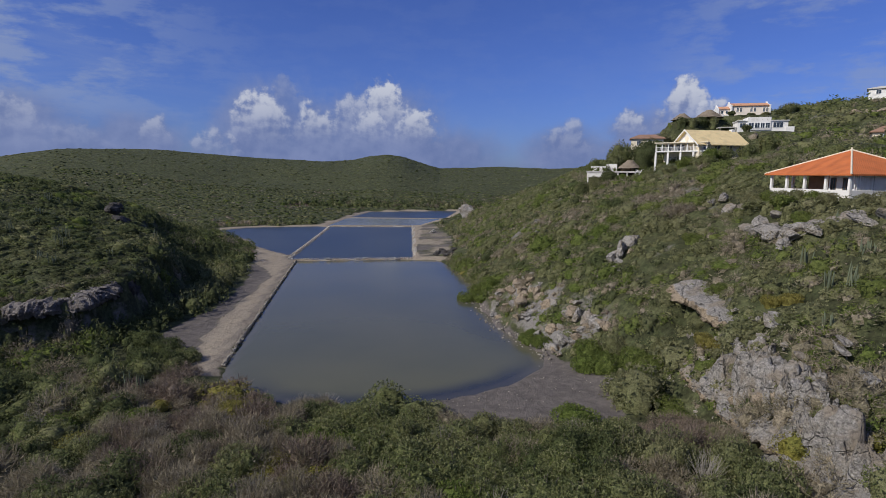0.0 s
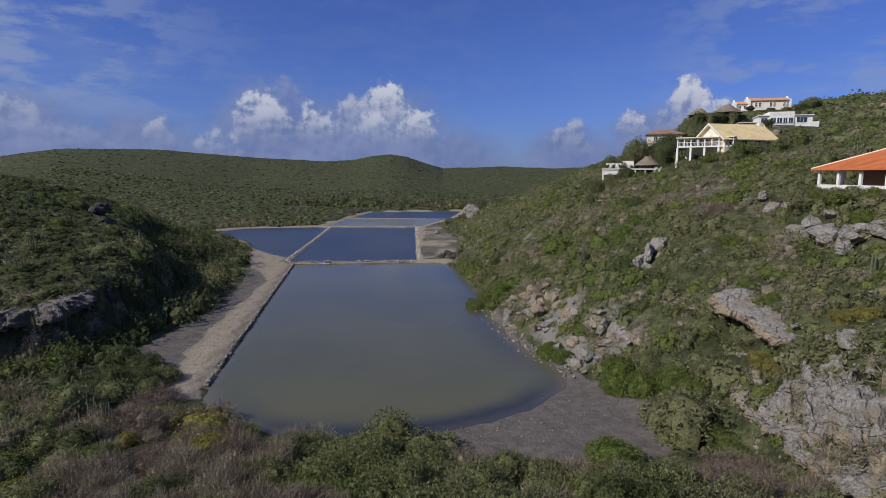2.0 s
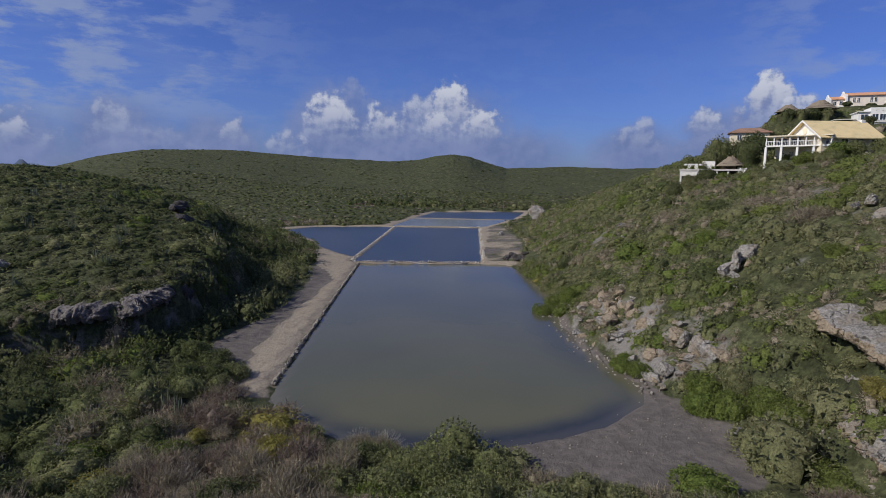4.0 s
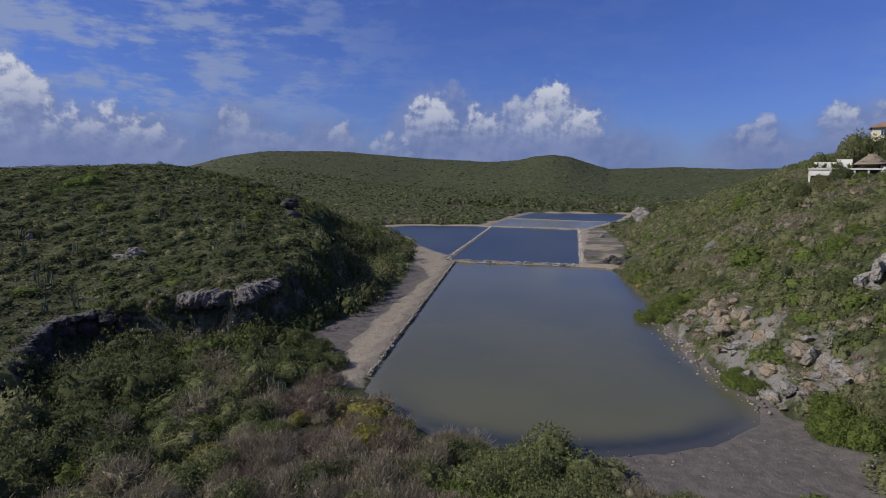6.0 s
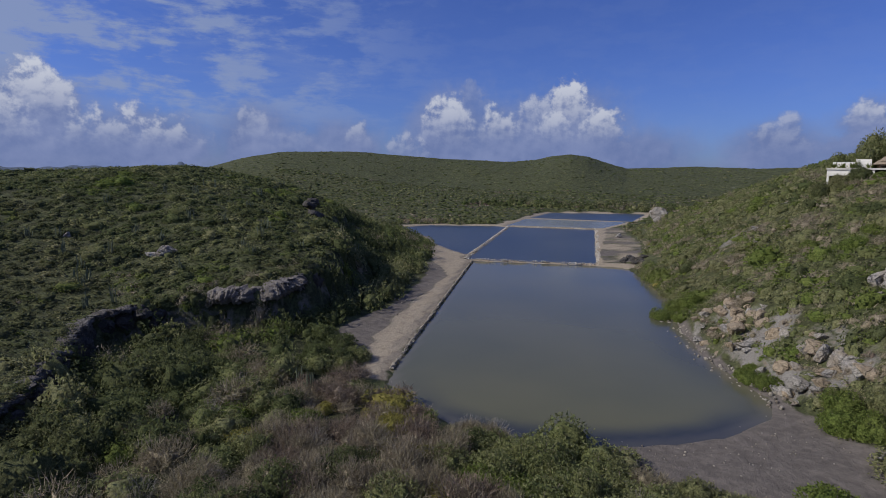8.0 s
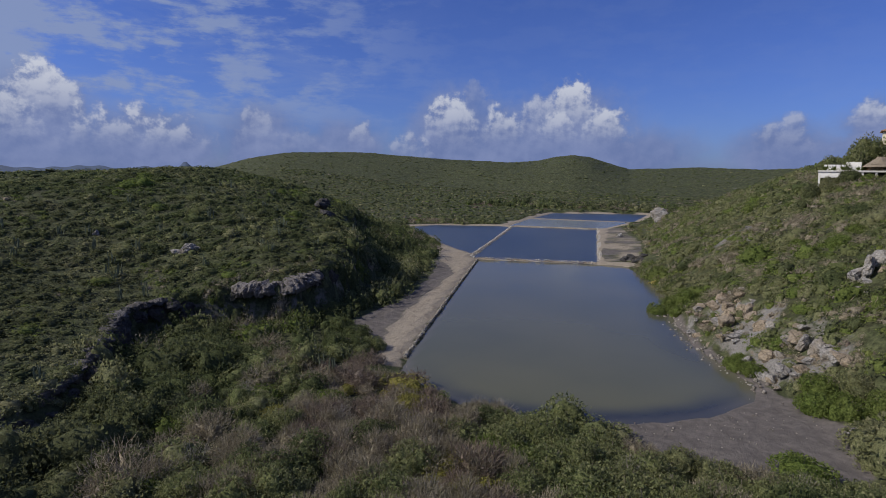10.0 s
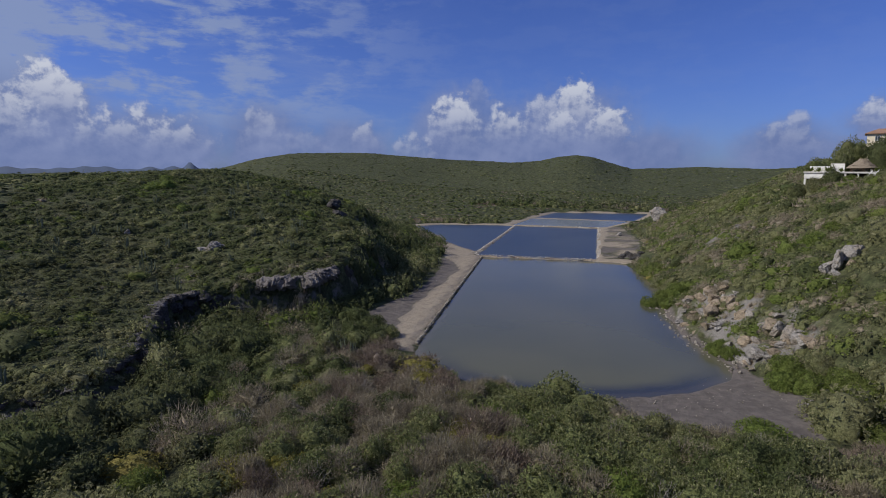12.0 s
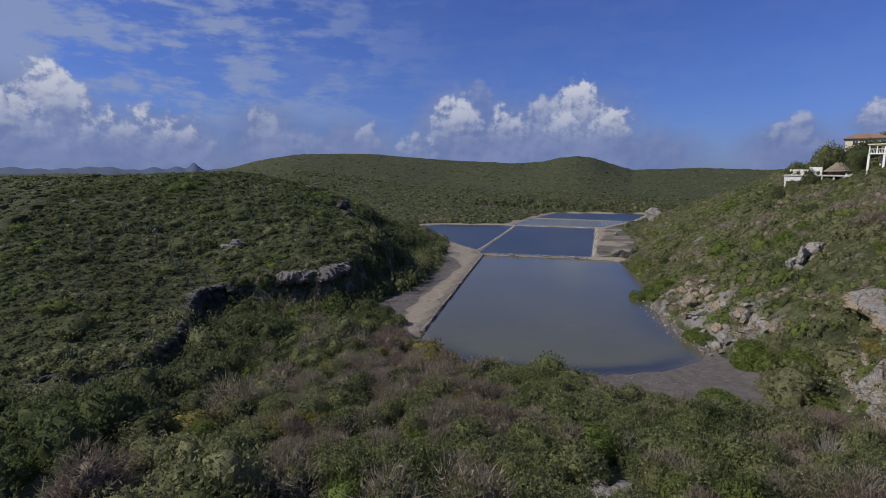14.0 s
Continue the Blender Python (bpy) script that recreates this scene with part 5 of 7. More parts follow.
def rock_face(name, label, a, b, down, up, step, rise, mat, seed, jut=0.55):
    """Fissured limestone slope along the line a-b: a broken edge at its foot and tilted plates with cracks above it."""
    a, b = Vector((*a, 0)), Vector((*b, 0))
    dirn = (b - a).normalized()
    out = Vector((dirn.y, -dirn.x, 0))
    if out.x > 0:
        out = -out
    nu, nv = int((b - a).length / step), int((down + up) / step)
    px = np.zeros((nu + 1, nv + 1))
    py = np.zeros((nu + 1, nv + 1))
    for i in range(nu + 1):
        for j in range(nv + 1):
            w = -down + (down + up) * j / nv
            wig = 0.9 * noise.noise(Vector((i * step * 0.35, seed, 0))) + 0.4 * noise.noise(Vector((i * step * 1.1, seed, 3)))
            p = a + dirn * (i * step) - out * (w + wig)
            px[i, j], py[i, j] = p.x, p.y
    base = height(px.ravel(), py.ravel(), False).reshape(px.shape)
    co = []
    for i in range(nu + 1):
        for j in range(nv + 1):
            w = -down + (down + up) * j / nv
            p = Vector((px[i, j], py[i, j], base[i, j]))
            q = Vector((dirn.dot(p) * 0.16 + out.dot(p) * 0.12, out.dot(p) * 0.80, seed * 5.0)) + Vector((noise.noise(p * 0.5), noise.noise(p * 0.5 + Vector((9, 0, 0))), 0)) * 0.55
            dist = noise.voronoi(q)[0]
            plate = noise.cell(noise.voronoi(q)[1][0] * 7.3)
            crack = max(0.0, 1 - (dist[1] - dist[0]) / 0.06)
            ends = float(smooth(0, 3.0 / step, i) * smooth(nu, nu - 3.0 / step, i))
            gaps = float(smooth(0.16, -0.22, noise.fractal(p * 0.33 + Vector((0, 0, seed)), 0.8, 2.0, 3)))
            lift = -0.6 + ends * 0.6 + ends * float(smooth(-0.15, 0.25, w)) * rise * float(smooth(up, up * 0.35, w)) - 0.6 * float(smooth(-0.2, -down, w)) - 0.5 * float(smooth(up * 0.75, up, w)) - 2.4 * gaps
            knobs = noise.turbulence(p * 1.5, 5, True, noise_basis='PERLIN_ORIGINAL', amplitude_scale=0.65, frequency_scale=2.1)
            z = p.z + lift + 0.40 * plate * float(smooth(0, 0.5, w)) - 0.9 * crack * float(smooth(0, 0.4, w)) + 0.55 * (0.5 - knobs) * float(smooth(-0.6, 0.2, w)) + 0.75 * noise.fractal(p * 0.6, 0.8, 2.0, 3)
            z -= 0.4 * float(i < 2 or i > nu - 2)
            lean = jut * float(smooth(-0.5, 0.3, w) * smooth(0.9, 0.3, w))
            side = out * (lean * ends + 0.30 * noise.fractal(p * 1.3 + Vector((4, 4, 0)), 0.8, 2.0, 3))
            co.append((p.x + side.x, p.y + side.y, z))
    w = nv + 1
    fa = [(i * w + j, i * w + j + 1, (i + 1) * w + j + 1, (i + 1) * w + j) for i in range(nu) for j in range(nv)]
    ob = mesh_object(name, co, fa, mat)
    return tagged(ob, label, "rock face", kind="structure")


def ledge(name, label, line, profile, face, seed, mat_top, mat_under, flute=0.2, lip=3, step=0.2, ends=2.5):
    """Overhanging rock edge along a line of x, y, z: the profile gives how far each strip stands out and up; strips after the lip take the second material."""
    q = np.array(line, float)
    c = np.concatenate([[0], np.cumsum(np.linalg.norm(np.diff(q[:, :2], axis=0), axis=1))])
    nu = int(c[-1] / step)
    u = np.linspace(0, c[-1], nu + 1)
    soft = [np.convolve(np.pad(np.interp(u, c, q[:, k]), 6, mode="edge"), np.ones(13) / 13, "valid") for k in range(3)]
    tx, ty = np.gradient(soft[0]), np.gradient(soft[1])
    norm = np.hypot(tx, ty)
    ox, oy = ty / norm, -tx / norm
    flip = np.sign(ox.mean() * face[0] + oy.mean() * face[1])
    prof = np.array(profile, float)
    pc = np.concatenate([[0], np.cumsum(np.linalg.norm(np.diff(prof, axis=0), axis=1))])
    nv = int(pc[-1] / step)
    pv = np.linspace(0, pc[-1], nv + 1)
    po, pz = np.interp(pv, pc, prof[:, 0]), np.interp(pv, pc, prof[:, 1])
    co = []
    for i in range(nu + 1):
        e = float(smooth(0, ends, u[i]) * smooth(c[-1], c[-1] - ends, u[i]))
        long = 0.75 + 0.9 * noise.fractal(Vector((u[i] * 0.45, seed, 0)), 0.9, 2.0, 4)
        for j in range(nv + 1):
            hang = float(smooth(pc[lip - 1], pc[lip], pv[j]))
            p = Vector((soft[0][i], soft[1][i], soft[2][i] + pz[j]))
            f = noise.fractal(Vector((u[i] * 1.9, p.z * 0.8, seed)), 0.6, 2.1, 6) * flute + 0.34 * noise.fractal(p * 1.1 + Vector((seed, 0, 0)), 0.8, 2.0, 4)
            cell = noise.cell(Vector((u[i] * 0.85 + 0.6 * noise.noise(p * 0.8), p.z * 1.5 + 0.35 * u[i], seed)))
            f += 0.30 * (cell - 0.5) + 0.16 * noise.fractal(p * 4.2 + Vector((0, seed, 0)), 0.4, 2.2, 4)
            o = (po[j] * (long if po[j] > 0 else 1.0) + f) * e - 1.6 * (1 - e)
            z = p.z + 0.30 * noise.fractal(p * 0.9 + Vector((0, seed, 0)), 0.8, 2.0, 4) * (1 - 0.5 * hang) + hang * flute * 1.2 * noise.fractal(Vector((u[i] * 2.6, 0, seed)), 0.7, 2.0, 4) - 0.8 * (1 - e)
            co.append((p.x + ox[i] * flip * o, p.y + oy[i] * flip * o, z))
    w = nv + 1
    fa = [(i * w + j, i * w + j + 1, (i + 1) * w + j + 1, (i + 1) * w + j) for i in range(nu) for j in range(nv)]
    ob = mesh_object(name, co, fa, mat_top)
    ob.data.materials.append(mat_under)
    ob.data.polygons.foreach_set("material_index", np.array([int(pv[k % nv] > pc[lip] - 0.1) for k in range(len(fa))], np.int32))
    return tagged(ob, label, "rock face", kind="structure")


rock_face("rock_face_foot", "fissured pale limestone slope above a broken edge", (27.5, 52.0), (27.2, 29.0), 0.3, 3.6, 0.17, 0.85, M_ROCK, 2)
ledge("rock_edge_foot", "broken limestone edge with a tan undercut face", [(27.2, 59.0, 4.8), (26.6, 56.0, 4.2), (26.2, 52.5, 3.9), (26.0, 49.0, 3.8), (25.8, 45.5, 3.8), (25.5, 42.0, 4.0), (25.5, 38.0, 4.3), (26.2, 31.0, 4.6)],
      [(-3.0, 3.0), (-1.3, 1.3), (-0.2, 0.3), (0.45, -0.15), (0.35, -0.55), (-0.45, -0.8), (-0.5, -1.8), (0.2, -3.2), (0.6, -4.0)], (-1, 0), 3, M_ROCK, M_ROCK_TAN, 0.42)
for k in range(26):
    f = rr.random()
    boulder(ROCKS[rr.randrange(8)], 29.0 + 5.0 * f + rr.uniform(-1.5, 2.5), 54.0 - 20.0 * f + rr.uniform(-1.5, 1.5), 0.1, (rr.uniform(0.4, 1.1), rr.uniform(0.6, 1.5), rr.uniform(0.35, 0.7)), rr.uniform(-0.6, 0.4),
            (rr.uniform(-0.2, 0.2), rr.uniform(0.2, 0.6)), "weathered grey limestone slab on the steep slope", "hillside_rock", "slabs on the steep slope")
for k, (px, py, a) in enumerate(((3.0, 26.2, 1.5), (4.2, 28.0, 1.3), (2.4, 27.9, 0.9), (4.6, 26.0, 1.0))):
    boulder(ROCKS[k], px, py, 0.0, (a * 1.2, a, 0.32), 1.3 * k, (0.05, 0.08), "pale weathered limestone slab between shrubs", "ground_rock", "slabs between the shrubs")
# overhanging ledge over a shallow cave
ledge("rock_ledge_cave", "pale limestone ledge overhanging a shallow dark cave", [(30.8, 69.0, 11.2), (30.2, 66.5, 10.9), (30.1, 63.0, 10.3), (30.2, 60.0, 10.0), (30.3, 57.5, 9.8), (30.5, 54.5, 9.4), (30.9, 51.6, 8.6)],
      [(-4.2, 0.3), (-2.6, 0.75), (-0.6, 0.45), (1.0, 0.0), (1.4, -0.55), (0.7, -0.9), (-0.9, -0.9), (-1.5, -2.2), (-1.0, -3.4)], (-1, -0.2), 9, M_ROCK, M_ROCK_TAN, 0.25)
for k in range(7):
    f = rr.random()
    px, py = 24.6 + 4.0 * f + rr.uniform(-0.4, 0.4), 56.5 - 24.0 * f
    boulder(ROCKS_TAN[rr.randrange(5)], px, py, 0.1, (rr.uniform(0.5, 1.0), rr.uniform(0.6, 1.2), rr.uniform(0.5, 0.8)), rr.uniform(0, 6.28), (rr.uniform(-0.2, 0.2), rr.uniform(0.0, 0.5)),
            "tan limestone block fallen from the edge", "fallen_rock", "blocks below the edge")
for k in range(16):
    f = rr.random()
    px, py = 40.0 + 8.0 * f + rr.uniform(-1, 1), 68.5 - 10.0 * f + rr.uniform(-2.5, 2.5)
    boulder(ROCKS[3 + rr.randrange(5)], px, py, 0.5, (rr.uniform(0.9, 1.9), rr.uniform(0.9, 1.9), rr.uniform(0.6, 1.0)), rr.uniform(0, 6.28), (rr.uniform(-0.2, 0.2), rr.uniform(0.1, 0.5)),
            "pale grey limestone showing through dry scrub", "hillside_rock", "pale slabs on the upper slope")
for k, (px, py, s) in enumerate(((42.8, 84.2, 1.0), (44.2, 83.6, 1.2), (42.6, 78.6, 1.2), (44.0, 77.6, 0.9), (41.6, 71.8, 1.3), (42.8, 70.4, 1.5), (44.0, 69.4, 1.1), (41.8, 66.4, 1.2), (42.6, 64.6, 1.4), (41.0, 63.0, 1.0))):
    boulder(ROCKS[k % 8], px, py, 0.35, (s * 1.2, s * 0.95, s * 0.7), 1.1 * k, (0.15, 0.35), "weathered grey limestone outcrop among twiggy scrub", "hillside_rock", "pale slabs on the upper slope")
# rockfall at the pond's eastern shore
boulder(ROCKS_TAN[1], 13.7, 87.2, 0.9, (1.35, 1.3, 1.45), 0.6, (0.1, 0.1), "large tan boulder above the water's edge", group="shore boulders")
boulder(ROCKS_TAN[2], 11.0, 88.6, 0.3, (1.25, 1.0, 0.9), 0.2, (0, 0.1), "tan boulder at the water's edge", group="shore boulders")
boulder(ROCKS[4], 9.9, 90.2, 0.2, (1.1, 0.9, 0.7), 1.2, (0, 0.1), "pale grey boulder at the water's edge", group="shore boulders")
boulder(ROCKS[5], 17.4, 71.8, 0.4, (1.2, 0.9, 1.0), 0.8, (0.2, 0.3), "grey split boulder beside the shore", group="shore boulders")
boulder(ROCKS_TAN[3], 19.0, 70.6, 0.4, (1.2, 0.8, 0.7), 0.1, (0.1, 0.2), "tan boulder beside the shore", group="shore boulders")
boulder(ROCKS[6], 20.0, 58.4, 0.2, (0.9, 0.5, 0.6), 0.4, (0.0, 0.2), "pale pointed rock lying on grey mud", group="shore boulders")
for k in range(78):
    f = rr.random()
    py = 69.5 + 29.0 * f
    px = float(np.interp(py, SHORE_Y, SHORE_X)) + rr.uniform(0.3, 8.0)
    s = rr.choice((0.4, 0.5, 0.6, 0.8, 1.0, 1.4))
    tan = rr.random() < 0.5
    boulder(ROCKS_TAN[rr.randrange(5)] if tan else ROCKS[3 + rr.randrange(5)], px, py, 0.05 * s, (s * rr.uniform(0.8, 1.5), s * rr.uniform(0.8, 1.5), s * rr.uniform(0.5, 0.9)), rr.uniform(0, 6.28),
            (rr.uniform(-0.3, 0.3), rr.uniform(-0.1, 0.5)), "tan rockfall boulder on the bank" if tan else "grey rockfall boulder on the bank", group="rockfall")
for k, (px, py, a, b, c) in enumerate(((19.6, 77.6, 1.5, 1.1, 1.2), (20.6, 75.8, 1.3, 1.0, 1.3), (21.2, 73.6, 1.5, 1.2, 1.2), (21.6, 71.6, 1.1, 1.3, 1.1), (22.2, 70.0, 1.2, 1.0, 1.3), (20.2, 72.2, 1.0, 0.9, 0.9), (16.2, 74.4, 1.0, 0.9, 0.9))):
    boulder(ROCKS[k], px, py, 0.15, (a, b, c), 0.9 * k, (0.2, 0.35), "cracked grey limestone block above the shore", group="shore outcrop")
for k, (px, py, a) in enumerate(((13.6, 94.6, 1.3), (15.0, 92.8, 1.5), (14.4, 90.6, 1.2), (16.2, 89.6, 1.4), (12.0, 97.4, 1.1), (16.8, 87.0, 1.2))):
    boulder(ROCKS_TAN[k % 5], px, py, -0.1, (a * 1.2, a * 0.8, a), 0.7 * k, (0.1, 0.5), "tan broken rock face above the shore", group="tan rock faces")
for k in range(16):
    px, py = 0.5 + rr.uniform(-1.5, 4.5), 158.5 + rr.uniform(-2.5, 6.0)
    s = rr.uniform(0.6, 1.5)
    boulder(ROCKS_DARK[rr.randrange(7)], px, py, 0.2, (s, s * 0.8, s * 0.8), rr.uniform(0, 6.28), label="dark grey rock at the end of the dike", group="rocks by the dike")
boulder(ROCKS[7], -2.5, 221.0, 0.5, (1.8, 1.3, 1.0), 0.4, label="brown rock on the bare bank", group="rocks by the dike")
# western hill
boulder(ROCKS[0], -73.6, 78.2, 0.4, (2.4, 1.2, 1.1), 0.5, (0.2, -0.4), "grey tilted slab among the scrub", "hillside_rock")
boulder(ROCKS[5], -75.4, 77.4, 0.1, (1.2, 0.9, 0.7), 1.5, label="grey rock beside a tilted slab", name="hillside_rock")
boulder(ROCKS[6], -92.4, 76.0, 0.1, (1.2, 0.9, 0.9), 0.2, label="pale grey rock among the scrub", name="hillside_rock")
boulder(ROCKS_DARK[2], -75.0, 125.0, 0.9, (3.0, 2.0, 1.4), 0.9, (0, 0.2), "dark limestone ledge at the hill's edge", "rock_ledge")
boulder(ROCKS_DARK[1], -79.0, 133.0, 0.9, (2.6, 2.2, 1.3), 0.3, (0, 0.2), "dark limestone ledge at the hill's edge", "rock_ledge")
# shaded face, its shade put into the dark rock colour
boulder(ROCKS_DARK[0], -69.5, 119.0, 0.2, (2.6, 3.6, 1.5), 0.5, (0, 0.4), "dark shaded limestone face below the hilltop", "rock_ledge")


def rim_height(py):
    return float(np.interp(py, [20, 28, 34, 55, 66, 72, 84, 95, 110, 124], [1.9, 2.6, 3.6, 5.4, 6.2, 7.2, 8.3, 9.5, 11.3, 12.6]))


# strips under the lip take the dark rock: cave shade put into colour
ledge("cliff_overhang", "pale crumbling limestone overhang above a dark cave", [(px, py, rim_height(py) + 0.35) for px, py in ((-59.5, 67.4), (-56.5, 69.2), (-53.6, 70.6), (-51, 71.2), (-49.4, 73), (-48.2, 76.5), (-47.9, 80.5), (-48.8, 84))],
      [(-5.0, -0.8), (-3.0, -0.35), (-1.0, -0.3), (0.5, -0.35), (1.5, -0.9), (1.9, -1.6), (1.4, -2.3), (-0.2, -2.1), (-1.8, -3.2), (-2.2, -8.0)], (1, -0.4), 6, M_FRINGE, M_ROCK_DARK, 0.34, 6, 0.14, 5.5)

# edge in the shade-toned grey, its underside in the darker rock
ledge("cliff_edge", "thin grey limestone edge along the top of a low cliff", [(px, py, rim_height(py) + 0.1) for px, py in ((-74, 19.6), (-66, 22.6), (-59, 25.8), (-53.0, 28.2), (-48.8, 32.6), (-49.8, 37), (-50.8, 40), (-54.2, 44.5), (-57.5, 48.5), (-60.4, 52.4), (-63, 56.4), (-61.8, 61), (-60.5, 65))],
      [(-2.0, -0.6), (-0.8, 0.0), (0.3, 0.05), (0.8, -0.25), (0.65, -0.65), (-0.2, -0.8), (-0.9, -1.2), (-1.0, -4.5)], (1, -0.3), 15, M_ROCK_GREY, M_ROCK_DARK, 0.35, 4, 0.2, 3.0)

# the low western cliff, block by block along its rim
cliff = tagged(new("cliff_west"), "low dark limestone cliff round the western hill", "cliff", kind="structure")
RIM = [(-78, 18.5), (-70, 21), (-61, 24.8), (-53.0, 28.2), (-48.6, 32.8), (-49.6, 36.5), (-50.8, 40), (-54.2, 44.5), (-57.5, 48.5), (-63, 56), (-61.5, 61), (-60, 65), (-54, 70.5),
       (-50.4, 71.5), (-48.5, 77), (-47.5, 82), (-49.5, 88), (-51.5, 94), (-56, 102), (-61, 110), (-66, 118)]
rr = random.Random(11)
for (x0, y0), (x1, y1) in zip(RIM, RIM[1:]):
    n_blocks = max(2, round(math.hypot(x1 - x0, y1 - y0) / 1.5))
    for k in range(n_blocks):
        if 67 < (y0 + y1) / 2 < 80:
            continue
        f = (k + rr.random()) / n_blocks
        px, py = x0 + (x1 - x0) * f + rr.uniform(-0.5, 0.5), y0 + (y1 - y0) * f + rr.uniform(-0.5, 0.5)
        tall = float(np.interp(py, [20, 30, 40, 60, 80, 120], [0.8, 1.0, 1.2, 1.7, 1.9, 2.0])) * rr.uniform(0.7, 1.15)
        rim_z = rim_height(py)
        # the dark rock colour carries the cliff's shade
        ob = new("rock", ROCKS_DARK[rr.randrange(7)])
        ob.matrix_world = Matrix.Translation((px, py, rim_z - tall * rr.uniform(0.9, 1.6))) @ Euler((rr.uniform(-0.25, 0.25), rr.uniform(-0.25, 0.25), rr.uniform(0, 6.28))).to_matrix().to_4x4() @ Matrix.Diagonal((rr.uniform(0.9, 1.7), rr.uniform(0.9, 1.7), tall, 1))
        ob.parent = cliff


def loose_stones(name, label, spots, lo, hi, mat=None):
    """Many small stones as one object: spots are rows of x, y, z."""
    base = []
    for me in STONES_LOW:
        co = np.empty(len(me.vertices) * 3, np.float32)
        me.vertices.foreach_get("co", co)
        fa = np.empty(len(me.polygons) * 3, np.int32)
        me.polygons.foreach_get("vertices", fa)
        base.append((co.reshape(-1, 3), fa.reshape(-1, 3)))
    vs, fs, n0 = [], [], 0
    for x, y, z in spots:
        co, fa = base[int(RNG.integers(0, len(base)))]
        a = RNG.uniform(0, 6.28)
        s = RNG.uniform(lo, hi) * RNG.uniform(0.6, 1.2, 3)
        r = np.array([[math.cos(a), -math.sin(a), 0], [math.sin(a), math.cos(a), 0], [0, 0, 1]])
        vs.append((co * s) @ r.T + np.array([x, y, z]))
        fs.append(fa + n0)
        n0 += len(co)
    return tagged(mesh_object(name, np.concatenate(vs), np.concatenate(fs), mat or M_STONE), label, "stones", kind="stuff")


def along(points, count, spread, lift):
    """Spots strewn along a line."""
    p = np.array(points, float)
    seg = np.linalg.norm(np.diff(p, axis=0), axis=1)
    t = RNG.uniform(0, seg.sum(), count)
    c = np.concatenate([[0], np.cumsum(seg)])
    x = np.interp(t, c, p[:, 0]) + RNG.normal(0, spread, count)
    y = np.interp(t, c, p[:, 1]) + RNG.normal(0, spread, count)
    return np.stack([x, y, np.maximum(height(x, y), -0.08) + lift], 1)


loose_stones("shore_stones", "pale stones along the pond's eastern shore", along([(15, 69), (14.6, 73), (12.3, 77), (9.8, 85), (8.3, 96), (8.0, 104)], 190, 1.0, 0.02), 0.07, 0.36)
loose_stones("shore_stones", "small pale stones on the muddy beach", along([(-1, 53), (8, 55), (16, 60), (16, 66)], 90, 2.2, 0.02), 0.04, 0.13)
loose_stones("hill_stones", "loose grey stones on the eastern slope", along([(27, 56), (29, 48), (31, 42), (33, 36)], 260, 2.2, 0.03), 0.12, 0.4)
loose_stones("bank_stones", "pale stones beside the dike", along([(-37, 88), (-42, 112), (-48, 140), (-53, 152)], 55, 1.5, 0.0), 0.06, 0.32)
loose_stones("dike_rubble", "rubble along the far dikes", along([(-42.6, 154.5), (-50, 250), (-12.4, 254), (-7.2, 158)], 420, 0.30, 0.10), 0.10, 0.26, M_SALT_STONE)

loose_stones("dike_rubble", "rubble on the dike between two ponds", along([(-42.4, 152), (-43.4, 165), (-46.6, 205), (-50.4, 250)], 150, 0.3, 0.12), 0.10, 0.24, M_SALT_STONE)
loose_stones("dike_rubble", "pale broken stones on the cross dike", along([(-41.5, 149.8), (-24, 152.4), (-6.6, 154.9)], 130, 0.35, 0.05), 0.12, 0.36, M_SALT_STONE)


def low_dike(label, points, width, top):
    """A low earth dike with sloping sides and a worn crown along a line."""
    p = np.array(points, float)
    c = np.concatenate([[0], np.cumsum(np.linalg.norm(np.diff(p, axis=0), axis=1))])
    u = np.arange(0, c[-1], 0.8)
    x, y = np.interp(u, c, p[:, 0]), np.interp(u, c, p[:, 1])
    tx, ty = np.gradient(x), np.gradient(y)
    n = np.hypot(tx, ty)
    co = []
    for k in range(len(u)):
        for o, z in ((-1.7, -0.5), (-0.75, 0.75), (-0.3, 1.0), (0.3, 1.0), (0.75, 0.75), (1.7, -0.5)):
            w = o * width / 2 + 0.12 * noise.noise(Vector((u[k] * 0.7, o, 1)))
            co.append((x[k] + ty[k] / n[k] * w, y[k] - tx[k] / n[k] * w, z * top + 0.07 * noise.noise(Vector((u[k] * 0.6, o * 3, 5)))))
    fa = [(k * 6 + j, k * 6 + j + 1, k * 6 + j + 7, k * 6 + j + 6) for k in range(len(u) - 1) for j in range(5)]
    tagged(mesh_object("dike", co, fa, M_DIKE), label, "dike", kind="structure")


low_dike("low pale earth dike between two ponds", [(-41.2, 149.5), (-24, 152.2), (-6.4, 154.8), (-2.0, 155.0)], 0.55, 0.10)
low_dike("thin pale dike beside the western pond", [(-42.6, 152.0), (-43.0, 157.0), (-46.7, 205.0), (-50.5, 250.0)], 1.3, 0.38)
low_dike("thin far dike across the salt ponds", [(-50.8, 251.4), (-30, 252.9), (-12.0, 254.3)], 1.3, 0.36)
low_dike("pale dike along the bare eastern bank", [(-6.4, 156.0), (-11.6, 250.0)], 1.3, 0.42)

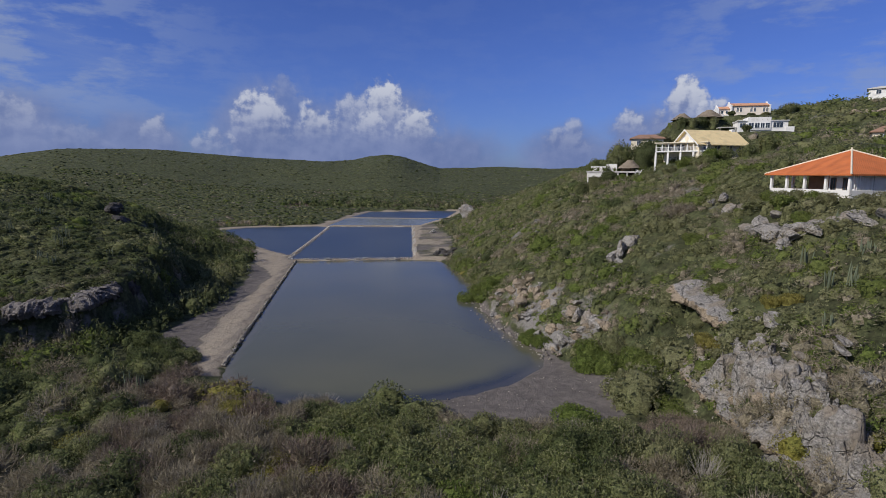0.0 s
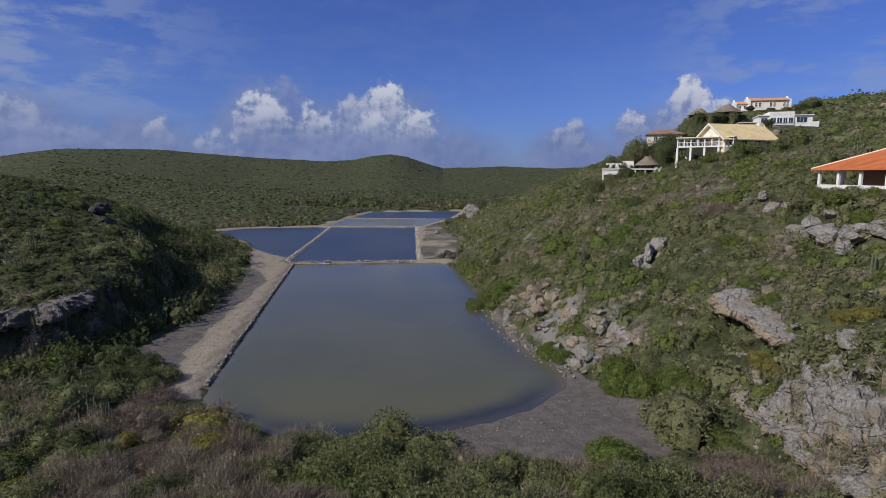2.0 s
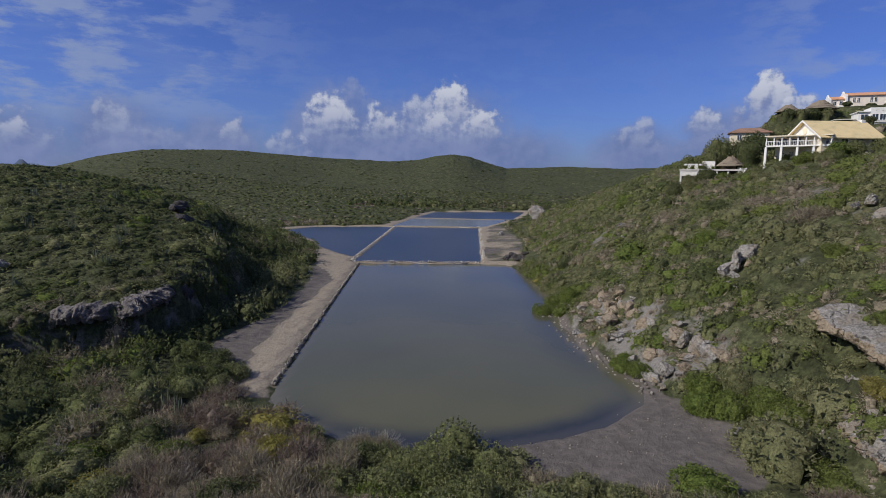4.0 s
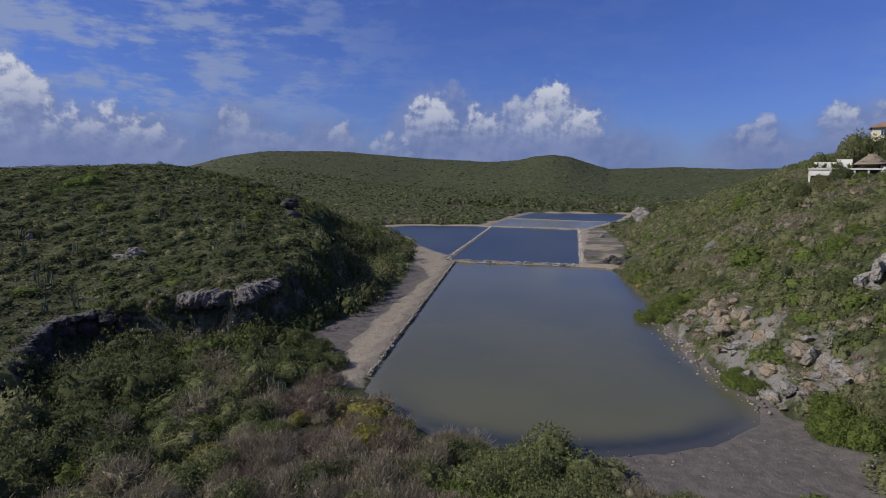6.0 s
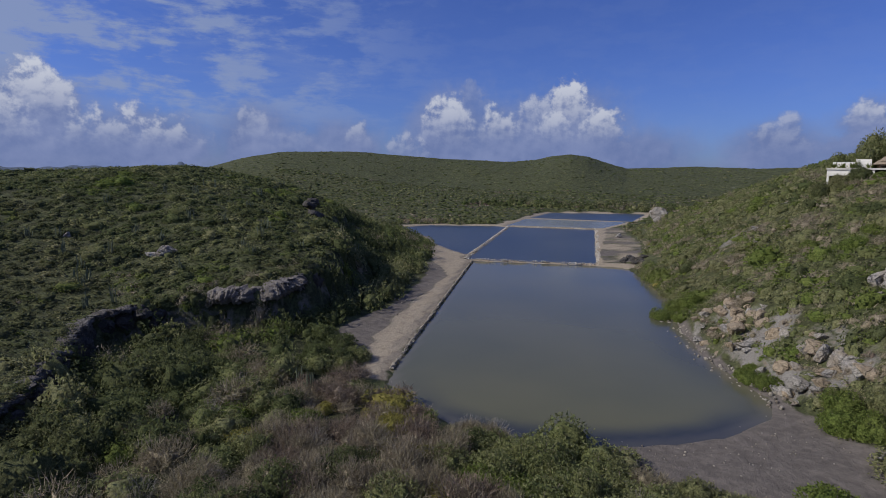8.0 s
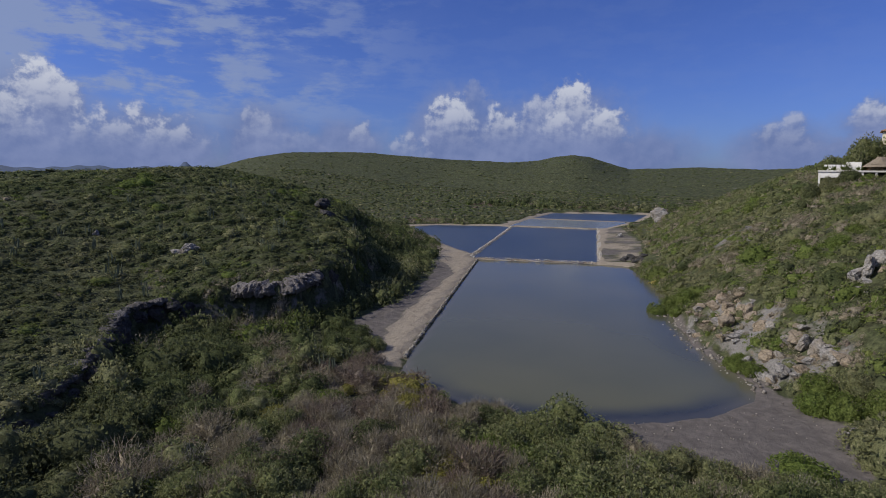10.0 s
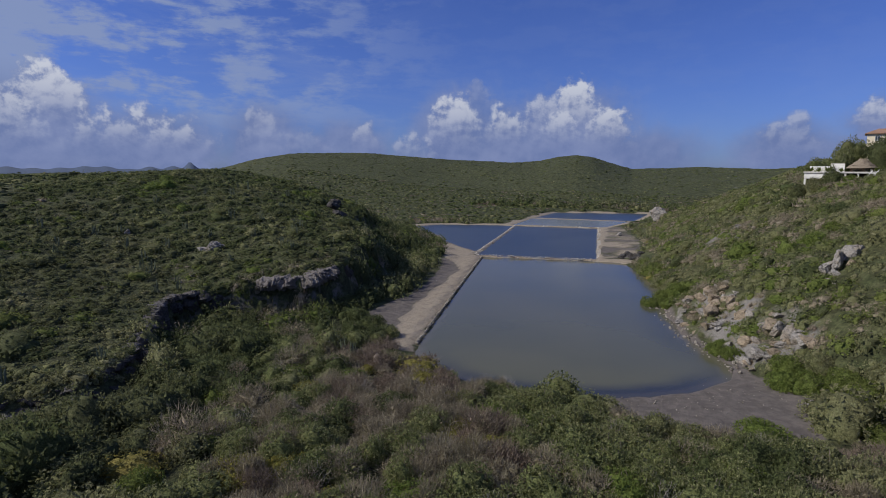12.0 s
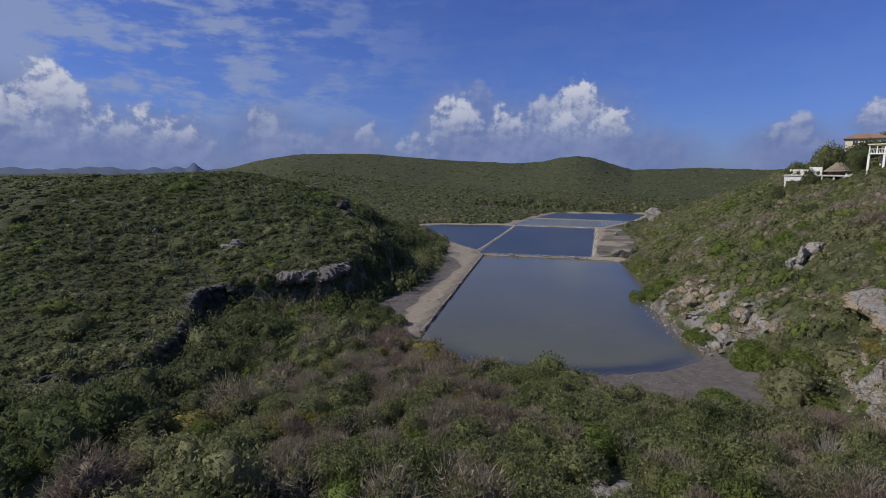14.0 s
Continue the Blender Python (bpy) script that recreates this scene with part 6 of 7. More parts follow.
# stone edging of the long dike and the broken cross dike
edge = tagged(new("dike_edging"), "row of rough stones edging the long dike", "wall", kind="structure")
for k in range(170):
    f = (k + 0.5) / 170
    px, py = -26.75 - 12.7 * f + rr.uniform(-0.10, 0.10), 65.6 + 83.0 * f
    s = rr.uniform(0.24, 0.38)
    ob = new("stone", STONES[rr.randrange(5)])
    ob.matrix_world = Matrix.Translation((px, py, 0.2 + rr.uniform(-0.08, 0.1))) @ Euler((0, 0, rr.uniform(0, 6.28))).to_matrix().to_4x4() @ Matrix.Diagonal((s, s, s * 0.95, 1))
    ob.parent = edge
cross = tagged(new("cross_dike"), "low broken stone dike between two ponds", "wall", kind="structure")
for k in range(200):
    f = (k + rr.random()) / 200
    px, py = -41.0 + 34.5 * f, 150.2 + 5.4 * f + rr.uniform(-0.45, 0.45)
    s = rr.uniform(0.14, 0.32)
    ob = new("stone", STONES_PALE[rr.randrange(5)])
    ob.matrix_world = Matrix.Translation((px, py, rr.uniform(0.02, 0.16))) @ Euler((0, 0, rr.uniform(0, 6.28))).to_matrix().to_4x4() @ Matrix.Diagonal((s * 1.3, s, s * 0.6, 1))
    ob.parent = cross


# ---------------------------------------------------------------- cacti and dead wood
def column_mesh(seed):
    """One ribbed upright cactus column, 1 high."""
    rng = random.Random(seed)
    bm = bmesh.new()
    lean = (rng.uniform(-0.15, 0.15), rng.uniform(-0.15, 0.15))
    rings = []
    for j in range(6):
        f = j / 5
        w = 0.045 * (0.8 + 0.25 * math.sin(f * 2.6)) * (0.35 if j == 5 else 1)
        c = Vector((lean[0] * f, lean[1] * f, f))
        rings.append([bm.verts.new(c + Vector((math.cos(i * math.pi / 5) * w * (1 if i % 2 else 0.72), math.sin(i * math.pi / 5) * w * (1 if i % 2 else 0.72), 0))) for i in range(10)])
    for p, q in zip(rings, rings[1:]):
        for i in range(10):
            bm.faces.new((p[i], p[(i + 1) % 10], q[(i + 1) % 10], q[i]))
    bm.faces.new(rings[-1])
    me = bpy.data.meshes.new("column")
    bm.to_mesh(me)
    bm.free()
    me.materials.append(M_CACTUS)
    return me


COLUMNS = [column_mesh(k) for k in range(6)]
rr = random.Random(21)
spots = [(-30.9, 54.6, 1.0), (-33.2, 55.8, 0.9), (-47.6, 102.0, 1.0), (-51, 36.0, 0.9), (-55.5, 29.5, 1.0), (-57.5, 60.5, 0.9), (-66, 62.0, 1.1), (-67.5, 59.0, 1.0), (-66, 74, 0.9), (-63, 90, 1.0), (-66, 96, 1.0),
         (-62, 84, 0.9), (-78, 66, 1.0), (-80.5, 92, 1.0), (40, 57.5, 1.0), (38, 51, 1.0), (39.5, 49.5, 1.0), (43.5, 53.5, 0.9), (46.5, 62, 0.9), (34.4, 45.5, 0.9)]
spots += [(rr.uniform(-105, -55), rr.uniform(62, 120), rr.uniform(0.7, 1.1)) for _ in range(26)]
for k, (px, py, s) in enumerate(spots):
    top = new("cactus")
    top.matrix_world = Matrix.Translation((px, py, ground_at(px, py) - 0.05)) @ Matrix.Rotation(k * 1.7, 4, "Z")
    for c in range(rr.randint(5, 9)):
        a, r, h = rr.uniform(0, 6.28), rr.uniform(0.0, 0.7), rr.uniform(1.1, 2.4) * s
        ob = new("column", COLUMNS[rr.randrange(6)])
        ob.matrix_world = Matrix.Translation((math.cos(a) * r, math.sin(a) * r, 0)) @ Matrix.Rotation(a, 4, "Z") @ Matrix.Diagonal((1.6, 1.6, h, 1))
        ob.parent = top
    tagged(top, "clump of grey-green upright column cactus in scrub", "cactus", "column cacti")


def rod(bm, p, q, r0, r1, sides=6, bend=0.0):
    """A tapered rod from p to q."""
    p, q = Vector(p), Vector(q)
    rings = []
    turn = (q - p).to_track_quat("Z", "Y").to_matrix()
    for k in range(6):
        f = k / 5
        c = p.lerp(q, f) + Vector((0, 0, bend * math.sin(f * math.pi)))
        rad = r0 + (r1 - r0) * f
        rings.append([bm.verts.new(c + turn @ Vector((math.cos(i * 2 * math.pi / sides) * rad, math.sin(i * 2 * math.pi / sides) * rad, 0))) for i in range(sides)])
    for a, b in zip(rings, rings[1:]):
        for i in range(sides):
            bm.faces.new((a[i], a[(i + 1) % sides], b[(i + 1) % sides], b[i]))
    bm.faces.new(list(reversed(rings[0])))
    bm.faces.new(rings[-1])


def part(name, bm, mat, parent=None, label=""):
    me = bpy.data.meshes.new(name)
    bm.to_mesh(me)
    bm.free()
    me.materials.append(mat)
    ob = new(name, me)
    ob.parent = parent
    return tagged(ob, label)


bm = bmesh.new()
a, b = Vector((42.0, 63.2, ground_at(42.0, 63.2) + 0.7)), Vector((47.4, 60.6, ground_at(47.4, 60.6) + 0.9))
rod(bm, a, b, 0.08, 0.04, 7, 0.15)
rod(bm, a.lerp(b, 0.55), a.lerp(b, 0.9) + Vector((0.2, -1.0, 0.5)), 0.06, 0.02)
rod(bm, a.lerp(b, 0.75), a.lerp(b, 1.0) + Vector((-0.3, 0.8, 0.4)), 0.05, 0.02)
tagged(part("dead_tree", bm, M_DEADWOOD), "bleached fallen tree trunk lying on scrub", "log")

# ---------------------------------------------------------------- buildings on the eastern hill
def box(bm, x0, x1, y0, y1, z0, z1, bevel=0.0):
    vs = bmesh.ops.create_cube(bm, size=1.0, matrix=Matrix.Translation(((x0 + x1) / 2, (y0 + y1) / 2, (z0 + z1) / 2)) @ Matrix.Diagonal((x1 - x0, y1 - y0, z1 - z0, 1)))["verts"]
    if bevel:
        es = {e for v in vs for e in v.link_edges}
        bmesh.ops.bevel(bm, geom=list(es), offset=bevel, segments=1, affect="EDGES")


def block(name, parent, mat, x0, x1, y0, y1, z0, z1, label="", bevel=0.02):
    bm = bmesh.new()
    box(bm, x0, x1, y0, y1, z0, z1, bevel)
    return part(name, bm, mat, parent, label)


def prism_x(name, parent, mat, outline, x0, x1, label=""):
    """An outline in y and z drawn out from x0 to x1."""
    bm = bmesh.new()
    a = [bm.verts.new((x0, y, z)) for y, z in outline]
    b = [bm.verts.new((x1, y, z)) for y, z in outline]
    bm.faces.new(a)
    bm.faces.new(list(reversed(b)))
    for i in range(len(a)):
        j = (i + 1) % len(a)
        bm.faces.new((a[j], a[i], b[i], b[j]))
    bmesh.ops.recalc_face_normals(bm, faces=bm.faces)
    return part(name, bm, mat, parent, label)


def hip_roof(name, parent, mat, x0, x1, y0, y1, z_eave, z_top, ridge=0.0, thick=0.18, label=""):
    """Hipped roof with a short ridge along x and a thick eave."""
    bm = bmesh.new()
    cx, cy = (x0 + x1) / 2, (y0 + y1) / 2
    low = [bm.verts.new(p) for p in ((x0, y0, z_eave - thick), (x1, y0, z_eave - thick), (x1, y1, z_eave - thick), (x0, y1, z_eave - thick))]
    mid = [bm.verts.new(p) for p in ((x0, y0, z_eave), (x1, y0, z_eave), (x1, y1, z_eave), (x0, y1, z_eave))]
    if ridge:
        t = [bm.verts.new((cx - ridge / 2, cy, z_top)), bm.verts.new((cx + ridge / 2, cy, z_top))]
        bm.faces.new((mid[0], mid[1], t[1], t[0]))
        bm.faces.new((mid[1], mid[2], t[1]))
        bm.faces.new((mid[2], mid[3], t[0], t[1]))
        bm.faces.new((mid[3], mid[0], t[0]))
    else:
        t = bm.verts.new((cx, cy, z_top))
        for i in range(4):
            bm.faces.new((mid[i], mid[(i + 1) % 4], t))
    for i in range(4):
        bm.faces.new((low[i], low[(i + 1) % 4], mid[(i + 1) % 4], mid[i]))
    bm.faces.new(list(reversed(low)))
    bmesh.ops.recalc_face_normals(bm, faces=bm.faces)
    return part(name, bm, mat, parent, label)


def house_base(name, x, y, z, turn, label, category="house", size=1.0):
    ob = new(name)
    ob.matrix_world = Matrix.Translation((x, y, z)) @ Matrix.Rotation(turn, 4, "Z") @ Matrix.Scale(size, 4)
    return tagged(ob, label, category)


def window(parent, x0, x1, y, z0, z1, frame_mat, face=-1, bars=1):
    """A framed window in a wall that faces along -y (or +y) at the depth y."""
    bm = bmesh.new()
    w = 0.07
    d0, d1 = (y - 0.08, y + 0.02) if face < 0 else (y - 0.02, y + 0.08)
    box(bm, x0, x1, d0, d1, z1 - w, z1)
    box(bm, x0 - 0.04, x1 + 0.04, d0 - 0.04, d1, z0 - 0.02, z0 + w)
    for k in range(bars + 2):
        c = x0 + (x1 - x0 - w) * k / (bars + 1)
        box(bm, c, c + w, d0, d1, z0 + w, z1 - w)
    fr = part("window", bm, frame_mat, parent, "framed window")
    part("pane", pane_bm(x0, x1, y + 0.03 * face, z0, z1), M_GLASS, fr, "dark glass pane")


def pane_bm(x0, x1, y, z0, z1):
    bm = bmesh.new()
    box(bm, x0 + 0.03, x1 - 0.03, y - 0.01, y + 0.01, z0 + 0.03, z1 - 0.03)
    return bm


def orange_house():
    """Square house with a tall hipped tile roof over an open veranda. Local x runs along the veranda's front from the near corner."""
    h = house_base("veranda_house", 49.6, 64.9, 21.55, radians(99.5), "white veranda house with a tall orange hipped tile roof")
    s = 13.9
    block("base", h, M_PLASTER, 0.5, s - 0.5, -s + 0.5, -0.5, -1.6, 0.55, "white plastered plinth")
    for k, (a, b, c, d) in enumerate(((0.55, s - 0.55, -0.8, -0.55), (0.55, 0.8, -4.0, -0.8), (s - 0.8, s - 0.55, -s + 0.55, -0.8))):
        block("parapet", h, M_PLASTER, a, b, c, d, 0.55, 1.42, "white plastered parapet")
    for x in (0.72, 4.1, 7.4, 10.4, s - 0.72):
        block("post", h, M_WHITE, x - 0.16, x + 0.16, -0.84, -0.52, 1.42, 3.25)
    for y in (-4.2, -7.5, -10.5):
        block("post", h, M_WHITE, s - 0.84, s - 0.52, y - 0.16, y + 0.16, 1.42, 3.25)
    # inner rooms, set back behind the veranda
    block("wall", h, M_WHITE, 0.9, 5.0, -4.4, -2.0, 0.55, 3.2, "white inner wall")
    # timber brown here stands in for the veranda's deep shade
    block("wall", h, M_WOOD, 5.0, s - 3.6, -s + 1.0, -4.0, 0.55, 3.2, "inner wall coloured dark for the veranda's shade")
    window(h, 2.0, 2.9, -2.0, 1.0, 2.9, M_WOOD, 1)
    window(h, 3.9, 4.7, -2.0, 1.0, 2.9, M_WOOD, 1)
    # side towards the hill's foot: louvres and a plain wall
    block("wall", h, M_PLASTER, 0.65, 1.0, -s + 0.6, -4.1, 0.55, 3.2, "white plastered wall")
    for k in range(9):
        block("louvre", h, M_WHITE, 0.62, 0.70, -3.9 + k * 0.36, -3.78 + k * 0.36, 1.42, 3.2)
    block("door", h, M_DARK, 0.42, 0.52, -1.9, -1.1, -1.5, 0.3, "dark cellar door")
    roof = hip_roof("roof", h, M_TILE_ORANGE, 0, s, -s, 0, 3.4, 6.6, 0.0, 0.2, "orange clay tile roof")
    for x, y in ((0, 0), (s, 0), (0, -s), (s, -s)):
        bm = bmesh.new()
        rod(bm, (x, y, 3.42), (s / 2, -s / 2, 6.65), 0.11, 0.11, 6)
        part("hip_cap", bm, M_CREAM, roof, "pale ridge tiles")
    bm = bmesh.new()
    rod(bm, (s / 2, -s / 2, 6.55), (s / 2, -s / 2, 7.0), 0.16, 0.06, 8)
    part("finial", bm, M_CREAM, roof)


def gable_house():
    """Two-storey house with a straw-yellow gable roof and a white veranda on posts."""
    h = house_base("gable_house", 55.7, 123.9, 27.3, radians(9), "cream two-storey house with a yellow gable roof and white veranda")
    L = 11.8
    block("wall", h, M_CREAM, 0.4, L - 0.4, -4.4, 4.4, -1.5, 4.6, "cream painted walls")
    prism_x("gable", h, M_WHITE, [(-4.4, 4.6), (4.4, 4.6), (0, 7.3)], 0.25, 0.45, "white boarded gable")
    prism_x("gable", h, M_WHITE, [(-4.4, 4.6), (4.4, 4.6), (0, 7.3)], L - 0.45, L - 0.25, "white boarded gable")
    prism_x("roof", h, M_SHINGLE, [(-5.3, 4.15), (0, 7.65), (5.3, 4.15), (5.3, 3.98), (0, 7.45), (-5.3, 3.98)], -0.5, L + 0.4, "straw-yellow shingle roof")
    prism_x("bargeboard", h, M_WHITE, [(-5.4, 4.05), (0, 7.7), (5.4, 4.05), (5.4, 3.8), (0, 7.4), (-5.4, 3.8)], -0.62, -0.5, "white bargeboard")
    bm = bmesh.new()
    bmesh.ops.create_cone(bm, cap_ends=True, segments=16, radius1=0.6, radius2=0.6, depth=0.12, matrix=Matrix.Translation((0.2, 0, 5.6)) @ Matrix.Rotation(radians(90), 4, "Y"))
    part("gable_vent", bm, M_CREAM, h, "round cream gable vent")
    for k in range(4):
        window(h, 1.2 + k * 2.9, 2.6 + k * 2.9, -4.4, 2.6, 4.0, M_WHITE)
    block("chimney", h, M_WHITE, L - 0.9, L - 0.1, -0.5, 0.5, 5.5, 7.9, "white chimney")
    v = Matrix.Rotation(radians(-9), 4, "Z")
    # the veranda's front runs askew to the gable
    p0, p1 = Vector((-5.9, 2.2, 0)), Vector((1.6, -5.3, 0))
    along_dir = (p1 - p0).normalized()
    inward = Vector((-along_dir.y, along_dir.x, 0))
    length = (p1 - p0).length
    m = Matrix.Translation(p0) @ Matrix((along_dir, inward, (0, 0, 1))).transposed().to_4x4()

    def put(name, mat, x0, x1, y0, y1, z0, z1, label=""):
        bm = bmesh.new()
        box(bm, x0, x1, y0, y1, z0, z1, 0.02)
        bm.transform(m)
        return part(name, bm, mat, h, label)

    put("deck", M_WHITE, 0, length, 0, 4.4, 2.62, 2.9, "white veranda deck")
    put("veranda_roof", M_CREAM, -0.3, length + 0.3, -0.3, 4.6, 4.55, 4.75, "flat pale veranda roof")
    put("wall", M_CREAM, 1.0, length, 3.4, 4.4, -1.0, 4.5, "cream wall behind the veranda")
    n = 9
    for k in range(n):
        x = length * k / (n - 1)
        put("post", M_WHITE, x - 0.1, x + 0.1, 0.05, 0.25, 2.9, 4.55)
        if k % 2 == 0:
            put("pillar", M_WHITE, x - 0.2, x + 0.2, 0.1, 0.5, -3.0, 2.62, "white lower pillar")
    put("handrail", M_WHITE, 0, length, 0.08, 0.2, 3.65, 3.75)
    for k in range(40):
        x = length * (k + 0.5) / 40
        put("baluster", M_WHITE, x - 0.03, x + 0.03, 0.1, 0.17, 2.9, 3.65)
    for k in range(4):
        put("window", M_GLASS, 1.4 + k * 2.3, 2.9 + k * 2.3, 3.32, 3.4, 3.0, 4.3, "dark glazed door")


def white_house():
    h = house_base("modern_house", 90.4, 167.2, 38.5, radians(-16), "white flat-roofed modern house with wide windows", "house", 0.83)
    block("wall", h, M_WHITE, 0, 16.2, 0, 8, -2.5, 3.4, "white rendered walls")
    block("upper_block", h, M_WHITE, 3.0, 10.6, -0.4, 7, 0.2, 4.7, "raised white middle block")
    block("side_block", h, M_WHITE, 15.4, 18.2, -0.3, 6, -2.5, 1.3, "lower white block")
    block("roof_slab", h, M_WHITE, -0.4, 3.0, -0.5, 8.2, 3.35, 3.6)
    block("roof_slab", h, M_WHITE, 10.6, 16.6, -0.5, 8.2, 3.35, 3.6)
    for a, b in ((3.4, 5.1), (5.4, 7.0), (7.3, 8.6), (8.9, 10.3)):
        window(h, a, b, -0.4, 0.8, 2.7, M_WHITE)
    window(h, 0.6, 2.5, 0.0, 1.0, 2.7, M_WHITE)
    window(h, 11.4, 14.6, 0.0, 1.0, 2.9, M_WHITE, -1, 2)
    for k in range(4):
        block("wall_lamp", h, M_CONCRETE, 4.2 + k * 1.7, 4.45 + k * 1.7, -0.5, -0.4, 3.6, 3.85)
    block("carport", h, M_CONCRETE, -6.0, -0.2, 1.0, 7.0, 1.2, 1.5, "grey carport roof")
    for x in (-5.7, -0.6):
        block("carport_post", h, M_CONCRETE, x, x + 0.2, 1.1, 1.3, -2.5, 1.2)


def top_house():
    h = house_base("hilltop_house", 96.6, 192.4, 44.2, radians(-14), "cream two-storey hilltop house with orange tile roof", "house", 0.90)
    block("wall", h, M_PEACH, 4.6, 18.0, 0, 8, -2, 5.3, "cream rendered walls")
    block("annex", h, M_PEACH, 0.2, 4.6, 0.6, 7, -2, 4.2, "cream annex walls")
    prism_x("roof", h, M_TILE_SALMON, [(-0.5, 5.3), (4, 6.6), (8.5, 5.3), (8.5, 5.12), (-0.5, 5.12)], 4.8, 17.8, "faded salmon tile roof")
    prism_x("annex_roof", h, M_TILE_SALMON, [(0.2, 4.2), (3.8, 5.4), (7.4, 4.2), (7.4, 4.02), (0.2, 4.02)], 0.5, 4.6, "orange clay tile roof")
    for x0, top in ((4.3, 6.9), (17.6, 6.9)):
        prism_x("gable_parapet", h, M_WHITE, [(-0.6, -2), (-0.6, 5.5), (1.2, 5.8), (2.6, 6.1), (4, top + 0.2), (5.4, 6.1), (6.8, 5.8), (8.6, 5.5), (8.6, -2)], x0, x0 + 0.5, "white stepped gable")
    prism_x("gable_parapet", h, M_WHITE, [(0.1, -2), (0.1, 4.3), (2.2, 4.9), (3.8, 6.0), (5.4, 4.9), (7.5, 4.3), (7.5, -2)], -0.1, 0.35, "white stepped gable")
    for x in (6.4, 7.6, 11.2, 12.4, 15.6, 16.6):
        window(h, x, x + 0.8, 0.0, 2.9, 4.5, M_WHITE)
    for x in (7.0, 12.0, 15.4):
        window(h, x, x + 1.3, 0.0, 0.2, 1.9, M_WHITE)
    window(h, 1.0, 2.0, 0.6, 2.1, 3.5, M_WHITE)
    window(h, 2.8, 3.8, 0.6, 2.1, 3.5, M_WHITE)
    block("balcony", h, M_WHITE, 0.4, 4.4, -0.8, 0.6, 1.0, 1.8, "white balcony")


def thatch_hut(x, y, top, r, high, label):
    z0 = ground_at(x, y)
    h = house_base("thatched_hut", x, y, z0, 0.3, label, "hut")
    t = top - z0
    rng = random.Random(int(x * 7))
    bm = bmesh.new()
    for layer in range(4):
        f = layer / 4.0
        bmesh.ops.create_cone(bm, cap_ends=True, segments=14, radius1=r * (1 - f * 0.85), radius2=r * (0.72 - f * 0.70), depth=high / 3.4,
                              matrix=Matrix.Translation((0, 0, t - high + high * (f + 0.14))))
    for v in bm.verts:
        v.co += Vector((rng.uniform(-1, 1), rng.uniform(-1, 1), rng.uniform(-1, 1))) * 0.10
    part("roof", bm, M_THATCH, h, "ragged brown thatch roof")
    for k in range(6):
        a = k * math.pi / 3
        bm = bmesh.new()
        rod(bm, (math.cos(a) * r * 0.75, math.sin(a) * r * 0.75, -0.2), (math.cos(a) * r * 0.75, math.sin(a) * r * 0.75, t - high + 0.3), 0.11, 0.10)
        part("post", bm, M_WOOD, h)


def small_house(x, y, eave, w, d, turn, roof_mat, wall_mat, rise, label, base=None):
    z0 = ground_at(x, y) if base is None else base
    h = house_base("hill_house", x, y, z0, turn, label)
    e = eave - z0
    block("wall", h, wall_mat, -w / 2 + 0.5, w / 2 - 0.5, -d / 2 + 0.5, d / 2 - 0.5, -1.0, e - 0.05)
    hip_roof("roof", h, roof_mat, -w / 2, w / 2, -d / 2, d / 2, e, e + rise, w * 0.45, 0.2)
    for k in range(3):
        c = -w / 2 + w * (k + 0.7) / 3.4
        window(h, c, c + w / 9, -d / 2 + 0.5, e - 1.9, e - 0.6, M_WHITE)


def terrace():
    """White concrete terrace on pillars, with a garden wall, steps and a thatched shade."""
    h = house_base("terrace", 37.2, 137.6, 23.0, radians(-21), "white concrete terrace on pillars above hillside scrub", "terrace")
    block("deck", h, M_CONCRETE, 0, 15.5, 0, 6.5, 2.3, 2.65, "weathered white deck slab")
    block("front_wall", h, M_PLASTER, 0.15, 5.6, 0.2, 0.5, 1.1, 2.3, "white plastered front wall")
    block("side_wall", h, M_PLASTER, 0.15, 0.45, 0.5, 6.0, 1.1, 2.3, "white plastered side wall")
    for x in (0.2, 7.4, 9.6, 12.4, 15.0):
        block("pillar", h, M_PLASTER, x, x + 0.35, 0.25, 0.6, -3.0, 2.3)
    # dark panel put where the void under the deck lies in shade
    block("back_wall", h, M_DARK, 0.6, 15.4, 2.0, 2.3, -3.0, 2.3, "wall coloured dark for the shade under the terrace")
    for a, b, c, d in ((0.6, 4.4, 4.2, 3.9), (4.4, 7.0, 5.4, 4.5), (11.5, 19.0, 4.8, 3.3)):
        block("garden_wall", h, M_PLASTER, a, b, c, c + 0.35, 2.3, d, "white garden wall")
    for a, b, c, d, mat, text in ((15.6, 21.4, 0.6, 3.6, M_CREAM, "cream garden wall"), (16.4, 23.0, 2.6, 4.6, M_ROCK_TAN, "tan rubble garden wall"), (8.2, 11.2, 5.0, 4.3, M_ROCK_TAN, "tan rubble garden wall")):
        block("garden_wall", h, mat, a, b, c, c + 0.4, 1.4, d, text)
    st = house_base("outdoor_stair", 49.0, 133.2, 22.5, radians(-132), "steep white outdoor stair leaning on the terrace", "stair")
    for y in (-0.55, 0.55):
        bm = bmesh.new()
        rod(bm, (0, y, 3.4), (4.6, y, 0.0), 0.12, 0.12, 4)
        part("stringer", bm, M_WHITE, st)
    for k in range(14):
        f = (k + 0.5) / 14
        block("tread", st, M_WHITE, 4.6 * f - 0.13, 4.6 * f + 0.13, -0.5, 0.5, 3.4 * (1 - f) - 0.03, 3.4 * (1 - f) + 0.03)


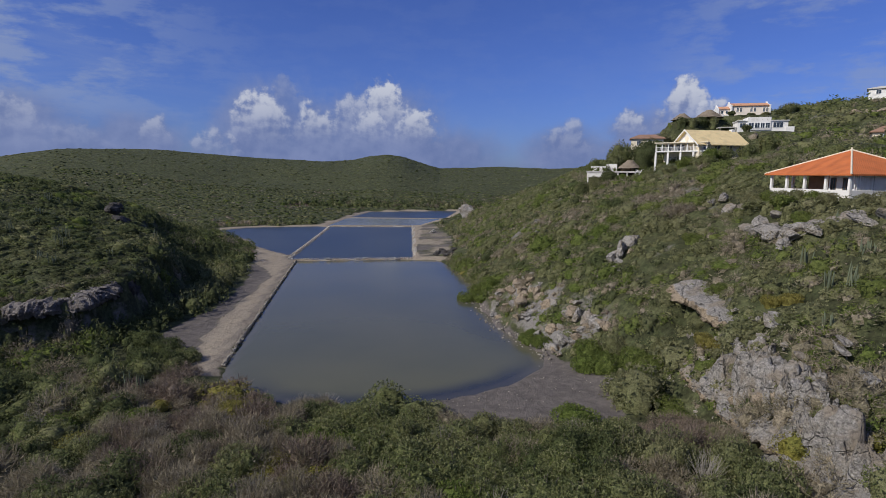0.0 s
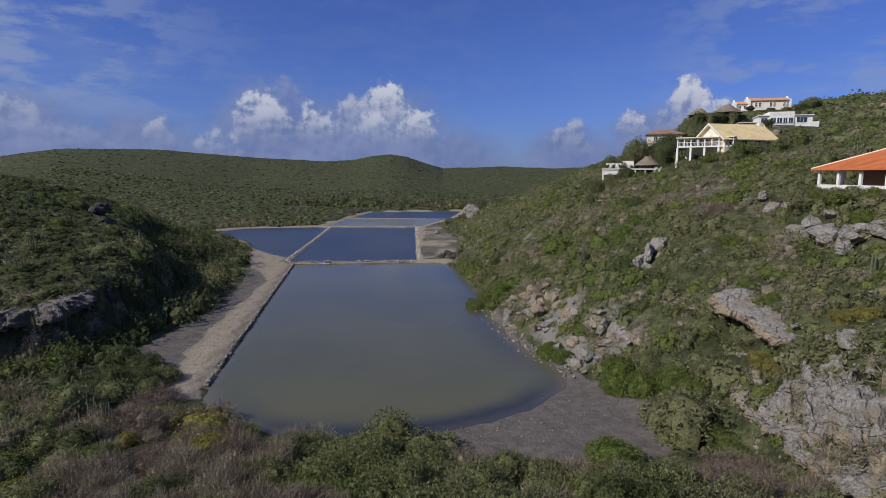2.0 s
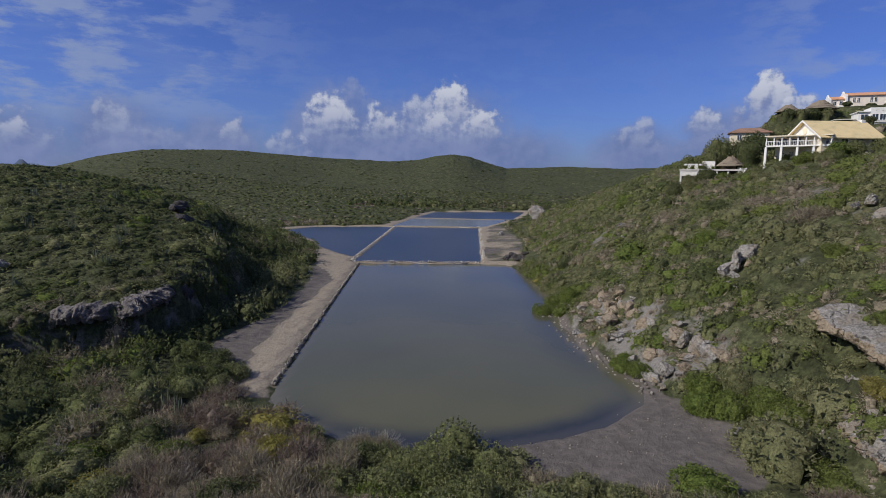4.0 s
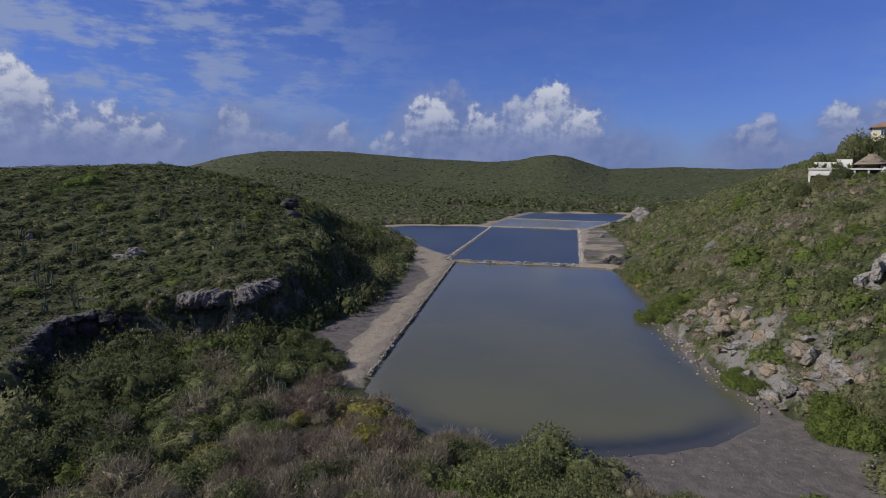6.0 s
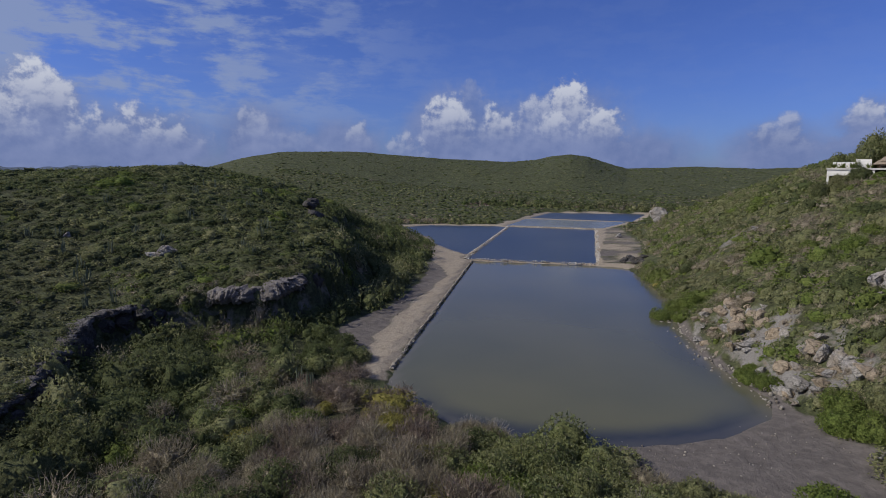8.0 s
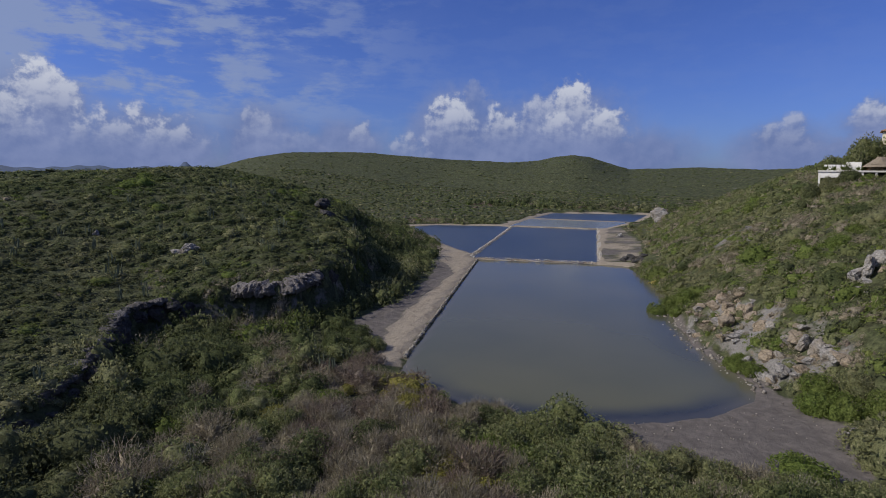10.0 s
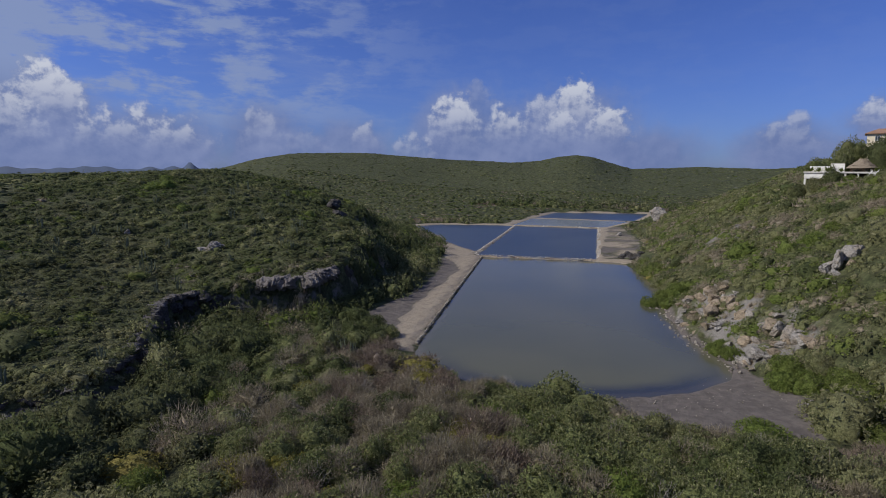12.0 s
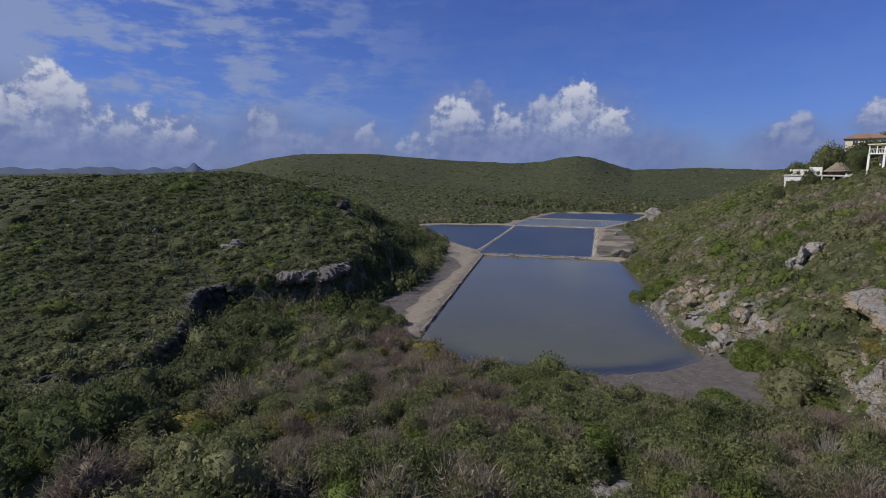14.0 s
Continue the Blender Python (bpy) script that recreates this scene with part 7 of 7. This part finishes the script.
def agave(x, y, z, s, seed):
    """A rosette of stiff pointed leaves."""
    rng = random.Random(seed)
    top = new("garden_agave")
    top.matrix_world = Matrix.Translation((x, y, z)) @ Matrix.Scale(s, 4)
    for k in range(16):
        a, up = k * 2.4, rng.uniform(0.35, 1.25)
        bm = bmesh.new()
        d = Vector((math.cos(a) * math.cos(up), math.sin(a) * math.cos(up), math.sin(up)))
        w = Vector((-math.sin(a), math.cos(a), 0)) * 0.11
        tip, mid, low = d * 1.2, d * 0.6 - Vector((0, 0, 0.05)), Vector((0, 0, -0.05))
        v = [bm.verts.new(p) for p in (low - w * 0.6, low + w * 0.6, mid + w, tip, mid - w)]
        bm.faces.new(v)
        bmesh.ops.solidify(bm, geom=bm.faces[:], thickness=0.03)
        part("leaf", bm, LEAF["bright"], top)
    tagged(top, "bright green garden agave with pointed leaves", "plant", "garden plants")


orange_house()
gable_house()
white_house()
top_house()
terrace()
thatch_hut(48.4, 138.6, 28.4, 3.0, 1.9, "grey-brown thatched shade hut on a terrace")
thatch_hut(78.0, 178.0, 44.5, 3.6, 2.0, "brown thatched hut on the ridge")
thatch_hut(87.3, 179.5, 45.9, 4.6, 2.4, "wide brown thatched hut on the ridge")
for px, py, a in ((120.0, 159.0, 1.5), (122.8, 158.2, 1.2), (125.4, 160.0, 1.8), (127.8, 159.4, 1.3)):
    boulder(ROCKS_TAN[int(px) % 5], px, py, 0.7, (a * 1.5, a, a), px, (0.1, 0.2), "pale tan rock among hilltop scrub", "hillside_rock", "pale rocks on the hilltop")
small_house(58.9, 156.0, 35.0, 9.4, 7.0, radians(-18), M_TILE_BROWN, M_CREAM, 1.2, "low cream house with a brown tile roof")
small_house(97.5, 117.5, 34.4, 9.0, 7.0, radians(-35), M_TILE_BROWN, M_CREAM, 1.4, "cream house with a red-brown tile roof")
small_house(146.5, 181.0, 53.6, 12.0, 8.0, radians(-38), M_CONCRETE, M_WHITE, 1.0, "white house with a pale roof on the hilltop")


def tree(x, y, r, tall, nm, seed, label):
    """Tapered trunk with limbs and an uneven crown of leaf sprays."""
    rng = np.random.default_rng(seed)
    z0 = ground_at(x, y)
    top = new("tree")
    top.matrix_world = Matrix.Translation((x, y, z0 - 0.1))
    bm = bmesh.new()
    rod(bm, (0, 0, 0), (0.2, 0.1, tall * 0.55), 0.20, 0.12, 8, 0.1)
    part("trunk", bm, M_BARK, top)
    for k in range(5):
        a = k * 1.3 + seed
        bm = bmesh.new()
        rod(bm, (0.2, 0.1, tall * 0.45), (math.cos(a) * r * 0.65, math.sin(a) * r * 0.65, tall * (0.68 + 0.05 * (k % 3))), 0.10, 0.03, 6, 0.15)
        part("limb", bm, M_BARK, top)
    co, fa, canopy = bush_shape(rng, 900, 0.28 / r, 0.9, False, 13, 5, 12)
    co = co * np.array([r, r, tall * 0.66]) + np.array([0, 0, tall * 0.36])
    crown = mesh_object("crown", co, fa, LEAF[nm], top)
    crown.data.polygons.foreach_set("use_smooth", np.arange(len(fa)) < canopy)
    tagged(top, label, "tree", "trees by the houses")


for k, (px, py, r, tall, nm) in enumerate([(52.6, 140.0, 4.4, 8.0, "dark"), (55.5, 143.5, 3.8, 7.5, "dark"), (46.0, 143.6, 3.4, 7.5, "olive"), (41.5, 143.5, 3.2, 7.0, "olive"), (49.0, 147.0, 3.8, 8.0, "olive"), (55.2, 149.0, 3.2, 5.5, "dark"), (60.0, 148.6, 3.0, 5.0, "olive"), (63.4, 150.6, 2.8, 5.0, "dark"), (51.4, 150.4, 3.2, 6.5, "olive"),
                                           (58.0, 146.0, 3.2, 6.0, "dark"), (61.0, 117.0, 2.6, 3.6, "olive"), (66.0, 116.5, 2.6, 4.2, "olive"), (57.5, 115.5, 2.2, 3.2, "bright"), (53.0, 130.5, 2.4, 4.0, "olive"),
                                           (71.0, 118.0, 3.0, 4.6, "olive"), (91.0, 163.6, 1.8, 2.2, "dark"), (99.0, 188.0, 1.6, 1.8, "dark"), (111.0, 188.0, 2.0, 1.8, "olive"), (116.5, 188.5, 2.6, 3.0, "dark"),
                                           (106.0, 188.4, 1.4, 1.5, "dark"), (70.0, 172.0, 3.6, 6.0, "olive"), (74.0, 168.0, 3.2, 5.0, "olive"), (120.0, 190.0, 3.6, 4.4, "olive"), (44.6, 70.0, 1.8, 2.2, "bright"), (43.8, 74.5, 1.6, 2.0, "olive")]):
    tree(px, py, r, tall, nm, k, {"dark": "dark green spreading tree beside the houses", "olive": "olive-green dry-land tree beside the houses", "bright": "bright green small garden tree"}[nm])


for k, (px, py, pz, sc) in enumerate(((38.9, 138.9, 25.65, 1.3), (40.4, 138.6, 25.65, 1.1), (42.0, 138.4, 25.65, 1.2), (44.0, 136.6, 25.65, 1.0), (49.6, 134.6, 25.65, 1.1), (51.0, 135.4, 25.65, 1.3))):
    agave(px, py, pz, sc, k)


# ---------------------------------------------------------------- far mountains, tinted blue for haze, beyond the plain
def mountains():
    bm = bmesh.new()
    prev = None
    for k in range(161):
        az = -72 + 40 * k / 160.0
        e = 0.06 * math.sin(k * 0.9) + 0.05 * math.sin(k * 0.37)
        for c, hgt, w in ((-57, 0.15, 2.2), (-51.6, 0.36, 1.8), (-47.4, 0.36, 0.9), (-45.2, 0.34, 1.1), (-43.9, 0.62, 0.42), (-43.2, 0.25, 0.9), (-40, 0.4, 2.0)):
            e += hgt * math.exp(-((az - c) / w) ** 2)
        a = radians(az)
        R = 3400.0
        foot = bm.verts.new((math.sin(a) * (R - 700), math.cos(a) * (R - 700), -8.0))
        top = bm.verts.new((math.sin(a) * R, math.cos(a) * R, 24.0 + R * math.tan(radians(e))))
        back = bm.verts.new((math.sin(a) * (R + 700), math.cos(a) * (R + 700), -8.0))
        if prev:
            bm.faces.new((prev[0], foot, top, prev[1]))
            bm.faces.new((prev[1], top, back, prev[2]))
        prev = (foot, top, back)
    bmesh.ops.recalc_face_normals(bm, faces=bm.faces)
    for f in bm.faces:
        f.smooth = True
    tagged(part("backdrop", bm, M_MOUNTAIN), "far mountains tinted haze blue beyond the plain", "mountains", kind="structure")


# the haze of the distance is put into this slope colour
M_MOUNTAIN = plain("haze_blue_slopes", (0.060, 0.085, 0.135), 1.0, 0.3, 0.004, 0.0)
mountains()
